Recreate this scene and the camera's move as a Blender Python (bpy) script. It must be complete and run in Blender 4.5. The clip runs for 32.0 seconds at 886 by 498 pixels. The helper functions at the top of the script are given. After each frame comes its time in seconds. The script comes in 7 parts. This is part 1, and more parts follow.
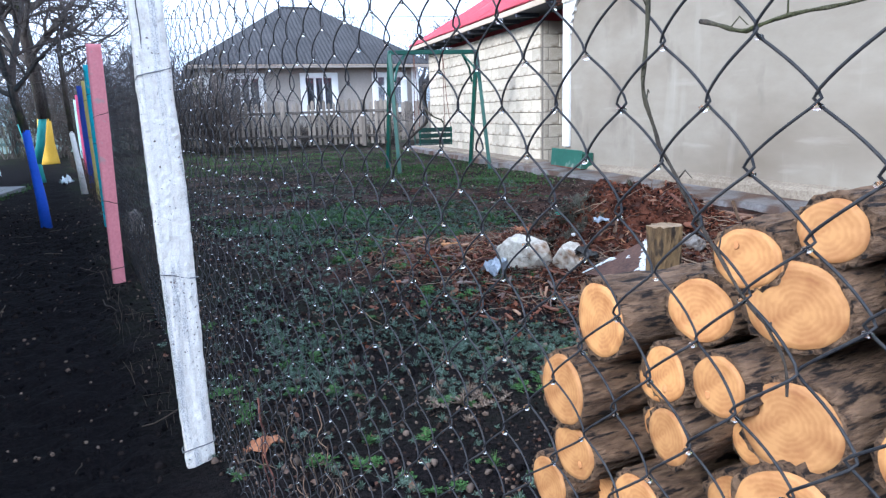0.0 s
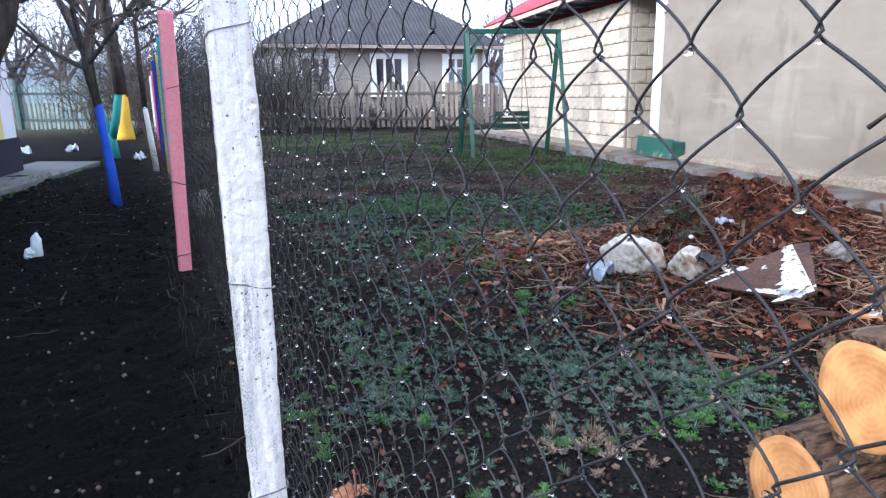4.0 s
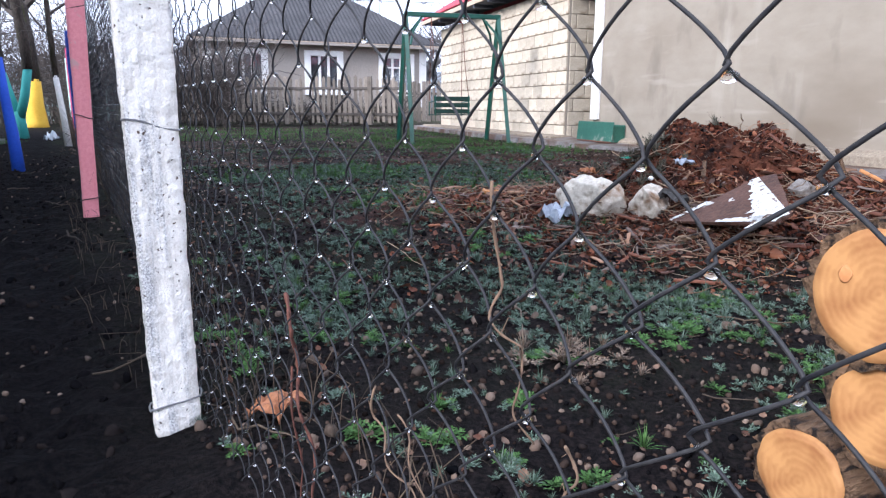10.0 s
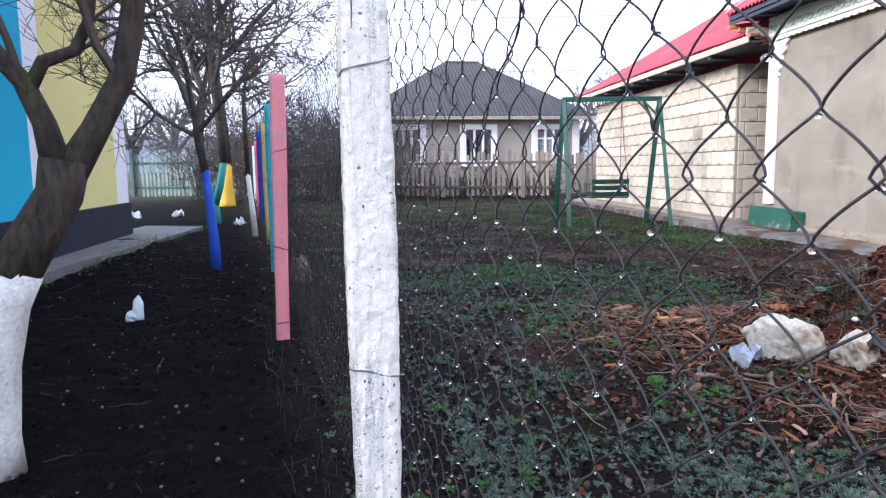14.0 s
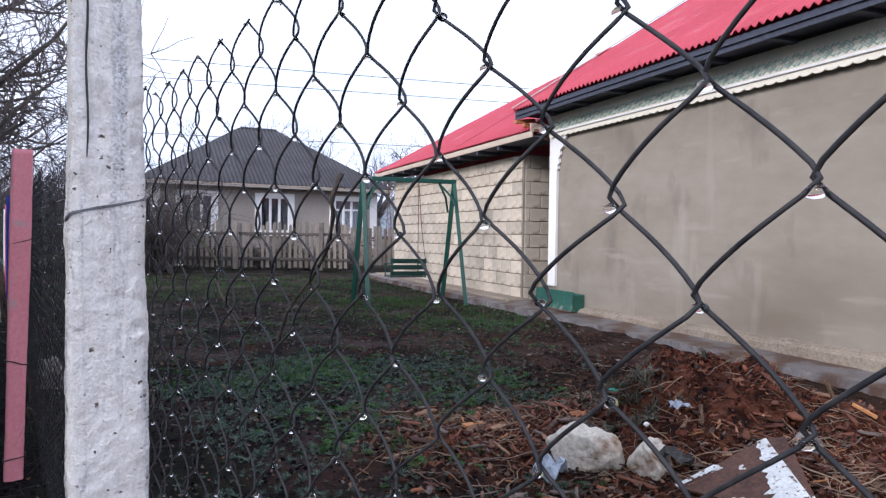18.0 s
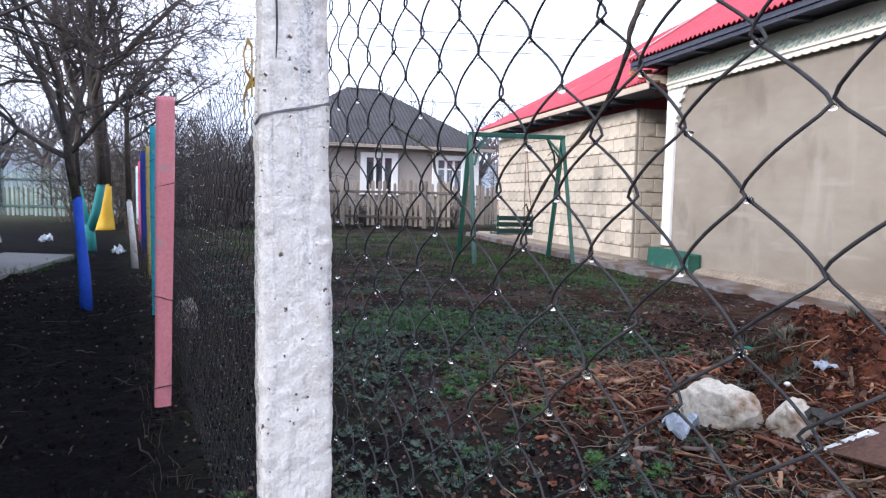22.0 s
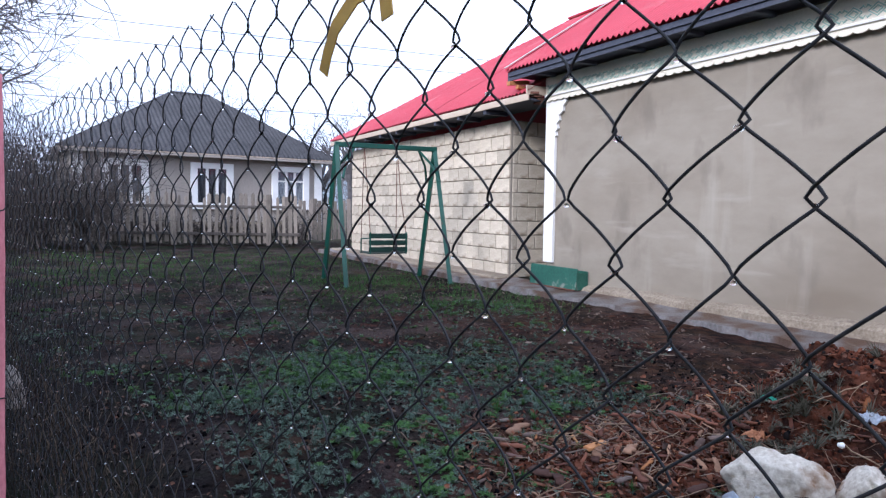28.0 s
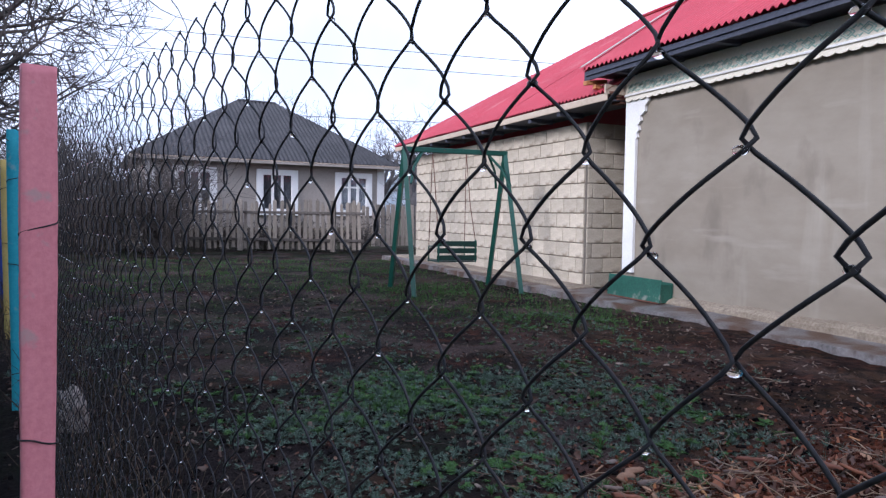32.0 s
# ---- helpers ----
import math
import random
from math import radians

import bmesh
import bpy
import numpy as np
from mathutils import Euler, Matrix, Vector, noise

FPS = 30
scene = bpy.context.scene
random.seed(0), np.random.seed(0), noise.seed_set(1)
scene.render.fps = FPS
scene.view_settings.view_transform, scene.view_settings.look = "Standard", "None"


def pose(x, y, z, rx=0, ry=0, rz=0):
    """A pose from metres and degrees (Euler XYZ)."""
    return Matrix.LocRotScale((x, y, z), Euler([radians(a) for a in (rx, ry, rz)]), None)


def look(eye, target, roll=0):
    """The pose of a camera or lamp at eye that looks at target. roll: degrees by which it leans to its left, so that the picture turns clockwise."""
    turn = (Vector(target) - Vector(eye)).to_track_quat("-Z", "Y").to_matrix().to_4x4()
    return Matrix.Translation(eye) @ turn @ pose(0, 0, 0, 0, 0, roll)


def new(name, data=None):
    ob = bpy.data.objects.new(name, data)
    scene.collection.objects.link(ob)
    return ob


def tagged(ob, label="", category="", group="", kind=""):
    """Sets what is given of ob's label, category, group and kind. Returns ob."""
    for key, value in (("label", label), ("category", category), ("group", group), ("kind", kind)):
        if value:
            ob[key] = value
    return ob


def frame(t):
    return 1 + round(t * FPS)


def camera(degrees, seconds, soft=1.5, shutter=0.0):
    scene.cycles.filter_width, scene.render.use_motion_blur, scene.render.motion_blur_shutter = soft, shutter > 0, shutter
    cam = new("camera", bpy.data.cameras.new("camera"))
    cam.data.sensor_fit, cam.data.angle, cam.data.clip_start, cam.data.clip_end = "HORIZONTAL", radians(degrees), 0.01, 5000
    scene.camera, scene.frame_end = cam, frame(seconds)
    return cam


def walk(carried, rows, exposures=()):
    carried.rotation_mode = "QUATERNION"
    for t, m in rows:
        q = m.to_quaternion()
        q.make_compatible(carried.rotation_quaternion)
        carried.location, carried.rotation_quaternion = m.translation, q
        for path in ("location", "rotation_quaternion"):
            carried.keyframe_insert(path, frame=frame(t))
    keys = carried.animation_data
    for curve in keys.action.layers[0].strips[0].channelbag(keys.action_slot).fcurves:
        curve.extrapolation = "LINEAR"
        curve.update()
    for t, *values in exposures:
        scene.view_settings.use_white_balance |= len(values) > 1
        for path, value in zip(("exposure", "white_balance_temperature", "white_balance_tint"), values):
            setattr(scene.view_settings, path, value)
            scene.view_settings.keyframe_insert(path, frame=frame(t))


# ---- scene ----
cam = camera(67.1, 32.0, soft=1.3)
PATH = [
    (0, (-0.709, 0.689, 0.973), (-0.498, 2.636, 0.568), -1.83),
    (0.5, (-0.725, 0.736, 0.973), (-0.563, 2.686, 0.560), -0.98),
    (1, (-0.742, 0.782, 0.974), (-0.645, 2.734, 0.545), -2.04),
    (1.5, (-0.753, 0.852, 0.967), (-0.743, 2.808, 0.551), -1.98),
    (2, (-0.765, 0.922, 0.960), (-0.747, 2.874, 0.526), -1.41),
    (2.5, (-0.807, 0.989, 0.952), (-0.722, 2.939, 0.517), -0.93),
    (3, (-0.848, 1.057, 0.945), (-0.677, 3.003, 0.517), -1.55),
    (3.5, (-0.854, 1.120, 0.947), (-0.696, 3.068, 0.524), -1.16),
    (4, (-0.860, 1.184, 0.949), (-0.828, 3.133, 0.503), -0.76),
    (4.5, (-0.871, 1.248, 0.943), (-0.909, 3.201, 0.513), -0.62),
    (6.5, (-0.923, 1.401, 0.787), (-0.850, 3.376, 0.480), -1.02),
    (7, (-0.908, 1.431, 0.751), (-0.723, 3.392, 0.403), -2.10),
    (7.5, (-0.908, 1.446, 0.712), (-0.682, 3.403, 0.369), 0.07),
    (8, (-0.907, 1.460, 0.674), (-0.635, 3.413, 0.338), -0.86),
    (8.5, (-0.907, 1.448, 0.631), (-0.656, 3.405, 0.303), -0.76),
    (9, (-0.908, 1.436, 0.589), (-0.671, 3.388, 0.222), 0.05),
    (9.5, (-0.906, 1.436, 0.557), (-0.669, 3.383, 0.166), 0.42),
    (10, (-0.904, 1.436, 0.526), (-0.680, 3.379, 0.110), 0.30),
    (10.5, (-0.909, 1.434, 0.523), (-0.678, 3.369, 0.070), 1.12),
    (11, (-0.913, 1.433, 0.520), (-0.757, 3.380, 0.088), 1.04),
    (11.5, (-0.924, 1.426, 0.592), (-0.889, 3.384, 0.182), 0.92),
    (12, (-0.935, 1.419, 0.663), (-0.992, 3.388, 0.314), 0.31),
    (12.5, (-0.944, 1.438, 0.737), (-1.079, 3.405, 0.404), -0.62),
    (13, (-0.953, 1.457, 0.811), (-1.114, 3.425, 0.494), -0.84),
    (13.5, (-0.993, 1.476, 0.860), (-1.137, 3.449, 0.572), -0.85),
    (14, (-1.033, 1.494, 0.908), (-1.245, 3.468, 0.667), -0.76),
    (14.5, (-1.077, 1.525, 0.904), (-1.318, 3.493, 0.634), -0.97),
    (16.5, (-1.080, 1.795, 1.004), (-1.127, 3.777, 0.742), 1.03),
    (17, (-1.077, 1.789, 1.049), (-1.004, 3.780, 0.878), 1.41),
    (17.5, (-1.059, 1.795, 1.064), (-0.776, 3.773, 0.985), 1.34),
    (18, (-1.041, 1.801, 1.078), (-0.654, 3.763, 1.037), 0.87),
    (18.5, (-1.031, 1.793, 1.064), (-0.730, 3.770, 1.024), 3.71),
    (19, (-1.021, 1.785, 1.049), (-0.678, 3.754, 0.966), 3.26),
    (19.5, (-1.009, 1.774, 1.056), (-0.494, 3.704, 0.939), 3.14),
    (20, (-0.996, 1.764, 1.063), (-0.323, 3.645, 0.967), 2.72),
    (20.5, (-1.028, 1.788, 1.030), (-0.580, 3.734, 0.915), 0.88),
    (21, (-1.060, 1.812, 0.996), (-0.898, 3.799, 0.832), -1.07),
    (21.5, (-1.110, 1.842, 0.997), (-1.022, 3.830, 0.791), 0.50),
    (22, (-1.161, 1.872, 0.998), (-1.063, 3.863, 0.837), 1.27),
    (22.5, (-1.198, 1.953, 0.992), (-1.056, 3.941, 0.828), 1.16),
    (23, (-1.235, 2.035, 0.987), (-1.021, 4.019, 0.868), 0.56),
    (23.5, (-1.244, 2.122, 0.994), (-1.019, 4.107, 0.884), 1.37),
    (24, (-1.253, 2.210, 1.001), (-1.048, 4.193, 0.838), 0.98),
    (24.5, (-1.323, 2.327, 1.012), (-1.089, 4.304, 0.820), 1.29),
    (25, (-1.392, 2.445, 1.022), (-1.130, 4.422, 0.868), 0.31),
    (25.5, (-1.455, 2.538, 1.023), (-1.184, 4.514, 0.879), 0.83),
    (27.5, (-1.602, 2.832, 1.014), (-1.101, 4.756, 0.798), 2.41),
    (28, (-1.647, 2.859, 1.049), (-1.053, 4.765, 0.932), 0.86),
    (28.5, (-1.642, 2.897, 1.072), (-0.938, 4.769, 1.066), 2.73),
    (29, (-1.636, 2.935, 1.095), (-1.018, 4.837, 1.072), 0.50),
    (29.5, (-1.633, 2.994, 1.087), (-0.930, 4.866, 1.028), -0.69),
    (30, (-1.631, 3.053, 1.079), (-0.993, 4.948, 1.029), 1.02),
    (30.5, (-1.650, 3.120, 1.073), (-1.090, 5.039, 1.030), 0.48),
    (31, (-1.670, 3.186, 1.068), (-1.074, 5.093, 0.981), 1.34),
    (31.5, (-1.685, 3.231, 1.068), (-1.178, 5.163, 0.967), -0.02),
    (32, (-1.701, 3.277, 1.068), (-1.276, 5.229, 0.964), 0.82),
]
EXPOSURES = [(0, 1.1, 5070, 9), (2, 1.2, 5250, 10), (4, 1.2, 5300, 13), (7, 1.05, 5530, 15), (9, 1.05, 5530, 15), (11, 1.3, 5530, 15), (12, 1.2, 5560, 14), (14, 1.15, 5560, 15), (17, 1.0, 5710, 17), (18, 0.4, 5590, 17), (18.5, 0.25, 5590, 18), (20, 0.1, 5540, 18), (21, 0.4, 5650, 17), (22, 0.85, 5650, 16), (23.2, 0.8, 5650, 16), (24, 0.5, 5700, 17), (25, 0.75, 5650, 16), (28, 0.65, 5320, 16), (29, -0.1, 5420, 18), (32, 0.35, 5370, 18)]
walk(cam, [(t, look(eye, target, roll)) for t, eye, target, roll in PATH], EXPOSURES)

# ---- sky and sun ----
SUN_ELEVATION, SUN_AZIMUTH = radians(26), radians(-124)   # azimuth from +y, to the right
world = bpy.data.worlds.new("sky")
scene.world = world
world.use_nodes = True
wn, wl = world.node_tree.nodes, world.node_tree.links
sky = wn.new("ShaderNodeTexSky")
sky.sky_type, sky.sun_disc = "NISHITA", False
sky.sun_elevation, sky.sun_rotation = SUN_ELEVATION, SUN_AZIMUTH
sky.air_density, sky.dust_density, sky.ozone_density = 1.0, 4.0, 1.0
# a thin bright cloud layer over the clear sky
cloud_co = wn.new("ShaderNodeTexCoord")
cloud = wn.new("ShaderNodeTexNoise")
cloud.inputs["Scale"].default_value, cloud.inputs["Detail"].default_value = 2.2, 5
ramp = wn.new("ShaderNodeValToRGB")
ramp.color_ramp.elements[0].position, ramp.color_ramp.elements[0].color = 0.36, (11.2, 11.9, 13.4, 1)
ramp.color_ramp.elements[1].position, ramp.color_ramp.elements[1].color = 0.62, (14.8, 15.0, 15.5, 1)
mix = wn.new("ShaderNodeMix")
mix.data_type = "RGBA"
mix.inputs["Factor"].default_value = 0.8
wl.new(cloud_co.outputs["Generated"], cloud.inputs["Vector"])
wl.new(cloud.outputs["Fac"], ramp.inputs["Fac"])
wl.new(sky.outputs["Color"], mix.inputs[6])
wl.new(ramp.outputs["Color"], mix.inputs[7])
bg = wn["Background"]
bg.inputs["Strength"].default_value = 0.088
wl.new(mix.outputs[2], bg.inputs["Color"])
sun = new("sun", bpy.data.lights.new("sun", "SUN"))
sun.data.energy, sun.data.angle, sun.data.color = 2.4, radians(16), (1.0, 0.92, 0.82)
sun_from = Vector((math.sin(SUN_AZIMUTH) * math.cos(SUN_ELEVATION), math.cos(SUN_AZIMUTH) * math.cos(SUN_ELEVATION), math.sin(SUN_ELEVATION)))
sun.matrix_world = look(sun_from * 60, (0, 0, 0))


# ---- mesh helpers ----
class Build:
    """Gathers vertices and faces for one mesh."""

    def __init__(self):
        self.v, self.f = [], []

    def add(self, verts, faces):
        n = len(self.v)
        self.v.extend(tuple(p) for p in verts)
        self.f.extend(tuple(i + n for i in face) for face in faces)
        return self

    def box(self, c, size, m=None, b=0.0):
        """A box round c, with its edges cut by b."""
        hx, hy, hz = (s / 2 for s in size)
        if b <= 0:
            vs = [(x, y, z) for x in (-hx, hx) for y in (-hy, hy) for z in (-hz, hz)]
            fs = [(0, 1, 3, 2), (4, 6, 7, 5), (0, 4, 5, 1), (2, 3, 7, 6), (0, 2, 6, 4), (1, 5, 7, 3)]
        else:
            vs, ids = [], {}
            for sx in (-1, 1):
                for sy in (-1, 1):
                    for sz in (-1, 1):
                        for a in range(3):
                            d = [b, b, b]
                            d[a] = 0
                            ids[sx, sy, sz, a] = len(vs)
                            vs.append((sx * (hx - d[0]), sy * (hy - d[1]), sz * (hz - d[2])))
            fs = []
            for a in range(3):
                u, w = (a + 1) % 3, (a + 2) % 3
                for s in (-1, 1):
                    q = []
                    for su, sw in ((-1, -1), (1, -1), (1, 1), (-1, 1)):
                        k = [0, 0, 0]
                        k[a], k[u], k[w] = s, su, sw
                        q.append(ids[k[0], k[1], k[2], a])
                    fs.append(tuple(q if s > 0 else q[::-1]))
                for su in (-1, 1):
                    for sw in (-1, 1):
                        k0, k1 = [0, 0, 0], [0, 0, 0]
                        k0[a], k0[u], k0[w] = -1, su, sw
                        k1[a], k1[u], k1[w] = 1, su, sw
                        q = [ids[k0[0], k0[1], k0[2], u], ids[k1[0], k1[1], k1[2], u], ids[k1[0], k1[1], k1[2], w], ids[k0[0], k0[1], k0[2], w]]
                        fs.append(tuple(q if su * sw > 0 else q[::-1]))
            for sx in (-1, 1):
                for sy in (-1, 1):
                    for sz in (-1, 1):
                        q = [ids[sx, sy, sz, a] for a in range(3)]
                        fs.append(tuple(q if sx * sy * sz > 0 else q[::-1]))
        m = (Matrix.Translation(c) @ m) if m is not None else Matrix.Translation(c)
        return self.add([m @ Vector(p) for p in vs], fs)

    def tube(self, path, radii, sides=8, cap=True, squash=1.0, phase=0.0):
        """A tube along a path of points, with one radius or one for each point."""
        pts = [Vector(p) for p in path]
        if not hasattr(radii, "__len__"):
            radii = [radii] * len(pts)
        n = len(self.v)
        ref = None
        for i, p in enumerate(pts):
            d = (pts[min(i + 1, len(pts) - 1)] - pts[max(i - 1, 0)]).normalized()
            if ref is None:
                ref = d.cross(Vector((0.31, 0.17, 0.93)))
                if ref.length < 0.05:
                    ref = d.cross(Vector((1, 0, 0)))
            ref = (ref - d * ref.dot(d)).normalized()
            side = d.cross(ref)
            for k in range(sides):
                a = 2 * math.pi * k / sides + phase
                self.v.append(tuple(p + (ref * math.cos(a) + side * (math.sin(a) * squash)) * radii[i]))
        for i in range(len(pts) - 1):
            for k in range(sides):
                a, b = n + i * sides + k, n + i * sides + (k + 1) % sides
                self.f.append((a, b, b + sides, a + sides))
        if cap:
            self.f.append(tuple(n + k for k in range(sides))[::-1])
            self.f.append(tuple(n + (len(pts) - 1) * sides + k for k in range(sides)))
        return self

    def prism(self, outline, depth, m):
        """An outline in x and z pushed along y from 0 to depth, laid by m."""
        k = len(outline)
        vs = [m @ Vector((x, 0, z)) for x, z in outline] + [m @ Vector((x, depth, z)) for x, z in outline]
        fs = [tuple(range(k)), tuple(range(2 * k - 1, k - 1, -1))] + [(i, i + k, (i + 1) % k + k, (i + 1) % k) for i in range(k)]
        return self.add(vs, fs)

    def lump(self, c, size, seed, rough=0.25, m=None, level=2, freq=1.6):
        """An uneven stone or clod."""
        bm = bmesh.new()
        bmesh.ops.create_icosphere(bm, subdivisions=level, radius=1)
        off = Vector((seed * 3.7, seed * 1.3, seed * 7.1))
        m = m or Matrix.Identity(4)
        vs = []
        for v in bm.verts:
            p = v.co * (1 + rough * noise.noise(v.co * freq + off) + rough * 0.4 * noise.noise(v.co * freq * 3 + off))
            vs.append(Vector(c) + m @ Vector((p.x * size[0], p.y * size[1], p.z * size[2])))
        fs = [tuple(v.index for v in f.verts) for f in bm.faces]
        bm.free()
        return self.add(vs, fs)

    def mesh(self, name, material, smooth=False):
        me = bpy.data.meshes.new(name)
        me.from_pydata(self.v, [], self.f)
        if smooth:
            me.shade_smooth()
        for one in material if isinstance(material, (list, tuple)) else (material,):
            me.materials.append(one)
        return me


def thing(name, place, label, category, group="", kind="", turn=None):
    ob = new(name)
    ob.empty_display_size = 0.1
    ob.matrix_world = Matrix.Translation(place) @ (turn or Matrix.Identity(4))
    return tagged(ob, label, category, group, kind)


def part(name, made, material, parent, label="", smooth=False, kind=""):
    """One mesh object under a thing or part; made is a Build or a mesh."""
    ob = new(name, made.mesh(name, material, smooth) if isinstance(made, Build) else made)
    ob.parent = parent
    return tagged(ob, label, kind=kind)


def single(name, made, material, label, category, group="", kind="", smooth=False, place=None):
    """A thing that is one mesh."""
    ob = new(name, made.mesh(name, material, smooth) if isinstance(made, Build) else made)
    if place is not None:
        ob.matrix_world = place
    return tagged(ob, label, category, group, kind)


def zturn(degrees):
    return Matrix.Rotation(radians(degrees), 4, "Z")


def along(d):
    """The turn that lays x along the level direction d."""
    return Matrix.Rotation(math.atan2(d[1], d[0]), 4, "Z")


def smooth_step(x, a, b):
    t = np.clip((x - a) / (b - a), 0, 1)
    return t * t * (3 - 2 * t)


# ---- materials ----
def surface(name, low, high, rough=0.85, large=1.5, fine=40.0, bump=0.3, deep=0.01, metal=0.0, specular=0.4, speck=None, vary=0.0,
            stretch=(1, 1, 1), speck_at=(0.62, 0.68), speck_scale=None, world_space=False):
    """Two colours mixed by a broad and a fine noise, with relief; speck: a third colour in spots; vary: brightness by object."""
    mat = bpy.data.materials.new(name)
    mat.use_nodes = True
    n, l = mat.node_tree.nodes, mat.node_tree.links
    bsdf = n["Principled BSDF"]
    co = n.new("ShaderNodeTexCoord")
    place = n.new("ShaderNodeMapping")
    place.inputs["Scale"].default_value = stretch
    if world_space:
        geo = n.new("ShaderNodeNewGeometry")
        l.new(geo.outputs["Position"], place.inputs["Vector"])
    else:
        l.new(co.outputs["Object"], place.inputs["Vector"])
    big, small = n.new("ShaderNodeTexNoise"), n.new("ShaderNodeTexNoise")
    for node, scale, detail in ((big, large, 4), (small, fine, 6)):
        node.inputs["Scale"].default_value, node.inputs["Detail"].default_value = scale, detail
        node.inputs["Roughness"].default_value = 0.62
        l.new(place.outputs["Vector"], node.inputs["Vector"])
    add = n.new("ShaderNodeMath")
    add.operation, add.inputs[1].default_value = "MULTIPLY_ADD", 0.55
    l.new(small.outputs["Fac"], add.inputs[0])
    half = n.new("ShaderNodeMath")
    half.operation, half.inputs[1].default_value = "MULTIPLY", 0.45
    l.new(big.outputs["Fac"], half.inputs[0])
    l.new(half.outputs[0], add.inputs[2])
    tone = n.new("ShaderNodeValToRGB")
    tone.color_ramp.elements[0].position, tone.color_ramp.elements[0].color = 0.36, (*low, 1)
    tone.color_ramp.elements[1].position, tone.color_ramp.elements[1].color = 0.64, (*high, 1)
    l.new(add.outputs[0], tone.inputs["Fac"])
    colour = tone.outputs["Color"]
    if speck:
        spots = n.new("ShaderNodeTexNoise")
        spots.inputs["Scale"].default_value = speck_scale or fine * 0.4
        spots.inputs["Detail"].default_value = 5
        l.new(place.outputs["Vector"], spots.inputs["Vector"])
        cut = n.new("ShaderNodeMapRange")
        cut.inputs["From Min"].default_value, cut.inputs["From Max"].default_value = speck_at
        l.new(spots.outputs["Fac"], cut.inputs["Value"])
        over = n.new("ShaderNodeMix")
        over.data_type = "RGBA"
        l.new(cut.outputs["Result"], over.inputs["Factor"])
        l.new(colour, over.inputs[6])
        over.inputs[7].default_value = (*speck, 1)
        colour = over.outputs[2]
    if vary:
        info = n.new("ShaderNodeObjectInfo")
        span = n.new("ShaderNodeMapRange")
        span.inputs["To Min"].default_value, span.inputs["To Max"].default_value = 1 - vary, 1 + vary
        l.new(info.outputs["Random"], span.inputs["Value"])
        hue = n.new("ShaderNodeHueSaturation")
        l.new(span.outputs["Result"], hue.inputs["Value"])
        l.new(colour, hue.inputs["Color"])
        colour = hue.outputs["Color"]
    l.new(colour, bsdf.inputs["Base Color"])
    rr = n.new("ShaderNodeMapRange")
    rr.inputs["To Min"].default_value, rr.inputs["To Max"].default_value = max(0.02, rough - 0.12), min(1.0, rough + 0.12)
    l.new(small.outputs["Fac"], rr.inputs["Value"])
    l.new(rr.outputs["Result"], bsdf.inputs["Roughness"])
    bsdf.inputs["Metallic"].default_value = metal
    bsdf.inputs["Specular IOR Level"].default_value = specular
    if bump:
        relief = n.new("ShaderNodeBump")
        relief.inputs["Strength"].default_value, relief.inputs["Distance"].default_value = bump, deep
        l.new(small.outputs["Fac"], relief.inputs["Height"])
        l.new(relief.outputs["Normal"], bsdf.inputs["Normal"])
    return mat


def islands(name, colours, rough=0.8, specular=0.3):
    """One of several colours for each loose piece of a mesh."""
    mat = bpy.data.materials.new(name)
    mat.use_nodes = True
    n, l = mat.node_tree.nodes, mat.node_tree.links
    geo = n.new("ShaderNodeNewGeometry")
    tone = n.new("ShaderNodeValToRGB")
    els = tone.color_ramp.elements
    for i, c in enumerate(colours):
        at = i / (len(colours) - 1)
        e = els[i] if i < 2 else els.new(at)
        e.position, e.color = at, (*c, 1)
    if len(colours) > 2:
        for e, i in zip(sorted(els, key=lambda q: q.position), range(len(colours))):
            e.color = (*colours[i], 1)
    l.new(geo.outputs["Random Per Island"], tone.inputs["Fac"])
    grain = n.new("ShaderNodeTexNoise")
    grain.inputs["Scale"].default_value, grain.inputs["Detail"].default_value = 60, 4
    l.new(geo.outputs["Position"], grain.inputs["Vector"])
    span = n.new("ShaderNodeMapRange")
    span.inputs["To Min"].default_value, span.inputs["To Max"].default_value = 0.6, 1.4
    l.new(grain.outputs["Fac"], span.inputs["Value"])
    hue = n.new("ShaderNodeHueSaturation")
    l.new(span.outputs["Result"], hue.inputs["Value"])
    l.new(tone.outputs["Color"], hue.inputs["Color"])
    bsdf = n["Principled BSDF"]
    l.new(hue.outputs["Color"], bsdf.inputs["Base Color"])
    bsdf.inputs["Roughness"].default_value = rough
    bsdf.inputs["Specular IOR Level"].default_value = specular
    return mat


def water_glass(name, ior, tint=(1, 1, 1)):
    mat = bpy.data.materials.new(name)
    mat.use_nodes = True
    b = mat.node_tree.nodes["Principled BSDF"]
    b.inputs["Base Color"].default_value = (*tint, 1)
    b.inputs["Transmission Weight"].default_value, b.inputs["IOR"].default_value, b.inputs["Roughness"].default_value = 1.0, ior, 0.0
    return mat


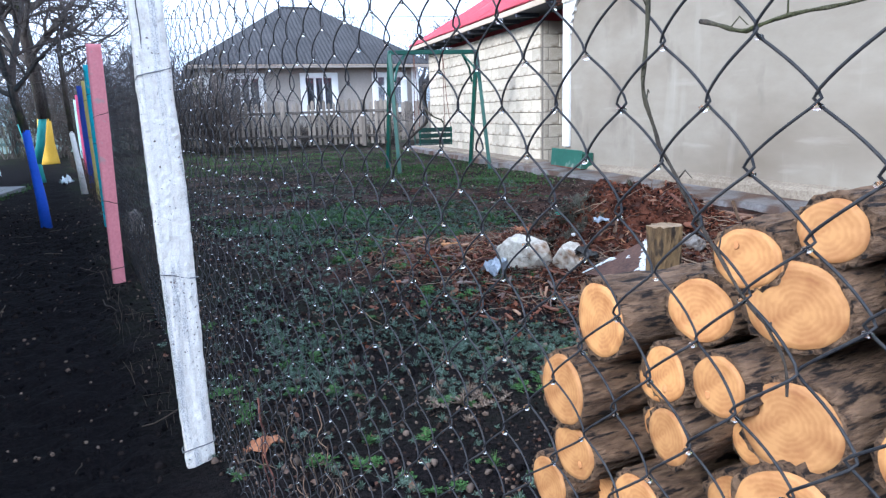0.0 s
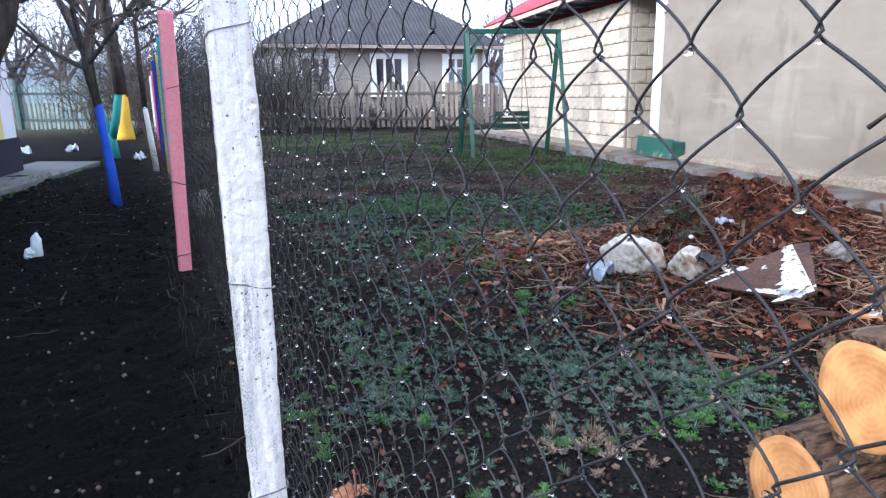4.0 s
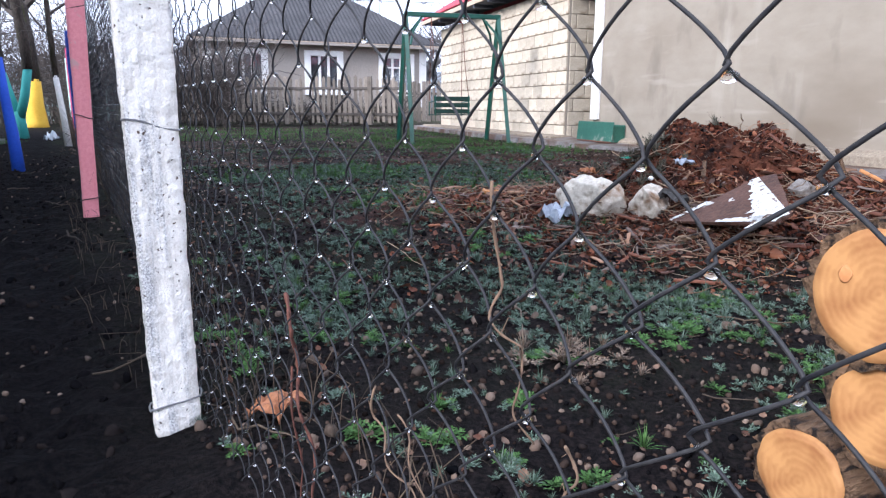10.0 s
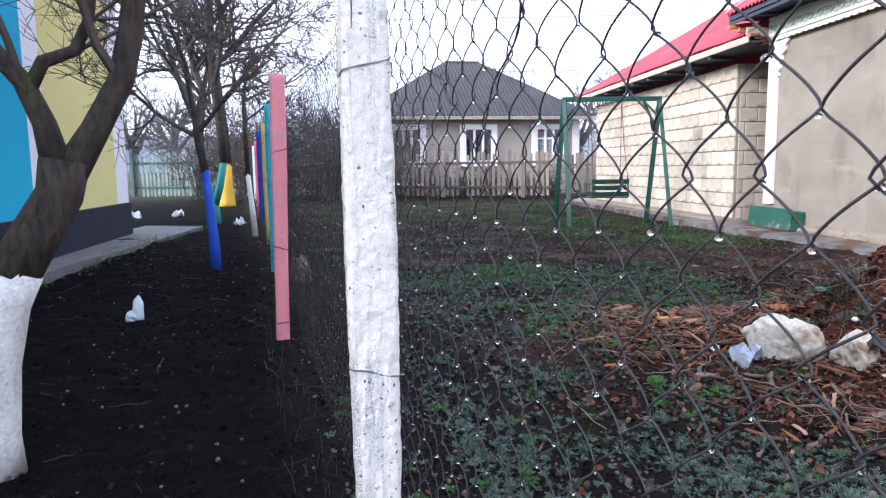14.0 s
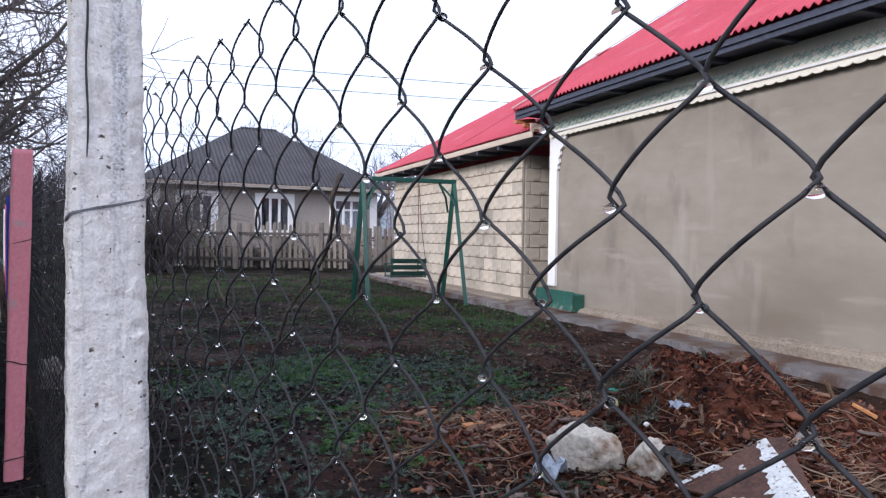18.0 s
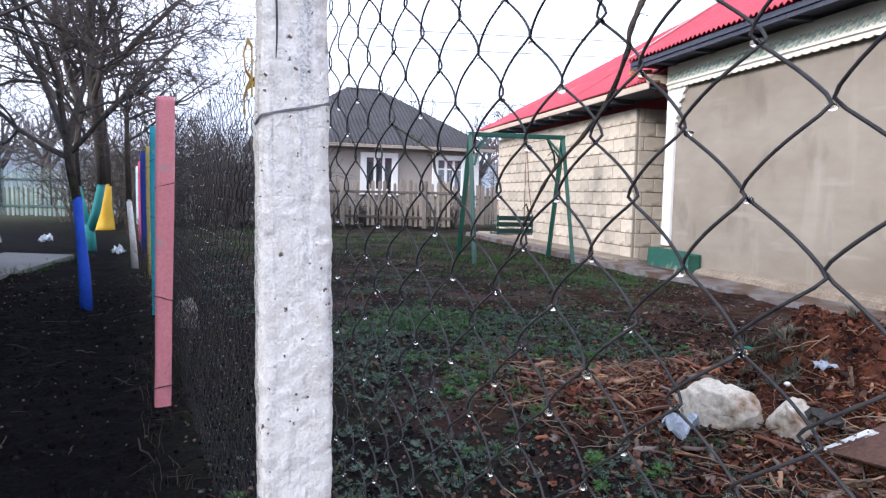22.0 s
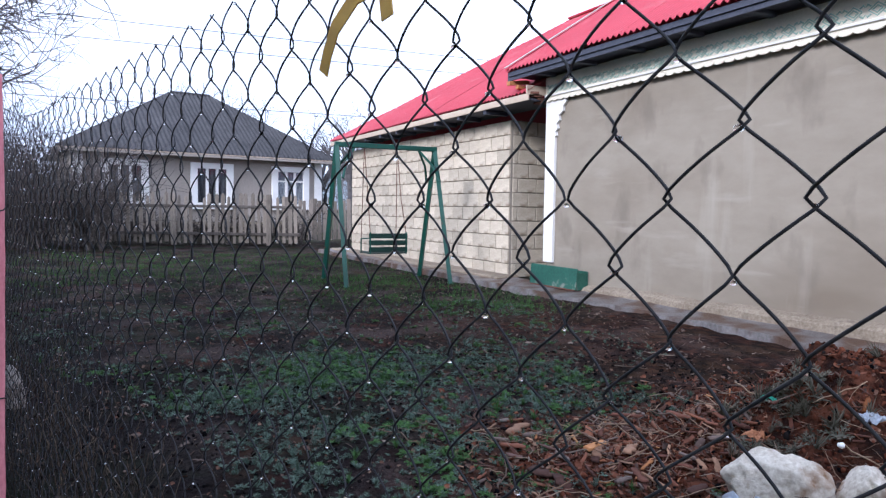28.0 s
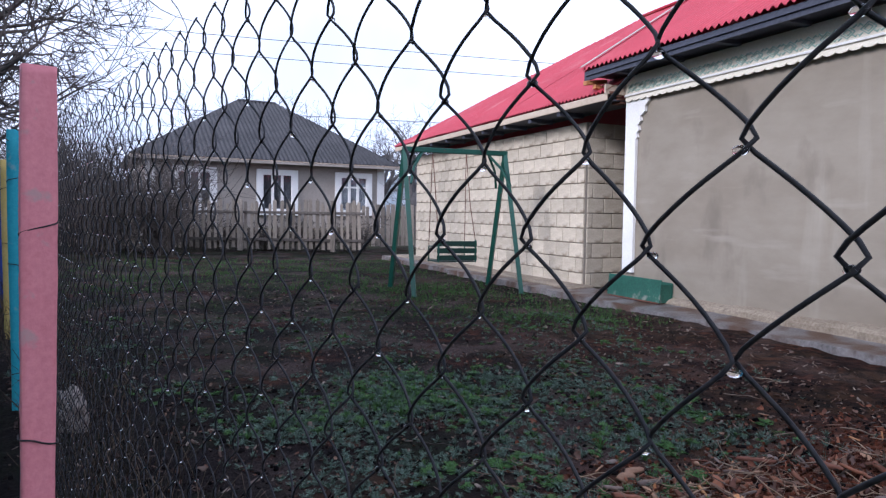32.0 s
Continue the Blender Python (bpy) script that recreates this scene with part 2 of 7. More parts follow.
def whitewash():
    """Thick limewash on board-marked concrete: cream lumps with side-light contrast in their colour, a greyer worn
    stripe, small dark air holes.
    """
    mat = bpy.data.materials.new("whitewashed concrete")
    mat.use_nodes = True
    n, l = mat.node_tree.nodes, mat.node_tree.links
    co = n.new("ShaderNodeTexCoord")

    def grain(scale, detail, stretch=(1, 1, 1), roughness=0.6):
        place = n.new("ShaderNodeMapping")
        place.inputs["Scale"].default_value = stretch
        l.new(co.outputs["Object"], place.inputs["Vector"])
        node = n.new("ShaderNodeTexNoise")
        node.inputs["Scale"].default_value, node.inputs["Detail"].default_value, node.inputs["Roughness"].default_value = scale, detail, roughness
        l.new(place.outputs["Vector"], node.inputs["Vector"])
        return node.outputs["Fac"]

    def ranged(value, a, b, lo=0.0, hi=1.0):
        node = n.new("ShaderNodeMapRange")
        node.inputs["From Min"].default_value, node.inputs["From Max"].default_value = a, b
        node.inputs["To Min"].default_value, node.inputs["To Max"].default_value = lo, hi
        l.new(value, node.inputs["Value"])
        return node.outputs["Result"]

    def blend(fac, a, b):
        node = n.new("ShaderNodeMix")
        node.data_type = "RGBA"
        l.new(fac, node.inputs["Factor"])
        for slot, c in ((6, a), (7, b)):
            if isinstance(c, tuple):
                node.inputs[slot].default_value = (*c, 1)
            else:
                l.new(c, node.inputs[slot])
        return node.outputs[2]

    def maths(kind, a, b):
        node = n.new("ShaderNodeMath")
        node.operation = kind
        for k, c in enumerate((a, b)):
            if isinstance(c, float):
                node.inputs[k].default_value = c
            else:
                l.new(c, node.inputs[k])
        return node.outputs[0]

    lumps, grit, stripes, stains = grain(38, 5), grain(230, 3, roughness=0.7), grain(24, 4, (1, 1, 0.07)), grain(15, 5, (1, 1, 0.4))
    cells = n.new("ShaderNodeTexVoronoi")
    cells.inputs["Scale"].default_value = 105
    wobble = n.new("ShaderNodeTexNoise")
    wobble.inputs["Scale"].default_value, wobble.inputs["Detail"].default_value = 160, 3
    l.new(co.outputs["Object"], wobble.inputs["Vector"])
    shift = n.new("ShaderNodeMix")
    shift.data_type = "RGBA"
    shift.blend_type = "LINEAR_LIGHT"
    shift.inputs["Factor"].default_value = 0.006
    l.new(co.outputs["Object"], shift.inputs[6])
    l.new(wobble.outputs["Color"], shift.inputs[7])
    l.new(shift.outputs[2], cells.inputs["Vector"])
    chosen = n.new("ShaderNodeSeparateColor")
    l.new(cells.outputs["Color"], chosen.inputs["Color"])
    size = ranged(chosen.outputs["Red"], 0.70, 1.0, 0.0, 0.34)
    pit = ranged(maths("SUBTRACT", size, cells.outputs["Distance"]), 0.0, 0.10)
    # hollows darker, lumps paler: contrast of side-lit relief put into the cream
    white = blend(maths("ADD", maths("MULTIPLY", ranged(lumps, 0.32, 0.62), 0.5), maths("MULTIPLY", ranged(grit, 0.36, 0.62), 0.5)), (0.70, 0.65, 0.575), (0.95, 0.92, 0.87))
    worn = blend(ranged(stripes, 0.48, 0.58), white, blend(ranged(grit, 0.42, 0.57), (0.34, 0.335, 0.33), (0.74, 0.73, 0.725)))
    dirty = blend(maths("MULTIPLY", ranged(stains, 0.60, 0.78), 0.6), worn, (0.42, 0.36, 0.29))
    out = blend(pit, dirty, (0.15, 0.105, 0.08))
    b = n["Principled BSDF"]
    l.new(out, b.inputs["Base Color"])
    b.inputs["Roughness"].default_value, b.inputs["Specular IOR Level"].default_value = 0.95, 0.2
    height = maths("ADD", maths("MULTIPLY", lumps, 1.2), maths("MULTIPLY", grit, 0.26))
    height = maths("ADD", height, maths("MULTIPLY", stripes, 1.2))
    height = maths("SUBTRACT", height, maths("MULTIPLY", pit, 0.6))
    relief = n.new("ShaderNodeBump")
    relief.inputs["Strength"].default_value, relief.inputs["Distance"].default_value = 1.0, 0.007
    l.new(height, relief.inputs["Height"])
    l.new(relief.outputs["Normal"], b.inputs["Normal"])
    return mat


def plaster():
    """Beige plaster with broad trowel smears, rain streaks and damp stains."""
    mat = surface("beige plaster", (0.235, 0.202, 0.158), (0.305, 0.268, 0.215), 0.9, 0.7, 5, 0.15, 0.004, speck=(0.19, 0.155, 0.115), speck_at=(0.48, 0.74), speck_scale=0.9, stretch=(0.45, 1, 1))
    n, l = mat.node_tree.nodes, mat.node_tree.links
    b = n["Principled BSDF"]
    base = b.inputs["Base Color"].links[0].from_socket
    co = n.new("ShaderNodeTexCoord")
    for stretch, scale, a, e, c, amount in (((1.6, 1, 0.22), 1.5, 0.60, 0.74, (0.40, 0.365, 0.305), 0.6), ((1, 1, 0.5), 2.6, 0.58, 0.72, (0.165, 0.138, 0.11), 0.65), ((0.25, 1, 1.6), 3.5, 0.6, 0.7, (0.355, 0.315, 0.262), 0.5)):
        place = n.new("ShaderNodeMapping")
        place.inputs["Scale"].default_value, place.inputs["Location"].default_value = stretch, (scale, 0.3, 1.7 * scale)
        l.new(co.outputs["Object"], place.inputs["Vector"])
        cloud = n.new("ShaderNodeTexNoise")
        cloud.inputs["Scale"].default_value, cloud.inputs["Detail"].default_value = scale, 5
        l.new(place.outputs["Vector"], cloud.inputs["Vector"])
        cut = n.new("ShaderNodeMapRange")
        cut.inputs["From Min"].default_value, cut.inputs["From Max"].default_value, cut.inputs["To Max"].default_value = a, e, amount
        l.new(cloud.outputs["Fac"], cut.inputs["Value"])
        over = n.new("ShaderNodeMix")
        over.data_type = "RGBA"
        l.new(cut.outputs["Result"], over.inputs["Factor"])
        l.new(base, over.inputs[6])
        over.inputs[7].default_value = (*c, 1)
        base = over.outputs[2]
    l.new(base, b.inputs["Base Color"])
    return mat


M_BLOCK = surface("limestone block", (0.42, 0.36, 0.275), (0.62, 0.55, 0.44), 0.9, 3.2, 70, 0.5, 0.006, vary=0.16, speck=(0.33, 0.27, 0.2), speck_at=(0.58, 0.7), speck_scale=5)
M_MORTAR = surface("grey mortar", (0.22, 0.19, 0.155), (0.34, 0.3, 0.25), 0.95, 4, 80, 0.4, 0.004)
M_PLASTER = plaster()
M_PLINTH = surface("grey plinth", (0.16, 0.125, 0.09), (0.34, 0.285, 0.215), 0.92, 1.8, 40, 0.4, 0.01, speck=(0.16, 0.13, 0.1), speck_scale=7)
M_PAVE = surface("wet concrete path", (0.085, 0.075, 0.072), (0.23, 0.215, 0.21), 0.5, 1.6, 30, 0.6, 0.01, speck=(0.085, 0.05, 0.034), speck_at=(0.44, 0.58), speck_scale=3)
M_TRIM = surface("white painted wood", (0.70, 0.69, 0.67), (0.84, 0.83, 0.81), 0.7, 2, 50, 0.15, 0.002)
M_FRIEZE = surface("cream painted board", (0.70, 0.65, 0.53), (0.82, 0.77, 0.65), 0.75, 2, 40, 0.15, 0.002)
M_ORNAMENT = surface("faded green paint", (0.30, 0.46, 0.39), (0.42, 0.56, 0.49), 0.7, 6, 60, 0.1, 0.002)
M_RED_ROOF = surface("red painted sheet roof", (0.31, 0.026, 0.042), (0.44, 0.052, 0.075), 0.6, 0.8, 24, 0.1, 0.003, speck=(0.42, 0.12, 0.13), speck_at=(0.58, 0.75), speck_scale=1.5)
M_SOFFIT = surface("dark blue eave boards", (0.035, 0.04, 0.06), (0.07, 0.075, 0.1), 0.7, 3, 30, 0.2, 0.003, stretch=(8, 1, 1))
M_FASCIA = surface("pale eave board", (0.42, 0.33, 0.25), (0.56, 0.46, 0.36), 0.8, 2, 40, 0.2, 0.003)
M_SLATE = surface("grey asbestos slate", (0.03, 0.03, 0.033), (0.075, 0.072, 0.076), 0.9, 0.5, 8, 0.3, 0.02)
M_RENDER = surface("grey house render", (0.29, 0.255, 0.225), (0.38, 0.34, 0.30), 0.9, 0.8, 15, 0.1, 0.01)
M_GREEN = surface("dark green paint", (0.004, 0.042, 0.03), (0.010, 0.078, 0.056), 0.45, 5, 70, 0.2, 0.002, speck=(0.12, 0.05, 0.025), speck_at=(0.66, 0.72))
M_GREEN_DARK = surface("darker green paint", (0.004, 0.02, 0.014), (0.009, 0.042, 0.03), 0.6, 5, 70, 0.2, 0.002)
M_BOX = surface("worn green sheet metal", (0.012, 0.065, 0.046), (0.032, 0.12, 0.085), 0.5, 3, 40, 0.2, 0.003, speck=(0.22, 0.24, 0.2), speck_at=(0.6, 0.7), speck_scale=6)
M_WHITEWASH = whitewash()
# unpainted concrete; the shade at the post foot is put into the grey
M_RAWCON = surface("shade-darkened bare concrete", (0.03, 0.028, 0.026), (0.08, 0.075, 0.07), 0.9, 6, 60, 0.5, 0.005)
M_WIRE = surface("dark weathered wire", (0.009, 0.010, 0.014), (0.038, 0.037, 0.039), 0.6, 30, 200, 0.3, 0.0008, specular=0.25)
M_TIE = surface("grey tie wire", (0.16, 0.16, 0.17), (0.3, 0.3, 0.31), 0.5, 30, 200, 0.2, 0.0005, metal=0.5)
M_DROP = water_glass("rain water", 1.33)
M_YELLOW_BAND = surface("yellow plastic ribbon", (0.5, 0.3, 0.06), (0.66, 0.42, 0.1), 0.45, 10, 60, 0.1, 0.001)
M_PICKET = surface("weathered grey pickets", (0.15, 0.125, 0.10), (0.36, 0.31, 0.26), 0.9, 3, 40, 0.3, 0.004, vary=0.35, stretch=(1, 1, 0.15))
M_PICKET_DARK = surface("dark old pickets", (0.06, 0.052, 0.045), (0.14, 0.12, 0.105), 0.9, 3, 40, 0.3, 0.004, vary=0.25, stretch=(1, 1, 0.15))
M_PICKET_GREEN = surface("faded green pickets", (0.13, 0.19, 0.18), (0.28, 0.35, 0.33), 0.85, 3, 30, 0.2, 0.004, vary=0.2)
M_GREEN_RAIL = surface("green rail", (0.045, 0.085, 0.08), (0.08, 0.13, 0.12), 0.85, 3, 30, 0.2, 0.004)
M_CONPOST = surface("pale concrete post", (0.34, 0.32, 0.29), (0.46, 0.44, 0.4), 0.9, 3, 40, 0.3, 0.004)
M_BARK = surface("dark bark", (0.013, 0.0105, 0.009), (0.085, 0.068, 0.054), 0.95, 7, 45, 1.0, 0.03, stretch=(1, 1, 0.35), speck=(0.055, 0.062, 0.018), speck_at=(0.54, 0.7), speck_scale=6)
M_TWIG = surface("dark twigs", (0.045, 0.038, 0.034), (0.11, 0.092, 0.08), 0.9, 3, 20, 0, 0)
# dark twigs again, paler and greyer: distance haze put into the colour
M_TWIG_HAZE = surface("twigs paled by haze", (0.075, 0.07, 0.072), (0.14, 0.13, 0.13), 0.9, 1, 5, 0, 0)
M_LOGBARK = surface("grey brown log bark", (0.055, 0.03, 0.017), (0.33, 0.205, 0.12), 0.95, 14, 70, 1.0, 0.04, stretch=(0.22, 1, 1), speck=(0.016, 0.010, 0.008), speck_at=(0.52, 0.62), speck_scale=60)
M_STONE = surface("white limestone", (0.42, 0.36, 0.28), (0.74, 0.69, 0.60), 0.92, 9, 60, 0.5, 0.008, speck=(0.22, 0.13, 0.07), speck_at=(0.50, 0.64), speck_scale=8)
M_GREYSTONE = surface("grey stone", (0.16, 0.14, 0.125), (0.30, 0.27, 0.24), 0.92, 9, 60, 0.9, 0.012, speck=(0.10, 0.07, 0.05), speck_at=(0.55, 0.7), speck_scale=11)
M_BLUEGREY = surface("blue grey plastic", (0.28, 0.31, 0.36), (0.46, 0.5, 0.56), 0.4, 9, 60, 0.4, 0.006)
M_PALE_BAG = surface("pale plastic", (0.5, 0.58, 0.62), (0.68, 0.74, 0.78), 0.4, 9, 60, 0.4, 0.006)
M_TEAL_SCRAP = surface("teal plastic", (0.03, 0.3, 0.2), (0.06, 0.42, 0.3), 0.4, 9, 60, 0.2, 0.004)
M_LEAF = surface("brown dead leaf", (0.22, 0.085, 0.035), (0.4, 0.17, 0.08), 0.8, 20, 90, 0.5, 0.004)
M_ORANGE_WOOD = surface("fresh orange wood", (0.4, 0.17, 0.06), (0.58, 0.28, 0.11), 0.8, 6, 60, 0.4, 0.003, stretch=(0.2, 1, 1))
M_PEEL = surface("peeling white paint on board", (0.045, 0.022, 0.016), (0.13, 0.065, 0.045), 0.9, 7, 60, 0.8, 0.006, speck=(0.55, 0.53, 0.5), speck_at=(0.66, 0.68), speck_scale=14)
M_FLAKE = surface("flaking old white paint", (0.5, 0.5, 0.48), (0.76, 0.77, 0.76), 0.85, 12, 70, 0.8, 0.006, speck=(0.13, 0.075, 0.05), speck_at=(0.57, 0.63), speck_scale=38)
M_OLDWOOD = surface("yellowed old wood", (0.05, 0.03, 0.014), (0.24, 0.155, 0.07), 0.95, 14, 70, 1.0, 0.02, stretch=(1, 1, 0.3), speck=(0.03, 0.02, 0.012), speck_at=(0.54, 0.64), speck_scale=40)
M_OLDTOP = surface("dull cut wood", (0.14, 0.09, 0.05), (0.32, 0.23, 0.14), 0.95, 14, 70, 0.8, 0.01)
M_REDSTEM = surface("red brown dry stem", (0.035, 0.012, 0.009), (0.12, 0.045, 0.03), 0.85, 20, 90, 0.5, 0.002)
M_TANSTEM = surface("tan dry stem", (0.08, 0.05, 0.032), (0.22, 0.145, 0.095), 0.85, 20, 90, 0.5, 0.002)
M_GLASS = water_glass("window glass", 1.45)
# flat backing behind the panes; the unlit room's darkness is in its colour
M_DARKROOM = surface("window backing, dim room in colour", (0.03, 0.035, 0.045), (0.13, 0.14, 0.16), 0.9, 2, 9, 0, 0, stretch=(4, 4, 0.4))
M_CURTAIN = surface("pale curtain", (0.06, 0.075, 0.1), (0.3, 0.33, 0.37), 0.9, 6, 30, 0.2, 0.01, stretch=(6, 6, 0.5))
M_CABLE = surface("black cable", (0.02, 0.02, 0.022), (0.04, 0.04, 0.042), 0.6, 3, 30, 0, 0)
M_RUST = surface("rusty iron", (0.08, 0.035, 0.025), (0.18, 0.075, 0.05), 0.85, 8, 60, 0.4, 0.003)
M_IRON_GREEN = surface("mossy green iron", (0.03, 0.075, 0.045), (0.08, 0.13, 0.06), 0.7, 6, 50, 0.4, 0.003, speck=(0.25, 0.28, 0.03), speck_at=(0.52, 0.62), speck_scale=9)
M_SLAB = surface("grey concrete slab", (0.09, 0.093, 0.097), (0.165, 0.168, 0.172), 0.85, 1.2, 25, 0.3, 0.006)
# haze over the distant woods is put into this pale blue grey
M_HILL = surface("far woods tinted by haze", (0.26, 0.31, 0.37), (0.36, 0.41, 0.47), 1.0, 0.02, 0.15, 0, 0)
PAINTS = {c: surface(c + " paint", lo, hi, 0.75, 5, 60, 0.35, 0.004, speck=sp, speck_at=(0.64, 0.74), speck_scale=16) for c, lo, hi, sp in (
    ("pink", (0.6, 0.2, 0.23), (0.72, 0.28, 0.31), (0.5, 0.3, 0.3)),
    ("turquoise", (0.03, 0.3, 0.38), (0.06, 0.4, 0.47), (0.2, 0.36, 0.38)),
    ("ochre yellow", (0.5, 0.38, 0.11), (0.6, 0.47, 0.17), (0.4, 0.33, 0.18)),
    ("blue", (0.012, 0.035, 0.22), (0.025, 0.06, 0.34), (0.05, 0.07, 0.2)),
    ("crimson", (0.42, 0.05, 0.13), (0.52, 0.09, 0.18), (0.3, 0.08, 0.1)),
    ("pale aqua", (0.36, 0.56, 0.55), (0.46, 0.64, 0.63), (0.3, 0.4, 0.4)),
    ("lime white", (0.42, 0.41, 0.39), (0.8, 0.8, 0.78), (0.09, 0.085, 0.08)),
    ("teal", (0.035, 0.25, 0.24), (0.06, 0.34, 0.32), (0.05, 0.16, 0.15)),
    ("bright blue", (0.015, 0.06, 0.42), (0.03, 0.1, 0.56), (0.03, 0.06, 0.25)),
    ("orange yellow", (0.62, 0.36, 0.02), (0.74, 0.47, 0.05), (0.5, 0.3, 0.08)))}
WALL_PAINTS = {c: surface(c + " wall paint", lo, hi, 0.85, 0.7, 30, 0.1, 0.003) for c, lo, hi in (
    ("white", (0.7, 0.73, 0.78), (0.8, 0.82, 0.86)), ("yellow", (0.62, 0.58, 0.22), (0.7, 0.66, 0.29)),
    ("cyan", (0.02, 0.36, 0.56), (0.03, 0.44, 0.66)), ("navy", (0.005, 0.007, 0.018), (0.01, 0.013, 0.03)))}


def cut_wood():
    """End grain: rings round the log's own axis, which is its x."""
    mat = bpy.data.materials.new("cut log wood")
    mat.use_nodes = True
    n, l = mat.node_tree.nodes, mat.node_tree.links
    co = n.new("ShaderNodeTexCoord")
    flat = n.new("ShaderNodeMapping")
    flat.inputs["Scale"].default_value = (0.05, 1, 1)
    l.new(co.outputs["Object"], flat.inputs["Vector"])
    wob = n.new("ShaderNodeTexNoise")
    wob.inputs["Scale"].default_value, wob.inputs["Detail"].default_value = 22, 6
    l.new(flat.outputs["Vector"], wob.inputs["Vector"])
    ring = n.new("ShaderNodeTexWave")
    ring.wave_type, ring.rings_direction = "RINGS", "X"
    ring.inputs["Scale"].default_value, ring.inputs["Distortion"].default_value = 30, 5.0
    ring.inputs["Detail"].default_value, ring.inputs["Detail Scale"].default_value = 2, 1.4
    l.new(flat.outputs["Vector"], ring.inputs["Vector"])
    tone = n.new("ShaderNodeValToRGB")
    tone.color_ramp.elements[0].color, tone.color_ramp.elements[1].color = (0.33, 0.135, 0.041, 1), (0.55, 0.28, 0.098, 1)
    both = n.new("ShaderNodeMath")
    both.operation, both.inputs[1].default_value = "MULTIPLY_ADD", 0.085
    l.new(ring.outputs["Fac"], both.inputs[0])
    l.new(wob.outputs["Fac"], both.inputs[2])
    l.new(both.outputs[0], tone.inputs["Fac"])
    tone.color_ramp.elements[0].position, tone.color_ramp.elements[1].position = 0.3, 0.68
    info = n.new("ShaderNodeObjectInfo")
    span = n.new("ShaderNodeMapRange")
    span.inputs["To Min"].default_value, span.inputs["To Max"].default_value = 0.78, 1.1
    l.new(info.outputs["Random"], span.inputs["Value"])
    hue = n.new("ShaderNodeHueSaturation")
    l.new(span.outputs["Result"], hue.inputs["Value"])
    l.new(tone.outputs["Color"], hue.inputs["Color"])
    b = n["Principled BSDF"]
    l.new(hue.outputs["Color"], b.inputs["Base Color"])
    b.inputs["Roughness"].default_value = 0.75
    relief = n.new("ShaderNodeBump")
    relief.inputs["Strength"].default_value, relief.inputs["Distance"].default_value = 0.1, 0.001
    l.new(ring.outputs["Fac"], relief.inputs["Height"])
    l.new(relief.outputs["Normal"], b.inputs["Normal"])
    return mat


M_CUT = cut_wood()

# ---- plan ----
FENCE_AT = np.array((-1.315, 2.815))
FENCE_DIR = np.array((-0.4057, 0.914))
FENCE_OUT = np.array((0.914, 0.4057))          # into the yard
WALL_DIR = np.array((0.191, -0.982))           # along the long house wall, towards the camera
WALL_OUT = np.array((-0.982, -0.191))          # out of that wall, into the yard
MAIN_AT = np.array((2.466, 11.243))            # far end of the main wall
ANNEXE_AT = np.array((2.335, 12.295))          # near corner of the block annexe


def ground_height(x, y):
    """The lie of the ground, without the fine relief."""
    x, y = np.asarray(x, float), np.asarray(y, float)
    z = -0.15 + 0.115 * smooth_step(y, 2.4, 6.0) + 0.03 * smooth_step(y, 6, 9) - 0.045 * smooth_step(y, 9.5, 11.5)
    left = smooth_step(-x, 4.2, 6.5) * smooth_step(y, 3, 8)
    z = z + 0.08 * left
    rough = 1 + 0.22 * np.sin(7.3 * x + 2.1 * y) * np.sin(6.1 * y - 3.0 * x + 1.0) + 0.12 * np.sin(17 * x + 5 * y) * np.sin(15 * y - 6 * x)
    z = z + 0.41 * rough * np.exp(-(((x - 1.06) / 0.60) ** 2 + ((y - 5.12) / 0.60) ** 2))
    z = z + 0.16 * np.exp(-(((x - 1.85) / 0.7) ** 2 + ((y - 5.2) / 0.7) ** 2))
    z = z + 0.05 * np.exp(-(((x + 0.1) / 0.7) ** 2 + ((y - 5.3) / 0.5) ** 2))
    across = (x - FENCE_AT[0]) * FENCE_OUT[0] + (y - FENCE_AT[1]) * FENCE_OUT[1]
    run = (x - FENCE_AT[0]) * FENCE_DIR[0] + (y - FENCE_AT[1]) * FENCE_DIR[1]
    z = z + 0.05 * np.exp(-((across - 0.06) / 0.22) ** 2) * smooth_step(-y, -16, -12) * (1 - np.exp(-(run / 0.2) ** 2)) * (1 - np.exp(-((run - 2.51) / 0.3) ** 2))
    return z


def ground_at(x, y):
    return float(ground_height(x, y))


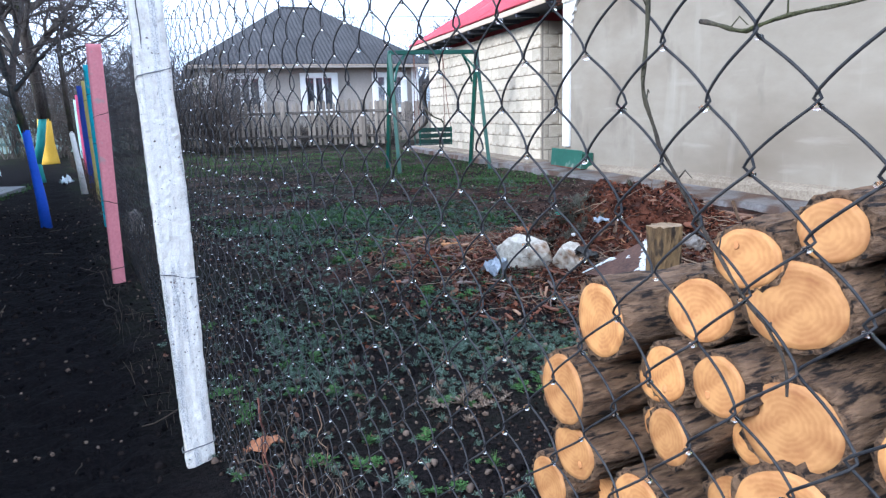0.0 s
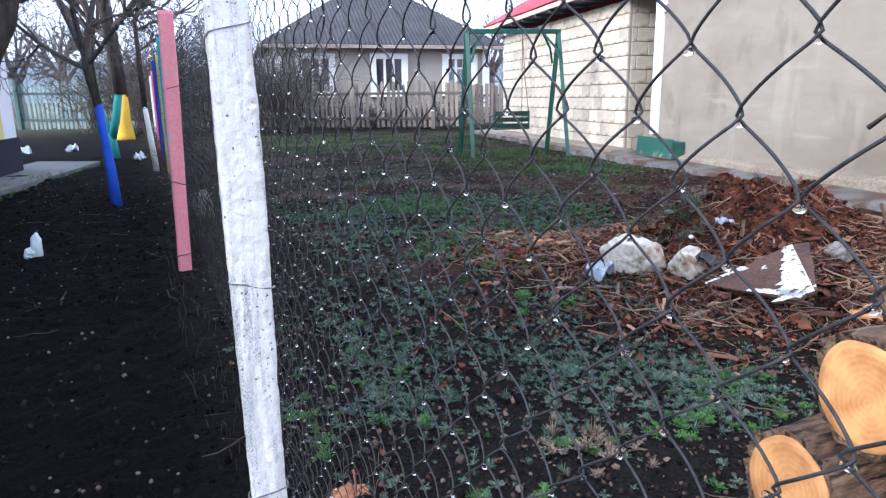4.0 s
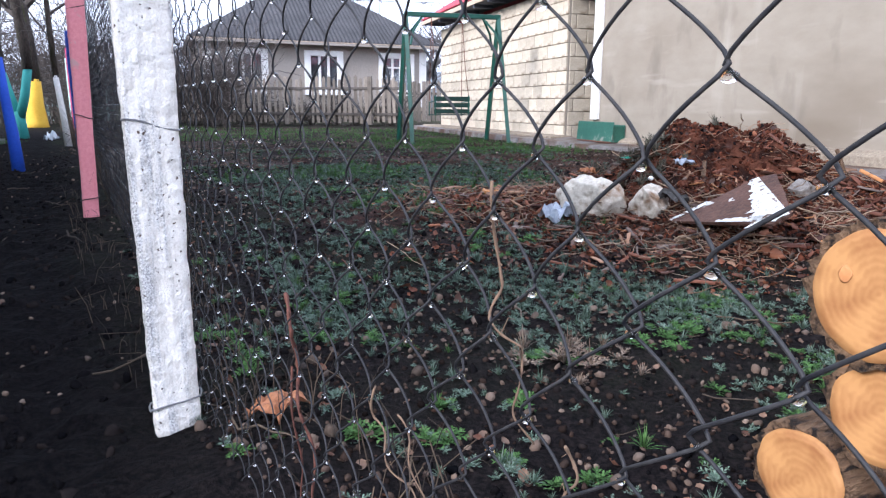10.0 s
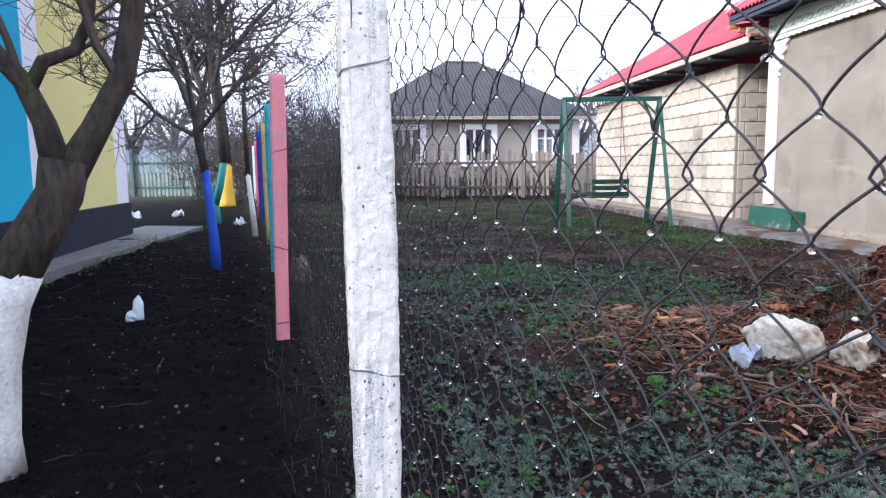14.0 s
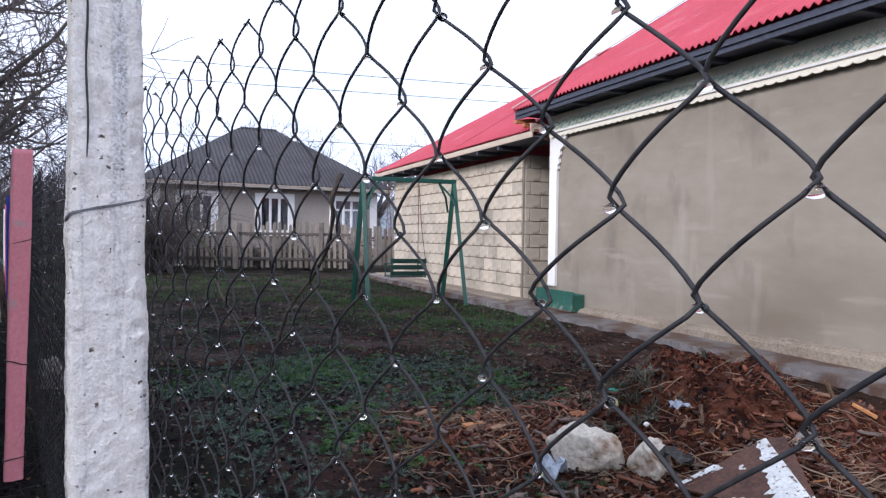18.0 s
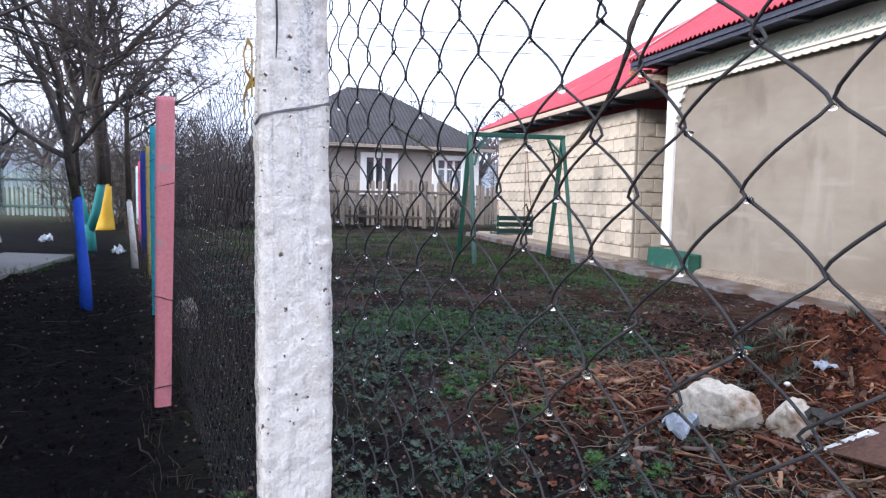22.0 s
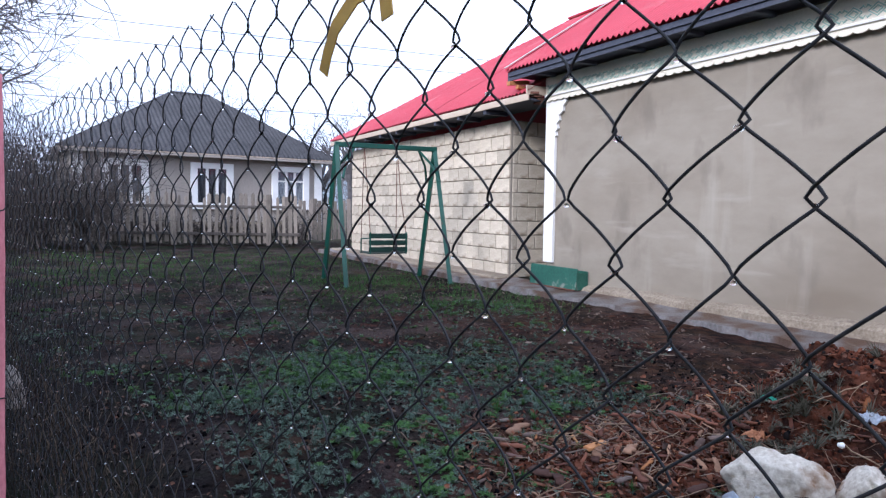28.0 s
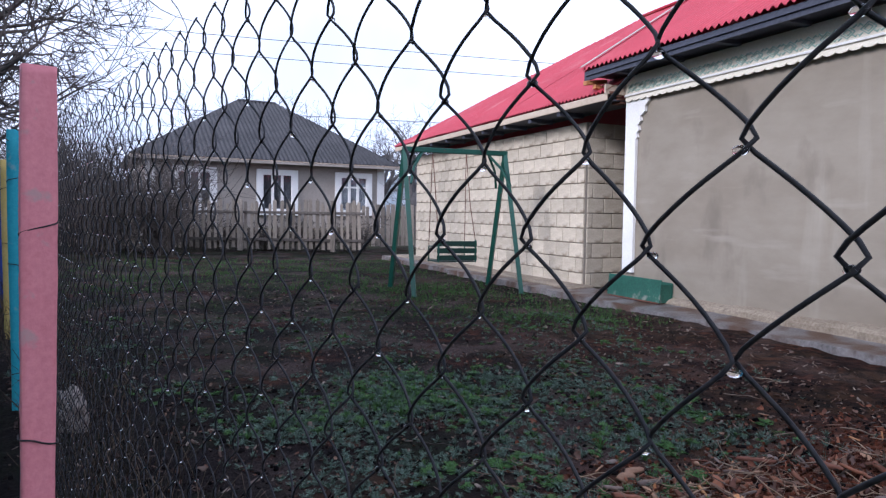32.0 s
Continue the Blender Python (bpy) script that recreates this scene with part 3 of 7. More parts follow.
# ---- ground ----
def ground_material():
    """Black soil by the path, brown soil with a green film in the yard, red brown litter on the heap."""
    mat = bpy.data.materials.new("soil")
    mat.use_nodes = True
    n, l = mat.node_tree.nodes, mat.node_tree.links
    geo = n.new("ShaderNodeNewGeometry")

    def grain(scale, detail=6, roughness=0.65):
        node = n.new("ShaderNodeTexNoise")
        node.inputs["Scale"].default_value, node.inputs["Detail"].default_value, node.inputs["Roughness"].default_value = scale, detail, roughness
        l.new(geo.outputs["Position"], node.inputs["Vector"])
        return node.outputs["Fac"]

    def ranged(value, a, b):
        node = n.new("ShaderNodeMapRange")
        node.interpolation_type = "SMOOTHSTEP"
        node.inputs["From Min"].default_value, node.inputs["From Max"].default_value = a, b
        l.new(value, node.inputs["Value"])
        return node.outputs["Result"]

    def blend(fac, a, b):
        node = n.new("ShaderNodeMix")
        node.data_type = "RGBA"
        l.new(fac, node.inputs["Factor"])
        for slot, c in ((6, a), (7, b)):
            if isinstance(c, tuple):
                node.inputs[slot].default_value = (*c, 1)
            else:
                l.new(c, node.inputs[slot])
        return node.outputs[2]

    def times(a, b):
        node = n.new("ShaderNodeMath")
        node.operation = "MULTIPLY"
        l.new(a, node.inputs[0])
        l.new(b, node.inputs[1])
        return node.outputs[0]

    def mask(name):
        node = n.new("ShaderNodeAttribute")
        node.attribute_name = name
        return node.outputs["Fac"]

    coarse, mid, fine = grain(1.3), grain(9), grain(70, 8, 0.7)
    black = blend(ranged(fine, 0.35, 0.7), (0.002, 0.002, 0.003), (0.0105, 0.009, 0.0095))
    brown = blend(ranged(fine, 0.35, 0.7), (0.004, 0.004, 0.0048), (0.024, 0.0185, 0.0185))
    red = blend(ranged(mid, 0.35, 0.65), (0.016, 0.008, 0.006), (0.06, 0.026, 0.019))
    # paler soil farther back; sheen and low-sun brightness are put into it too
    dull = blend(ranged(fine, 0.35, 0.68), (0.024, 0.018, 0.017), (0.10, 0.073, 0.066))
    brown = blend(times(ranged(grain(1.1, 5), 0.46, 0.60), mask("dry")), brown, dull)
    brown = blend(times(times(ranged(grain(2.3), 0.50, 0.62), ranged(mid, 0.3, 0.6)), mask("dry")), brown, red)
    moss = blend(ranged(mid, 0.4, 0.6), (0.011, 0.014, 0.008), (0.026, 0.035, 0.016))
    yard = blend(times(ranged(coarse, 0.42, 0.6), mask("green")), brown, moss)
    litter = blend(ranged(mid, 0.38, 0.66), (0.022, 0.010, 0.0075), (0.145, 0.057, 0.034))
    heap = blend(times(mask("heap"), ranged(mid, 0.2, 0.45)), yard, litter)
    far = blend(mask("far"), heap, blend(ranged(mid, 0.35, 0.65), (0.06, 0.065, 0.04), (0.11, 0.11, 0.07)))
    out = blend(mask("path"), far, black)
    b = n["Principled BSDF"]
    l.new(out, b.inputs["Base Color"])
    b.inputs["Roughness"].default_value, b.inputs["Specular IOR Level"].default_value = 0.95, 0.04
    relief = n.new("ShaderNodeBump")
    relief.inputs["Strength"].default_value, relief.inputs["Distance"].default_value = 0.9, 0.02
    l.new(fine, relief.inputs["Height"])
    l.new(relief.outputs["Normal"], b.inputs["Normal"])
    return mat


def lines(stops):
    """Grid lines from (end, step) pairs, starting with a first value."""
    out = [stops[0]]
    for end, step in stops[1:]:
        k = max(1, round((end - out[-1]) / step))
        out.extend(np.linspace(out[-1], end, k + 1)[1:].tolist())
    return np.array(out)


GROUND_GRID = []


def ground_top(x, y):
    """The height of the finished ground at a place."""
    xs, ys, z = GROUND_GRID
    i = min(max(int(np.searchsorted(xs, x)) - 1, 0), len(xs) - 2)
    j = min(max(int(np.searchsorted(ys, y)) - 1, 0), len(ys) - 2)
    u, v = (x - xs[i]) / (xs[i + 1] - xs[i]), (y - ys[j]) / (ys[j + 1] - ys[j])
    return float((z[j, i] * (1 - u) + z[j, i + 1] * u) * (1 - v) + (z[j + 1, i] * (1 - u) + z[j + 1, i + 1] * u) * v)


def build_ground():
    xs = lines([-700, (-100, 60), (-20, 6), (-7, 0.5), (-4.2, 0.09), (2.6, 0.035), (5, 0.1), (20, 1), (100, 8), (700, 60)])
    ys = lines([-200, (-20, 20), (-1, 1), (1.2, 0.15), (7.0, 0.035), (13, 0.09), (26, 0.5), (100, 6), (900, 60)])
    gx, gy = np.meshgrid(xs, ys)
    z = ground_height(gx, gy)
    near = (smooth_step(-np.abs(gx + 1), -8, -5) * smooth_step(-gy, -22, -12)).ravel()
    across = (gx - FENCE_AT[0]) * FENCE_OUT[0] + (gy - FENCE_AT[1]) * FENCE_OUT[1]
    path = smooth_step(-across, -0.12, 0.25)
    flat = z.ravel()
    px, py, pp = gx.ravel(), gy.ravel(), path.ravel()
    for i in np.nonzero(near > 0.01)[0]:
        v = Vector((px[i], py[i], 0))
        clod = noise.noise(v * 7) * 0.020 + noise.noise(v * 17) * 0.013 + noise.noise(v * 38) * 0.007
        flat[i] += near[i] * (clod * (0.7 + 0.7 * pp[i]) + 0.025 * noise.noise(v * 1.7))
    GROUND_GRID.extend((xs, ys, flat.reshape(gx.shape)))
    me = bpy.data.meshes.new("ground")
    nx, ny = len(xs), len(ys)
    me.vertices.add(nx * ny)
    me.vertices.foreach_set("co", np.stack([px, py, flat], 1).astype(np.float32).ravel())
    ii = (np.arange(ny - 1)[:, None] * nx + np.arange(nx - 1)[None]).ravel()
    quads = np.stack([ii, ii + 1, ii + nx + 1, ii + nx], 1)
    me.loops.add(quads.size)
    me.loops.foreach_set("vertex_index", quads.ravel().astype(np.int32))
    me.polygons.add(len(quads))
    me.polygons.foreach_set("loop_start", np.arange(0, quads.size, 4, dtype=np.int32))
    me.update(calc_edges=True)
    me.shade_smooth()
    heap = np.exp(-(((gx - 1.1) / 0.95) ** 2 + ((gy - 5.1) / 0.7) ** 2)) + 0.8 * np.exp(-(((gx + 0.1) / 0.6) ** 2 + ((gy - 5.35) / 0.42) ** 2)) + 0.5 * np.exp(-(((gx - 1.9) / 0.7) ** 2 + ((gy - 4.8) / 0.8) ** 2))
    green = smooth_step(gy, 2, 4) * (0.3 + 0.5 * smooth_step(gy, 9.5, 11))
    wall_side = (gx - MAIN_AT[0]) * WALL_OUT[0] + (gy - MAIN_AT[1]) * WALL_OUT[1]
    bare = smooth_step(-wall_side, -3.9, -2.2) * smooth_step(gy, 4.2, 5.2) * smooth_step(-gy, -10.5, -8.5)
    heap = heap + 0.16 * bare
    # "dry" is the soil lightened by painted sheen, away from fence and foreground
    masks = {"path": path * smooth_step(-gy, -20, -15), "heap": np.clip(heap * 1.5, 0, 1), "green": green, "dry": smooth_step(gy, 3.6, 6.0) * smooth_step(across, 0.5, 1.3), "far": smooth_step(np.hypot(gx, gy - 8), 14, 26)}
    for name, values in masks.items():
        at = me.attributes.new(name, "FLOAT", "POINT")
        at.data.foreach_set("value", np.clip(values, 0, 1).astype(np.float32).ravel())
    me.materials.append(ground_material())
    ob = new("ground", me)
    tagged(ob, "bare dark garden soil with a reddish heap of litter", "ground", kind="structure")
    return ob


build_ground()


# ---- block annexe ----
def block_mesh(width, height, depth):
    b = Build()
    b.box((0, 0, 0), (width, depth, height), b=0.006)
    return b.mesh("block", M_BLOCK)


def build_annexe():
    length, height, course, step, joint = 6.75, 2.42, 0.218, 0.35, 0.013
    house = thing("block_annexe", (*ANNEXE_AT, 0), "pale limestone block annexe with a red sheet roof", "building", turn=along(-WALL_DIR))
    # local x runs away from the camera along the lit wall, local y points out of it into the yard
    wall = part("wall", Build().box((length / 2, -0.12, height / 2), (length, 0.2, height)), M_MORTAR, house, "lit side wall of limestone blocks")
    end = part("end_wall", Build().box((0.12, -1.45, height / 2), (0.2, 2.5, height)), M_MORTAR, house, "end wall of limestone blocks")
    shared = {}

    def block(parent, w, at, turned):
        w = round(w, 3)
        if w not in shared:
            shared[w] = block_mesh(w - joint, course - joint, 0.05)
        ob = part("block", shared[w], None, parent)
        ob.matrix_local = Matrix.Translation(at) @ (zturn(90) if turned else Matrix.Identity(4))

    for row in range(11):
        z = course * (row + 0.5) + 0.02
        x = -0.175 if row % 2 else 0.0
        while x < length - 0.01:
            a, e = max(x, 0.0), min(x + step, length)
            block(wall, e - a, ((a + e) / 2, -0.02 + random.uniform(-0.003, 0.003), z), False)
            x += step
        y = 0.0 if row % 2 else -0.2
        while y < 2.6 - 0.01:
            a, e = max(y, 0.05), min(y + step, 2.6)
            if e - a > 0.03:
                block(end, e - a, (0.018 + random.uniform(-0.003, 0.003), -(a + e) / 2, z), True)
            y += step
    foot = Build().box((length / 2 + 0.1, 0.16, 0.0), (length + 0.7, 0.42, 0.16), b=0.02)
    part("plinth", foot, M_PLINTH, house, "worn concrete footing")
    # roof: eave along the lit wall, hipped at its far end
    eave_y, eave_z, rise_y, rise_z, far, hip = 0.44, 2.66, -3.8, 5.27, length + 0.35, 3.69

    def slope(u, v):
        return eave_y + (rise_y - eave_y) * v, eave_z + (rise_z - eave_z) * v

    roof = part("roof", Build().box((1.2, rise_y, rise_z + 0.02), (4.4, 0.18, 0.05), b=0.02), M_RED_ROOF, house, "red corrugated sheet roof")
    wave = 0.09
    start = -1.05
    sheets = 8
    span = (far - start) / sheets
    for k in range(sheets):
        b = Build()
        a, e = start + span * k, start + span * (k + 1) + 0.03
        nu, nv = 84, 6
        grid = []
        for i in range(nu + 1):
            x = a + (e - a) * i / nu
            top = min(1.0, max(0.06, (far - x) / hip))
            for j in range(nv + 1):
                v = top * j / nv
                y, z = slope(x, v)
                grid.append((x, y, z + 0.013 * math.sin(2 * math.pi * x / wave) + 0.004 * (k % 2) + 0.01 * noise.noise(Vector((x, y * 2, 3)))))
        fs = [(i * (nv + 1) + j, (i + 1) * (nv + 1) + j, (i + 1) * (nv + 1) + j + 1, i * (nv + 1) + j + 1) for i in range(nu) for j in range(nv)]
        under = [(x, y, z - 0.008) for x, y, z in grid]
        b.add(grid, fs).add(under, [f[::-1] for f in fs])
        part("roof_sheet", b, M_RED_ROOF, roof, smooth=True)
    b = Build().add([(far, eave_y, eave_z), (far, -8.0, eave_z), (far - hip, rise_y, rise_z)], [(0, 1, 2)])
    b.add([(far, eave_y, eave_z - 0.01), (far, -8.0, eave_z - 0.01), (far - hip, rise_y, rise_z - 0.01)], [(2, 1, 0)])
    b.add([(-1.05, -8.0, eave_z), (far, -8.0, eave_z), (far - hip, rise_y, rise_z), (-1.05, rise_y, rise_z)], [(0, 1, 2, 3)])
    part("roof_back", b, M_RED_ROOF, roof)
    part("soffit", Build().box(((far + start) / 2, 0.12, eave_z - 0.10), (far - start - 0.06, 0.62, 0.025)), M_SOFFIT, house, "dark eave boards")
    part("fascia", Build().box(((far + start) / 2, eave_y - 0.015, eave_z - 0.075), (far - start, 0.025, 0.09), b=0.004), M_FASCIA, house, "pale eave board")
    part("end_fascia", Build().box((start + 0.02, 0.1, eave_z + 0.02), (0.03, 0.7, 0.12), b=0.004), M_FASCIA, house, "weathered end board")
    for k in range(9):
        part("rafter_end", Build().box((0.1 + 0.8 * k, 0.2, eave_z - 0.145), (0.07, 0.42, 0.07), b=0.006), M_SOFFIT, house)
    # boxed, splintered end under the main roof
    b = Build()
    for k in range(4):
        b.box((start + 0.05 + 0.02 * k, 0.30 - 0.05 * k, eave_z - 0.02 - 0.035 * k), (0.18 - 0.01 * k, 0.12, 0.03), zturn(14 * k - 30), 0.004)
    part("broken_boards", b, M_RUST, house, "splintered brown board ends")
    single("old_side_wall", Build().box((0, 0, 1.2), (0.3, 0.1, 2.4)), M_MORTAR, "grey recess between annexe and house", "wall", kind="structure",
           place=Matrix.Translation((4.6, 12.4, 0)))


build_annexe()


# ---- main house ----
def build_main_house():
    house = thing("plastered_house", (*MAIN_AT, 0), "long beige plastered house with red roof and carved eave boards", "house", turn=along(WALL_DIR))
    # local x runs along the wall towards the camera, local -y is into the yard
    length = 11.5
    part("wall", Build().box((length / 2, 0.15, 1.5), (length, 0.3, 3.0)), M_PLASTER, house, "stained beige plaster wall")
    part("end_wall", Build().box((0.15, 3.3, 1.5), (0.3, 5.98, 3.0)), M_PLASTER, house, "plain end wall")
    b = Build()
    xs = np.linspace(-0.05, length, 150)
    rows = []
    for x in xs:
        h = 0.10 + 0.025 * noise.noise(Vector((x * 1.7, 0, 0))) + 0.012 * noise.noise(Vector((x * 9, 3, 0))) + 0.014 * x
        w = 0.12 + 0.035 * noise.noise(Vector((x * 1.3, 5, 0))) + 0.02 * noise.noise(Vector((x * 11, 8, 0)))
        rows += [(x, 0.02, h + 0.03), (x, -w * 0.7, h), (x, -w, h - 0.03), (x, -w - 0.02, -0.25)]
    b.add(rows, [(i * 4 + k, i * 4 + k + 1, i * 4 + k + 5, i * 4 + k + 4) for i in range(len(xs) - 1) for k in range(3)])
    part("plinth", b, M_PLINTH, house, "crumbling grey plinth ledge")
    # corner trim with a carved bracket
    out = [(0, 0.36), (0.2, 0.36), (0.2, 2.05), (0.23, 2.07), (0.21, 2.12), (0.26, 2.16), (0.23, 2.22), (0.29, 2.27), (0.27, 2.33), (0.36, 2.38), (0.36, 2.44), (0.42, 2.5), (0.42, 2.6), (0, 2.6)]
    part("corner_trim", Build().prism(out, 0.04, Matrix.Translation((-0.02, -0.045, 0))), M_TRIM, house, "white carved corner trim")
    # frieze, mouldings and scalloped valance
    part("frieze", Build().box((length / 2, -0.065, 2.72), (length, 0.03, 0.26), b=0.004), M_FRIEZE, house, "cream frieze board")
    part("frieze_moulding", Build().box((length / 2, -0.088, 2.605), (length, 0.016, 0.024), b=0.004), M_TRIM, house)
    pitch = 0.125
    valance = part("valance", Build().box((length / 2, -0.066, 2.585), (length, 0.018, 0.03), b=0.003), M_FRIEZE, house, "cream white valance board")
    arc = [(0, 2.572)] + [(pitch * (0.5 - 0.5 * math.cos(a)), 2.555 - 0.026 * math.sin(a)) for a in np.linspace(0, math.pi, 7)] + [(pitch, 2.572)]
    scallop = Build().prism(arc[::-1], 0.016, Matrix.Translation((0, -0.0745, 0))).mesh("scallop", M_FRIEZE)
    for k in range(int(length / pitch)):
        part("scallop", scallop, None, valance).location = (k * pitch, 0, 0)
    # one carved lozenge with its leaves, repeated
    orn = Build()
    for s in (1.0, 0.55):
        ring = [Vector((0.07 * s * math.cos(a), 0, 0.052 * s * math.sin(a))) for a in np.linspace(0, 2 * math.pi, 5)]
        orn.tube(ring, 0.0065, 5, cap=False)
    for sx in (-1, 1):
        for sz in (-1, 1):
            orn.tube([(sx * 0.05, 0, sz * 0.03), (sx * 0.078, 0, sz * 0.05), (sx * 0.092, 0, sz * 0.03)], [0.007, 0.009, 0.003], 5)
    orn_mesh = orn.mesh("ornament", M_ORNAMENT)
    frieze = [o for o in house.children if o.name.startswith("frieze")][0]
    for k in range(int(length / 0.19)):
        ob = part("ornament", orn_mesh, None, frieze)
        ob.location = (0.14 + 0.19 * k, -0.083, 2.69)
    for k, (x, z, tilt) in enumerate(((-0.34, 2.82, 8), (-0.30, 2.74, -6))):
        part("purlin_end", Build().box((x, -0.3 + 0.12 * k, z), (0.07, 0.34, 0.055), Matrix.Rotation(radians(tilt), 4, "X"), 0.006), M_ORANGE_WOOD, house, "raw brown purlin end")
    # eave and roof
    ey, ez, ry, rz = -0.47, 2.98, 3.2, 5.35
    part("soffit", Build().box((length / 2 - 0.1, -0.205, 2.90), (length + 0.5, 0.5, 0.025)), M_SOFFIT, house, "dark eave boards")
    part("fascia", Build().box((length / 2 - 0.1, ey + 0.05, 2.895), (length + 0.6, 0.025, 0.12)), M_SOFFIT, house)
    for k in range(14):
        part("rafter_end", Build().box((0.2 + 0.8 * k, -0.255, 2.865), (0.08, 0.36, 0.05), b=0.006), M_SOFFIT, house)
    roof = part("roof", Build().box((length / 2, ry, rz + 0.03), (length + 1, 0.2, 0.05), b=0.02), M_RED_ROOF, house, "red corrugated sheet roof")
    wave, nu, nv, width, first = 0.09, 110, 6, 1.1, -0.42
    for k in range(11):
        b = Build()
        grid = []
        for i in range(nu + 1):
            x = first + width * k + (width + 0.03) * i / nu
            for j in range(nv + 1):
                v = j / nv
                y, z = ey + (ry - ey) * v, ez + (rz - ez) * v
                grid.append((x, y, z + 0.015 * math.sin(2 * math.pi * x / wave) + 0.004 * (k % 2) + 0.008 * noise.noise(Vector((x, y * 2, 9)))))
        fs = [(i * (nv + 1) + j, (i + 1) * (nv + 1) + j, (i + 1) * (nv + 1) + j + 1, i * (nv + 1) + j + 1) for i in range(nu) for j in range(nv)]
        b.add(grid, fs).add([(x, y, z - 0.008) for x, y, z in grid], [f[::-1] for f in fs])
        part("roof_sheet", b, M_RED_ROOF, roof, smooth=True)
    b = Build().add([(first, 7, ez), (length, 7, ez), (length, ry, rz), (first, ry, rz)], [(0, 1, 2, 3)])
    b.add([(first + 0.05, ey, ez - 0.03), (first + 0.05, 7, ez - 0.03), (first + 0.05, ry, rz - 0.03)], [(0, 1, 2)])
    part("roof_back", b, M_RED_ROOF, roof)
    m = Matrix.Translation((first, (ey + ry) / 2, (ez + rz) / 2 + 0.04)) @ Matrix.Rotation(math.atan2(rz - ez, ry - ey), 4, "X")
    part("verge_flashing", Build().box((0, 0, 0), (0.06, math.hypot(ry - ey, rz - ez), 0.012), m, 0.003), M_CONPOST, house, "pale verge strip")


build_main_house()


def build_path():
    """The wet concrete strip along both walls, in slabs that have settled."""
    b = Build()
    ring_out, ring_in = [], []
    base = MAIN_AT + WALL_OUT * 0.0
    ss = np.linspace(-8.5, 8.5, 120)
    top, low = [], []
    for s in ss:
        w = 0.55 + 0.12 * noise.noise(Vector((s * 1.1, 2, 0))) + 0.07 * noise.noise(Vector((s * 4, 7, 0)))
        p, q = base + WALL_DIR * s, base + WALL_DIR * s + WALL_OUT * w
        zo = 0.035 + 0.012 * noise.noise(Vector((s, 1, 1)))
        top.append(((p[0], p[1], zo + 0.03), (q[0], q[1], zo)))
        low.append((q[0] + WALL_OUT[0] * 0.02, q[1] + WALL_OUT[1] * 0.02, zo - 0.14))
    vs, fs = [], []
    for (a, c), d in zip(top, low):
        vs += [a, tuple((np.array(a) + np.array(c)) / 2 + (0, 0, -0.008)), c, d]
    for i in range(len(ss) - 1):
        for k in range(3):
            fs.append((i * 4 + k, i * 4 + k + 1, i * 4 + k + 5, i * 4 + k + 4))
    b.add(vs, fs)
    single("pavement", b, M_PAVE, "wet grey concrete strip along the house walls", "pavement", kind="structure")


build_path()


# ---- green sheet box by the wall ----
def build_box():
    at = MAIN_AT + WALL_DIR * 0.42 + WALL_OUT * 0.12
    ob = thing("green_trough", (at[0], at[1], 0.05), "worn green sheet metal trough at the foot of the wall", "trough", turn=along(WALL_DIR))
    b = Build()
    b.box((0, -0.09, 0.15), (0.98, 0.012, 0.27), Matrix.Rotation(radians(-5), 4, "X"), 0.004)
    part("front_sheet", b, M_BOX, ob, "scuffed green front sheet")
    part("back_sheet", Build().box((0, 0.1, 0.13), (0.95, 0.012, 0.23), b=0.004), M_BOX, ob)
    for s in (-1, 1):
        part("end_sheet", Build().box((s * 0.47, 0.0, 0.12), (0.012, 0.17, 0.22), b=0.003), M_BOX, ob)
    part("base", Build().box((0, -0.02, 0.012), (0.93, 0.18, 0.02), b=0.004), M_RUST, ob)


build_box()


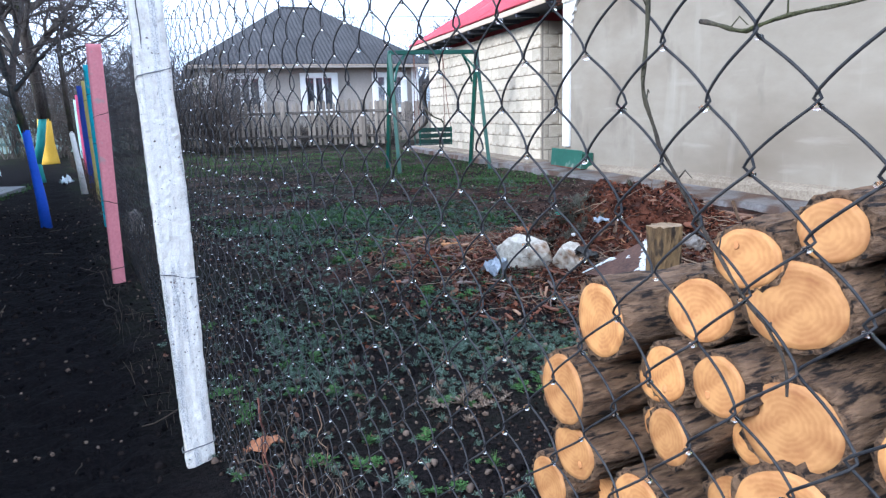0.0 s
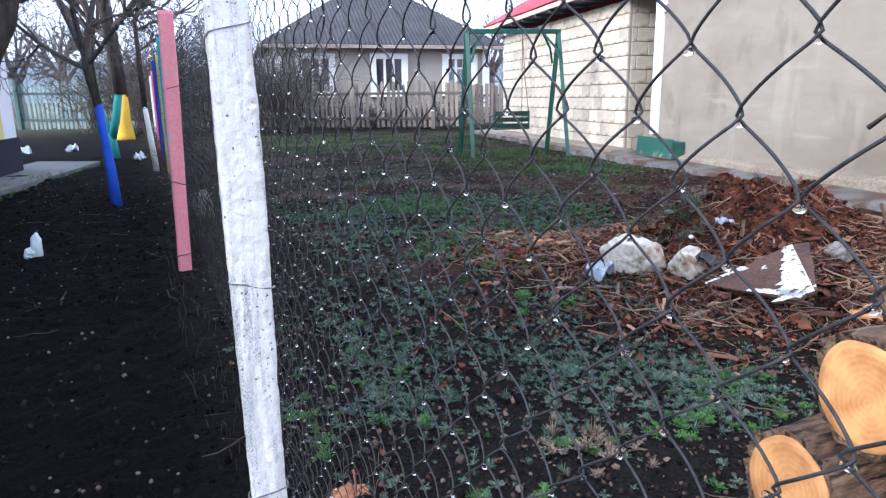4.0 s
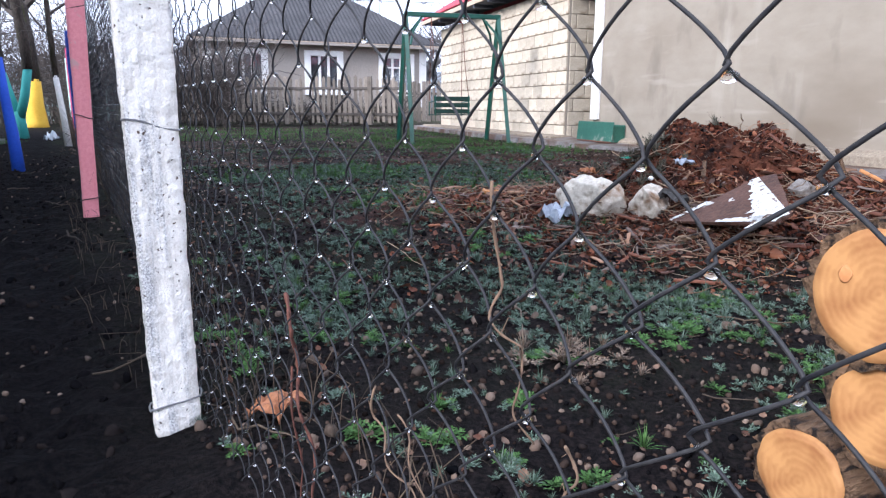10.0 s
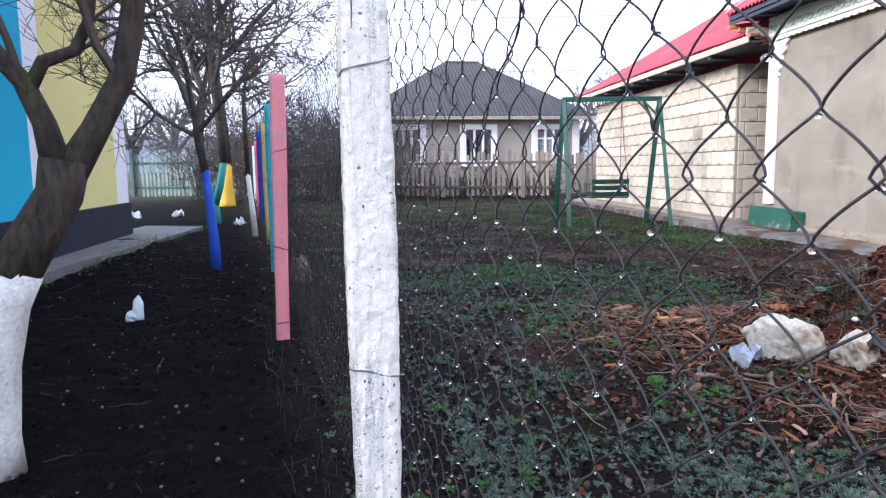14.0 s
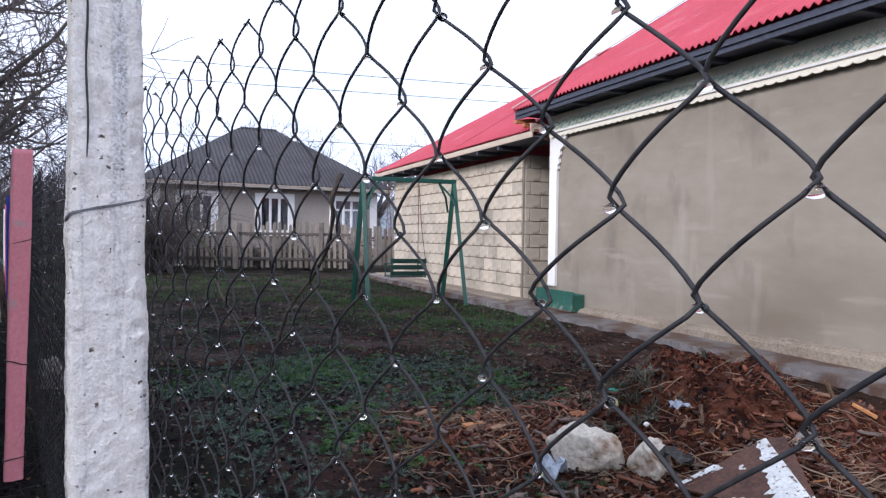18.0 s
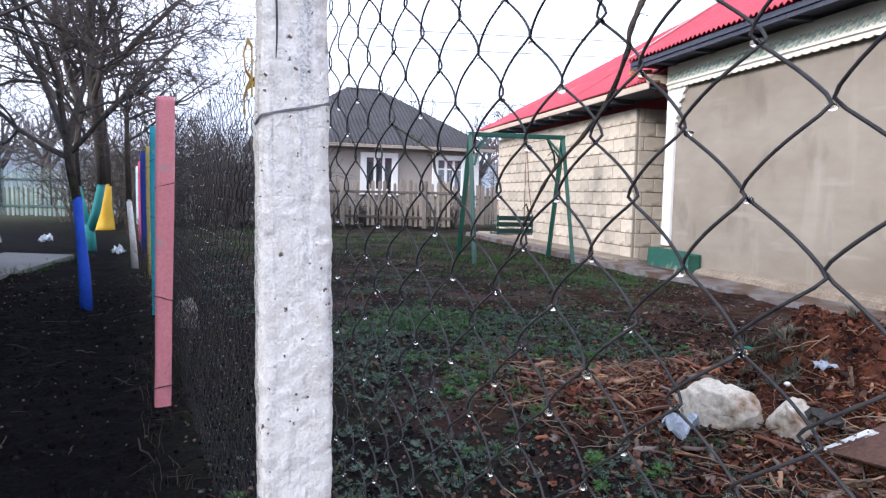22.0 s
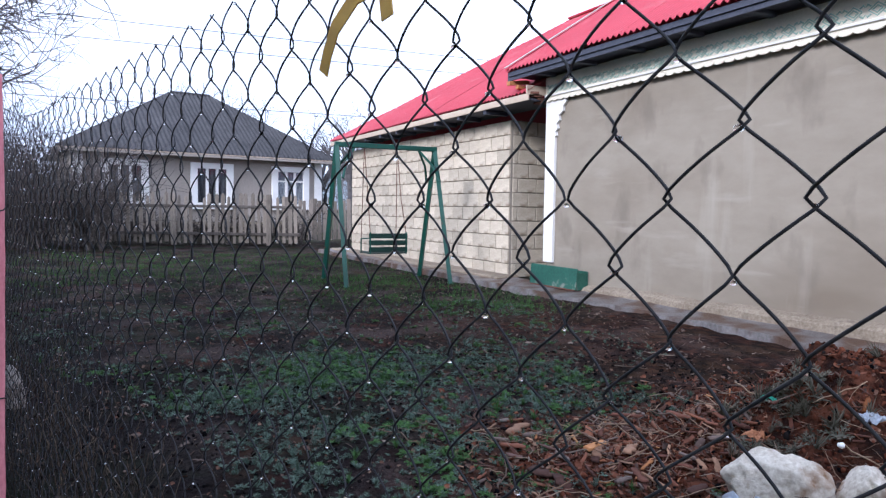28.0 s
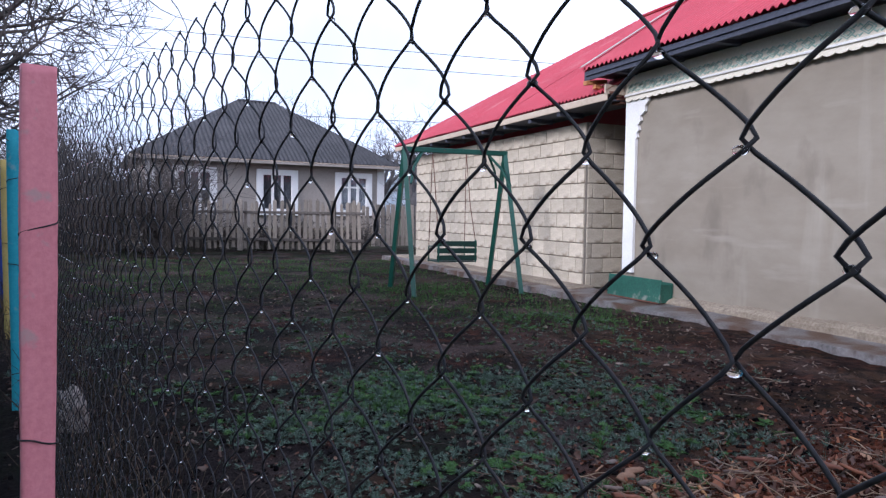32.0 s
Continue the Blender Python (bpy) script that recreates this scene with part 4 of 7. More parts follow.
# ---- garden swing ----
def build_swing():
    tl, tr = Vector((-0.225, 12.713, 1.985)), Vector((1.33, 12.925, 1.985))
    d = (tr - tl).normalized()
    side = Vector((d.y, -d.x, 0))                   # towards the camera
    swing = thing("garden_swing", (0.55, 12.8, 0), "dark green metal garden swing with a slatted bench seat", "swing")
    o = Vector((0.55, 12.8, 0))
    bar = Build().box((tl + tr) / 2 - o, ((tr - tl).length + 0.06, 0.072, 0.072), along(d), 0.006)
    part("top_bar", bar, M_GREEN, swing)
    for top, inn in ((tl, 1), (tr, -1)):
        for s in (1, -1):
            foot = top + side * (0.6 * s) - d * (0.02 * inn)
            foot.z = ground_at(foot.x, foot.y) - 0.02
            part("leg", Build().tube([top - o - Vector((0, 0, 0.01)), foot - o], 0.044, 4, phase=0.78), M_GREEN, swing)
            part("foot_plate", Build().box((foot - o) + Vector((0, 0, 0.025)), (0.08, 0.08, 0.012), b=0.002), M_GREEN, swing)
            arc = [top + d * (inn * 0.02) + side * (0.26 * s) - Vector((0, 0, 0.5)), top + d * (inn * 0.10) + side * (0.14 * s) - Vector((0, 0, 0.26)), top + d * (inn * 0.27) - Vector((0, 0, 0.03))]
            part("brace", Build().tube([p - o for p in arc], 0.02, 6), M_GREEN, swing)
    seat_at = Vector((0.50, 12.45, 0))
    for k, z in enumerate((0.655, 0.555, 0.455)):
        part("back_slat", Build().box(seat_at - o + Vector((0, 0, z)), (0.60, 0.018, 0.072), along(d), 0.004), M_GREEN_DARK, swing)
    for s in (-1, 1):
        e = seat_at + d * (0.28 * s)
        part("arm_post", Build().box(e - o + Vector((0, 0, 0.55)), (0.022, 0.022, 0.32), along(d)), M_GREEN, swing)
        back = e - side * 0.42
        part("arm_rest", Build().tube([e - o + Vector((0, 0, 0.62)), back - o + Vector((0, 0, 0.6)), back - o + Vector((0, 0, 0.38))], 0.011, 6), M_GREEN, swing)
        hang = seat_at + d * (0.26 * s) - side * 0.05
        up = tl + d * ((hang - tl).dot(d) * 1.0)
        part("hanger", Build().tube([Vector((up.x, up.y, 1.97)) - o, hang - side * 0.12 - o + Vector((0, 0, 1.2)), e - o + Vector((0, 0, 0.68))], 0.006, 5), M_RUST, swing, "thin rusty hanging rod")
        part("hanger", Build().tube([Vector((up.x, up.y, 1.97)) - o, back - o + Vector((0, 0, 0.6))], 0.006, 5), M_RUST, swing, "thin rusty hanging rod")
    for k in range(5):
        part("seat_slat", Build().box(seat_at - side * (0.05 + 0.085 * k) - o + Vector((0, 0, 0.40)), (0.6, 0.07, 0.016), along(d), 0.004), M_GREEN_DARK, swing)


build_swing()


# ---- chain link fence ----
CELL_W, CELL_H = 0.0376, 0.0808
POSTS = [  # name, place, lean (top offset), paint, width, top
    ("white", FENCE_AT, (-0.02, 0.03), M_WHITEWASH, 0.098, 1.44),
    ("pink", np.array((-2.345, 5.10)), (-0.05, 0.22), PAINTS["pink"], 0.083, 1.455),
    ("turquoise", np.array((-3.10, 7.08)), (-0.02, 0.06), PAINTS["turquoise"], 0.09, 1.47),
    ("ochre yellow", np.array((-3.93, 9.15)), (-0.03, 0.08), PAINTS["ochre yellow"], 0.09, 1.45),
    ("blue", np.array((-4.84, 11.30)), (-0.02, 0.06), PAINTS["blue"], 0.09, 1.50),
    ("crimson", np.array((-5.85, 13.75)), (-0.02, 0.06), PAINTS["crimson"], 0.09, 1.46),
    ("pale aqua", np.array((-6.95, 16.4)), (-0.02, 0.06), PAINTS["pale aqua"], 0.09, 1.46)]


def build_post(name, at, lean, paint, width, top):
    base = ground_at(*at)
    ob = thing("fence_post", (at[0], at[1], base), f"{name} painted square concrete fence post" if name != "white" else "whitewashed rough concrete fence post, pitted", "post",
               group="fence posts", turn=along(FENCE_DIR))
    h = top - base
    turn = along(FENCE_DIR).inverted().to_3x3()
    tip = turn @ Vector((lean[0], lean[1], 0))
    rows = 320 if name == "white" else 60 if name == "pink" else 14
    n = 72 if name == "white" else 28 if name == "pink" else 8
    deep = 0.44 if name == "white" else 0.68      # thinner along the fence than across it
    b = Build()
    vs, fs = [], []
    start = -0.07 if name == "pink" else -0.03
    for i in range(rows + 1):
        t = start + (h - start) * i / rows
        c = tip * (t / h)
        for k in range(n):
            a = 2 * math.pi * (k + 0.5) / n
            x, y = math.cos(a), math.sin(a)
            r = 1.0 / (abs(x) ** 7 + abs(y) ** 7) ** (1 / 7)
            w = width / 2 * (1.0 - 0.04 * t / h) + 0.004 * math.sin(3.1 * t + width * 50)
            p = Vector((x * r * w * deep, y * r * w, t))
            if n > 8:
                rough = 0.0022 if name == "white" else 0.0014
                q = p * 16 + Vector((at[0], 0, 0))
                p += Vector((x, y, 0)) * (rough * (noise.noise(q) + 0.7 * noise.noise(q * 2.7)))
                if name == "white":
                    ridge = noise.noise(Vector((p.x * 55, p.y * 55, t * 4)))
                    chip = max(0.0, noise.noise(p * 42) - 0.28) if max(abs(p.x), abs(p.y)) > 0 and abs(abs(x) - abs(y)) < 0.35 else 0.0
                    p += Vector((x, y, 0)) * (0.0026 * ridge + 0.0013 * noise.noise(p * 95) + 0.0006 * noise.noise(p * 230) - 0.011 * chip)
            vs.append(p + c)
    for i in range(rows):
        for k in range(n):
            a, c = i * n + k, i * n + (k + 1) % n
            fs.append((a, c, c + n, a + n))
    fs.append(tuple(rows * n + k for k in range(n)))
    b.add(vs, fs)
    part("shaft", b, paint, ob, smooth=True)
    if name == "white":
        face = -width / 2 * deep * 0.965
        line = [Vector((face + tip.x * (t / h) - 0.0006, 0.027 + tip.y * (t / h) + 0.0012 * math.sin(40 * t), t)) for t in np.linspace(1.325, h - 0.004, 12)]
        # thin dark tube proud of the face; its colour stands in for crack shade
        part("crack", Build().tube(line, [0.0006, 0.0014, 0.0016, 0.0015, 0.0017, 0.0016, 0.0014, 0.0016, 0.0017, 0.0015, 0.0016, 0.0015], 5), M_RAWCON, ob, "raised dark strip as a shaded crack near the top")
    part("foot", Build().box((0, 0, -0.13), (width * 0.96 * deep, width * 0.96, 0.25), b=0.008), M_RAWCON, ob, "shade-darkened bare concrete foot")
    ties = {"white": (0.06, 0.635, 1.258), "pink": (0.1, 0.52, 1.07)}.get(name, (0.2, 0.75, 1.2))
    for k, t in enumerate(ties):
        c = tip * (t / h)
        w = width / 2 + 0.002
        loop = []
        for a in np.linspace(0, 2 * math.pi, 25):
            x, y = math.cos(a), math.sin(a)
            r = 1.0 / (abs(x) ** 8 + abs(y) ** 8) ** (1 / 8)
            loop.append(Vector((x * r * w * deep, y * r * w, t + (0.012 if k < 2 else 0.019) * y * (1 if k % 2 else -1) + 0.003 * math.sin(3 * a))) + c)
        made = Build().tube(loop, 0.0021 if name == "white" else 0.0025, 5, cap=False)
        if name == "white":
            e = loop[6]
            made.tube([e, e + Vector((0.004, -0.012, 0.006)), e + Vector((0.012, -0.02, -0.004)), e + Vector((0.004, -0.028, -0.006))], 0.0017, 5)
        part("tie_wire", made, M_TIE if name == "white" else M_WIRE, ob, "grey tie wire" if name == "white" else "")
    return ob


for row in POSTS:
    build_post(*row)


def wire_mesh(phase, seed, cells, sides, steps):
    """One bent wire of the netting, standing on its lower end."""
    rnd = random.Random(seed)
    amp = CELL_W / 2 + 0.0022
    pts = []
    slack = [rnd.uniform(-0.0022, 0.0022) for _ in range(cells + 2)]
    for k in range(cells * steps + 1):
        u = k / steps
        a = math.pi * u + (math.pi if phase else 0)
        s = math.asin(0.985 * math.cos(a)) / math.asin(0.985)
        bow = slack[int(u)] * (1 - (u % 1)) + slack[int(u) + 1] * (u % 1)
        pts.append((amp * s + bow, 0.0052 * math.sin(a) + bow, u * CELL_H / 2))
    return Build().tube(pts, 0.00102, sides, cap=True).mesh("wire", M_WIRE, smooth=True)


WIRES_NEAR = {(p, v): wire_mesh(p, 10 * p + v, 35, 6, 8) for p in (0, 1) for v in range(4)}
WIRES_FAR = {(p, v): wire_mesh(p, 90 + 10 * p + v, 35, 4, 4) for p in (0, 1) for v in range(2)}


def build_panel(a, e, near, label, columns=None, z0=None, tall=1.0, sag=None):
    """Netting from a to e, a little to the yard side of the posts. columns: where its knots stand, with 0 or 1 for their rows."""
    d = (e - a) / np.linalg.norm(e - a)
    length = np.linalg.norm(e - a)
    at = a + np.array((d[1], -d[0])) * 0.052
    if z0 is None:
        z0 = max((ground_at(*a) + ground_at(*e)) / 2 - 0.03, -0.1)
    columns_given = columns is not None
    if columns is None:
        count = round(length / CELL_W)
        columns = [(length * i / count, (i + 1) % 2) for i in range(count + 1)]
    panel = thing("chain_link_panel", (at[0], at[1], z0), label, "fence", group="fence panels", turn=along(d))
    drops = Build()
    ico = bmesh.new()
    bmesh.ops.create_icosphere(ico, subdivisions=2 if near else 1, radius=1)
    iv, jf = [v.co.copy() for v in ico.verts], [tuple(v.index for v in f.verts) for f in ico.faces]
    ico.free()
    meshes = WIRES_NEAR if near else WIRES_FAR
    for (x0, _), (x1, row) in zip(columns[:-1], columns[1:]):
        k = row % 2
        ob = part("wire", meshes[k, random.randrange(4 if near else 2)], None, panel)
        x = (x0 + x1) / 2
        dy = 0.008 * noise.noise(Vector((at[0] + x * 1.3, at[1], 4)))
        dz = float(sag(x)) if sag else 0.004 * noise.noise(Vector((x * 0.8, at[1], 8)))
        ob.location, ob.scale = (x, dy, dz), ((x1 - x0) / CELL_W, 1, tall)
        for j in range(k, 36, 2):
            if random.random() > 0.94:
                continue
            r = random.uniform(0.0021, 0.0034) if columns_given else random.uniform(0.0014, 0.0026)
            c = Vector((x1 + random.uniform(-0.0012, 0.0012), dy, j * CELL_H / 2 * tall + dz - 0.003 - r * 0.5))
            drops.add([(c.x + v.x * r * 1.3, c.y + v.y * r, c.z + v.z * r * 0.8) for v in iv], jf)
    part("water_drops", drops, M_DROP, panel, "clear rain drops hanging from the knots", smooth=True, kind="stuff")
    return panel


NET = "dark rusty chain link netting beaded with rain drops"
# the netting behind the white post, stretched unevenly
knots = [(float(np.interp(m, (2, 11, 18, 24, 26, 28, 30, 31, 32, 34, 40, 45, 48, 51, 71), (0.01, 0.368, 0.646, 0.897, 0.972, 1.055, 1.132, 1.170, 1.210, 1.295, 1.536, 1.716, 1.829, 1.936, 2.68))), (m + 1) % 2) for m in range(71, 1, -1)]
BACK_LENGTH = 2.70
BACK_END = FENCE_AT - FENCE_DIR * BACK_LENGTH
build_panel(BACK_END, FENCE_AT, True, NET, [(BACK_LENGTH - q, row) for q, row in knots], -0.087, 0.0395 * 2 / CELL_H,
            lambda x: np.interp(BACK_LENGTH - x, (0, 0.37, 0.65, 0.925, 1.4, 2.7), (-0.018, -0.016, -0.02, 0.0, -0.003, -0.01)))
for k in range(len(POSTS) - 1):
    a, e = (POSTS[i][1] + FENCE_OUT * (0.055 if i == 1 else 0.0) for i in (k, k + 1))     # clear of the leaning post
    build_panel(a, e, k < 2, NET, z0=-0.1135 if k == 0 else None)


# ---- loose things on the netting ----
def on_net(s, z, off=0.06):
    """A place on the netting: s metres past the white post, z high."""
    p = FENCE_AT + FENCE_DIR * s + FENCE_OUT * off
    return Vector((p[0], p[1], z))


def strip(points, width, normal_hint, thick=0.0015):
    """A flat ribbon along points."""
    b = Build()
    vs = []
    pts = [Vector(p) for p in points]
    for i, p in enumerate(pts):
        d = (pts[min(i + 1, len(pts) - 1)] - pts[max(i - 1, 0)]).normalized()
        side = d.cross(Vector(normal_hint)).normalized() * (width / 2)
        up = side.cross(d).normalized() * thick
        vs += [p - side, p + side, p + side + up, p - side + up]
    fs = []
    for i in range(len(pts) - 1):
        for k in range(4):
            fs.append((i * 4 + k, i * 4 + (k + 1) % 4, i * 4 + 4 + (k + 1) % 4, i * 4 + 4 + k))
    fs += [(3, 2, 1, 0), tuple(len(pts) * 4 - 4 + k for k in range(4))]
    return b.add(vs, fs)


def build_ribbon():
    knot = on_net(0.655, 1.245, 0.062)
    ob = thing("ribbon", knot, "faded yellow plastic ribbon knotted into the netting", "ribbon")
    face = (-FENCE_OUT[0], -FENCE_OUT[1], 0)
    fd = Vector((FENCE_DIR[0], FENCE_DIR[1], 0))
    def rel(*rows):
        return [fd * a + Vector((0, 0, c)) + Vector((*FENCE_OUT, 0)) * d for a, c, d in rows]
    part("tail", strip(rel((0, 0, 0), (0.03, -0.008, -0.008), (0.06, -0.03, -0.01), (0.08, -0.05, -0.006), (0.09, -0.066, -0.004)), 0.016, face), M_YELLOW_BAND, ob)
    part("loop", strip(rel((0, 0, 0), (0.03, 0.03, -0.012), (0.035, 0.07, -0.015), (0.01, 0.095, -0.01), (-0.015, 0.075, -0.006), (-0.016, 0.03, -0.006), (-0.004, -0.012, -0.004)), 0.014, face), M_YELLOW_BAND, ob)
    part("tail", strip(rel((0, 0, 0), (-0.012, -0.015, -0.006), (-0.016, -0.035, -0.006)), 0.016, face), M_YELLOW_BAND, ob)
    part("knot", Build().lump((0, 0, 0), (0.011, 0.011, 0.012), 3, 0.3, level=1), M_YELLOW_BAND, ob, smooth=True)


build_ribbon()


def build_vine(rows, radius, seed, material=None):
    """A dry stem that winds through the netting; rows of s and z."""
    pts = []
    for i in range(len(rows) - 1):
        for k in range(8):
            t = k / 8
            s, z = (rows[i][j] * (1 - t) + rows[i + 1][j] * t for j in (0, 1))
            u = i + t
            pts.append(on_net(s + 0.0016 * math.sin(5 * u + seed), z + 0.0016 * math.cos(4 * u), 0.056 + 0.005 * math.sin(3 * u + seed)))
    n = len(pts)
    b = Build().tube(pts, [radius * (1.1 - 0.5 * i / n) * (1 + 0.2 * math.sin(i * 1.7)) for i in range(n)], 6)
    for i in range(5, n - 2, 7):
        tip = pts[i] + Vector((random.uniform(-0.01, 0.01), random.uniform(-0.008, 0.008), random.uniform(-0.006, 0.014)))
        b.tube([pts[i], (pts[i] + tip) / 2 + Vector((0, 0, 0.006)), tip], [radius * 0.5, radius * 0.4, radius * 0.2], 4)
    o = pts[0].copy()
    b.v = [tuple(Vector(p) - o) for p in b.v]
    single("dry_vine", b, material or M_BARK, "dry brown vine stem wound through the netting", "vine", "vines", smooth=True, place=Matrix.Translation(o))


build_vine([(-1.84, 1.10), (-1.85, 1.0), (-1.858, 0.944), (-1.905, 0.889), (-1.95, 0.84), (-1.97, 0.79)], 0.0015, 1)
build_vine([(-1.89, 1.022), (-1.93, 1.014), (-1.97, 1.021), (-2.05, 1.03)], 0.0014, 2)
build_vine([(-1.54, 1.0), (-1.524, 0.963), (-1.479, 0.928)], 0.0019, 5)
build_vine([(-1.535, 0.977), (-1.56, 0.965), (-1.563, 0.94)], 0.0009, 4)
build_vine([(-0.6, 1.12), (-0.593, 1.095), (-0.544, 1.041), (-0.5, 1.001), (-0.43, 0.931)], 0.0017, 3)
build_vine([(-0.19, 1.078), (-0.305, 1.042), (-0.336, 1.007), (-0.367, 0.984)], 0.0015, 6)

build_vine([(-0.617, 0.29), (-0.667, 0.259), (-0.652, 0.21), (-0.678, 0.166), (-0.701, 0.123), (-0.718, 0.056), (-0.73, -0.09)], 0.0026, 8, M_REDSTEM)
build_vine([(-0.640, 0.20), (-0.66, 0.12), (-0.652, 0.04), (-0.67, -0.09)], 0.0014, 9, M_REDSTEM)
build_vine([(-0.904, 0.275), (-0.891, 0.239), (-0.921, 0.218), (-0.952, 0.203), (-0.979, 0.191), (-0.99, 0.10), (-1.0, -0.08)], 0.0010, 10, M_TANSTEM)
build_vine([(-1.086, 0.48), (-1.086, 0.418), (-1.089, 0.393), (-1.112, 0.377), (-1.114, 0.344), (-1.13, 0.317)], 0.0010, 11, M_TANSTEM)
build_vine([(-1.162, 0.336), (-1.166, 0.317), (-1.167, 0.299), (-1.175, 0.2), (-1.17, -0.08)], 0.0009, 12, M_TANSTEM)
build_vine([(-0.94, 0.26), (-0.967, 0.246), (-0.99, 0.21), (-1.0, 0.16), (-1.03, 0.02), (-1.03, -0.08)], 0.0008, 13, M_TANSTEM)


# ---- log pile ----
LOG_AXIS = Vector((0.93, 0.37, 0)).normalized()
LOG_ACROSS = Vector((-LOG_AXIS.y, LOG_AXIS.x, 0))


def build_log(across, z, r, front, slant=0.0, length=1.1, seed=0, flat=1.0):
    """A sawn log; front: how far along the axis its cut end lies; slant: by how many degrees it is cut askew."""
    skew = -math.tan(radians(slant))
    rnd = random.Random(seed)
    front += 0.03 + (0.03 if z > 0.5 else 0.0)
    at = LOG_ACROSS * across + LOG_AXIS * front + Vector((0, 0, z))
    tilt = Matrix.Rotation(radians(rnd.uniform(-2, 2)), 4, "Z") @ Matrix.Rotation(radians(rnd.uniform(-1.5, 1.5)), 4, "Y")
    log = thing("log", at, "sawn firewood log, pale orange cut end, rough brown bark", "log", group="stacked logs", turn=along(LOG_AXIS) @ tilt)
    sides, rings = 56, 34
    off = Vector((seed * 5.3, seed * 2.1, 0))
    vs, fs = [], []
    cut = []
    for i in range(rings + 1):
        x = length * i / rings
        bend = Vector((0, 0.012 * math.sin(2.2 * x + seed), 0.012 * math.cos(1.7 * x + seed)))
        for k in range(sides):
            a = 2 * math.pi * k / sides
            q = Vector((0, math.cos(a), math.sin(a)))
            shape = 1 + 0.07 * noise.noise(q * 1.2 + off) + 0.03 * noise.noise(q * 3 + off)
            wood = r * shape * (1 - 0.05 * x)
            ridge = 0.020 * abs(noise.noise(Vector((x * 4, 0, 0)) + q * (r * 70) + off)) + 0.008 * noise.noise(Vector((x * 12, 3, 0)) + q * (r * 150) + off)
            p = Vector((x + (0.004 * noise.noise(q * 9 + off) if i == 0 else 0) + skew * q.y * wood * (1 - i / rings), q.y * (wood + 0.004 + ridge), q.z * (wood + 0.004 + ridge) * flat)) + bend
            vs.append(p)
            if i == 0:
                cut.append(Vector((skew * q.y * wood * 0.985, q.y * wood * 0.985, q.z * wood * 0.985 * flat)) + bend)
    for i in range(rings):
        for k in range(sides):
            a, c = i * sides + k, i * sides + (k + 1) % sides
            fs.append((a, a + sides, c + sides, c))
    inner = len(vs)
    for k in range(sides):
        vs.append(cut[k] * 0.97 + Vector((0.003, 0, 0)))
    for k in range(sides):
        c = (k + 1) % sides
        fs.append((k, c, inner + c, inner + k))
    fs.append(tuple(rings * sides + k for k in range(sides)))
    part("bark", Build().add(vs, fs), M_LOGBARK, log, "rough grey brown bark", smooth=True)
    # cut face: disc with saw ripple, its rim rounded back into the bark
    mid = sum(cut, Vector()) / sides
    dv, df = [], []
    rows = (1.0, 0.97, 0.8, 0.55, 0.28)
    for j, f in enumerate(rows):
        for p in cut:
            q = mid + (p - mid) * f
            q.x += -0.004 + (0.008 if j == 0 else 0.0) + 0.0018 * noise.noise(q * 30 + off)
            dv.append(q)
    dv.append(mid + Vector((-0.004, 0, 0)))
    for j in range(len(rows) - 1):
        for k in range(sides):
            a, c = j * sides + k, j * sides + (k + 1) % sides
            df.append((a, c, c + sides, a + sides))
    for k in range(sides):
        df.append(((len(rows) - 1) * sides + k, (len(rows) - 1) * sides + (k + 1) % sides, len(dv) - 1))
    part("cut_face", Build().add(dv, df), M_CUT, log, "pale orange sawn end with rings", smooth=True)
    if rnd.random() < 0.45:
        a = rnd.uniform(0, 6.28)
        c = mid + Vector((-0.0055 + skew * math.cos(a) * r * 0.5, math.cos(a) * r * 0.5, math.sin(a) * r * 0.5 * flat))
        part("knot", Build().lump(c, (0.0007, r * 0.11, r * 0.15), seed, 0.25, level=2), M_ORANGE_WOOD, log, "small darker knot", smooth=True)
    return log


for k, row in enumerate((
        (2.045, 0.475, 0.096, 0.585, -9), (2.125, 0.295, 0.084, 0.54, -5), (2.111, 0.138, 0.07, 0.559, 4), (1.721, 0.693, 0.061, 0.605, 16),
        (1.595, 0.747, 0.055, 0.655, 16), (1.832, 0.539, 0.068, 0.625, 14), (1.621, 0.599, 0.087, 0.635, 16), (1.848, 0.416, 0.064, 0.593, -10),
        (1.711, 0.451, 0.06, 0.582, 0), (1.608, 0.398, 0.09, 0.635, 14), (1.848, 0.282, 0.064, 0.585, -10), (1.588, 0.21, 0.092, 0.615, 12),
        (2.21, -0.02, 0.07, 0.56, 0), (1.903, 0.089, 0.066, 0.575, 5), (1.47, 0.692, 0.042, 0.725, 0), (2.0, -0.035, 0.075, 0.635, 0),
        (1.725, 0.295, 0.05, 0.695, 0), (1.735, 0.13, 0.075, 0.675, 0), (1.8, -0.04, 0.07, 0.655, 0), (1.6, 0.02, 0.09, 0.635, 0),
        (1.98, 0.21, 0.05, 0.725, 0), (1.98, 0.34, 0.05, 0.695, 0), (1.42, 0.56, 0.072, 0.715, 10), (1.4, 0.38, 0.085, 0.695, 10),
        (1.38, 0.2, 0.09, 0.695, 0), (1.4, 0.02, 0.085, 0.675, 0), (2.235, 0.225, 0.06, 0.895, 0), (2.27, 0.085, 0.07, 0.855, 0),
        (1.46, 0.785, 0.045, 0.775, 0), (2.135, -0.035, 0.055, 0.675, 0), (1.61, 0.862, 0.048, 0.955, 0))):
    build_log(*row, seed=k + 1, length=1.05 + 0.25 * ((k * 7) % 5) / 5, flat=1.0 + 0.12 * (((k * 5) % 7) / 7 - 0.5))


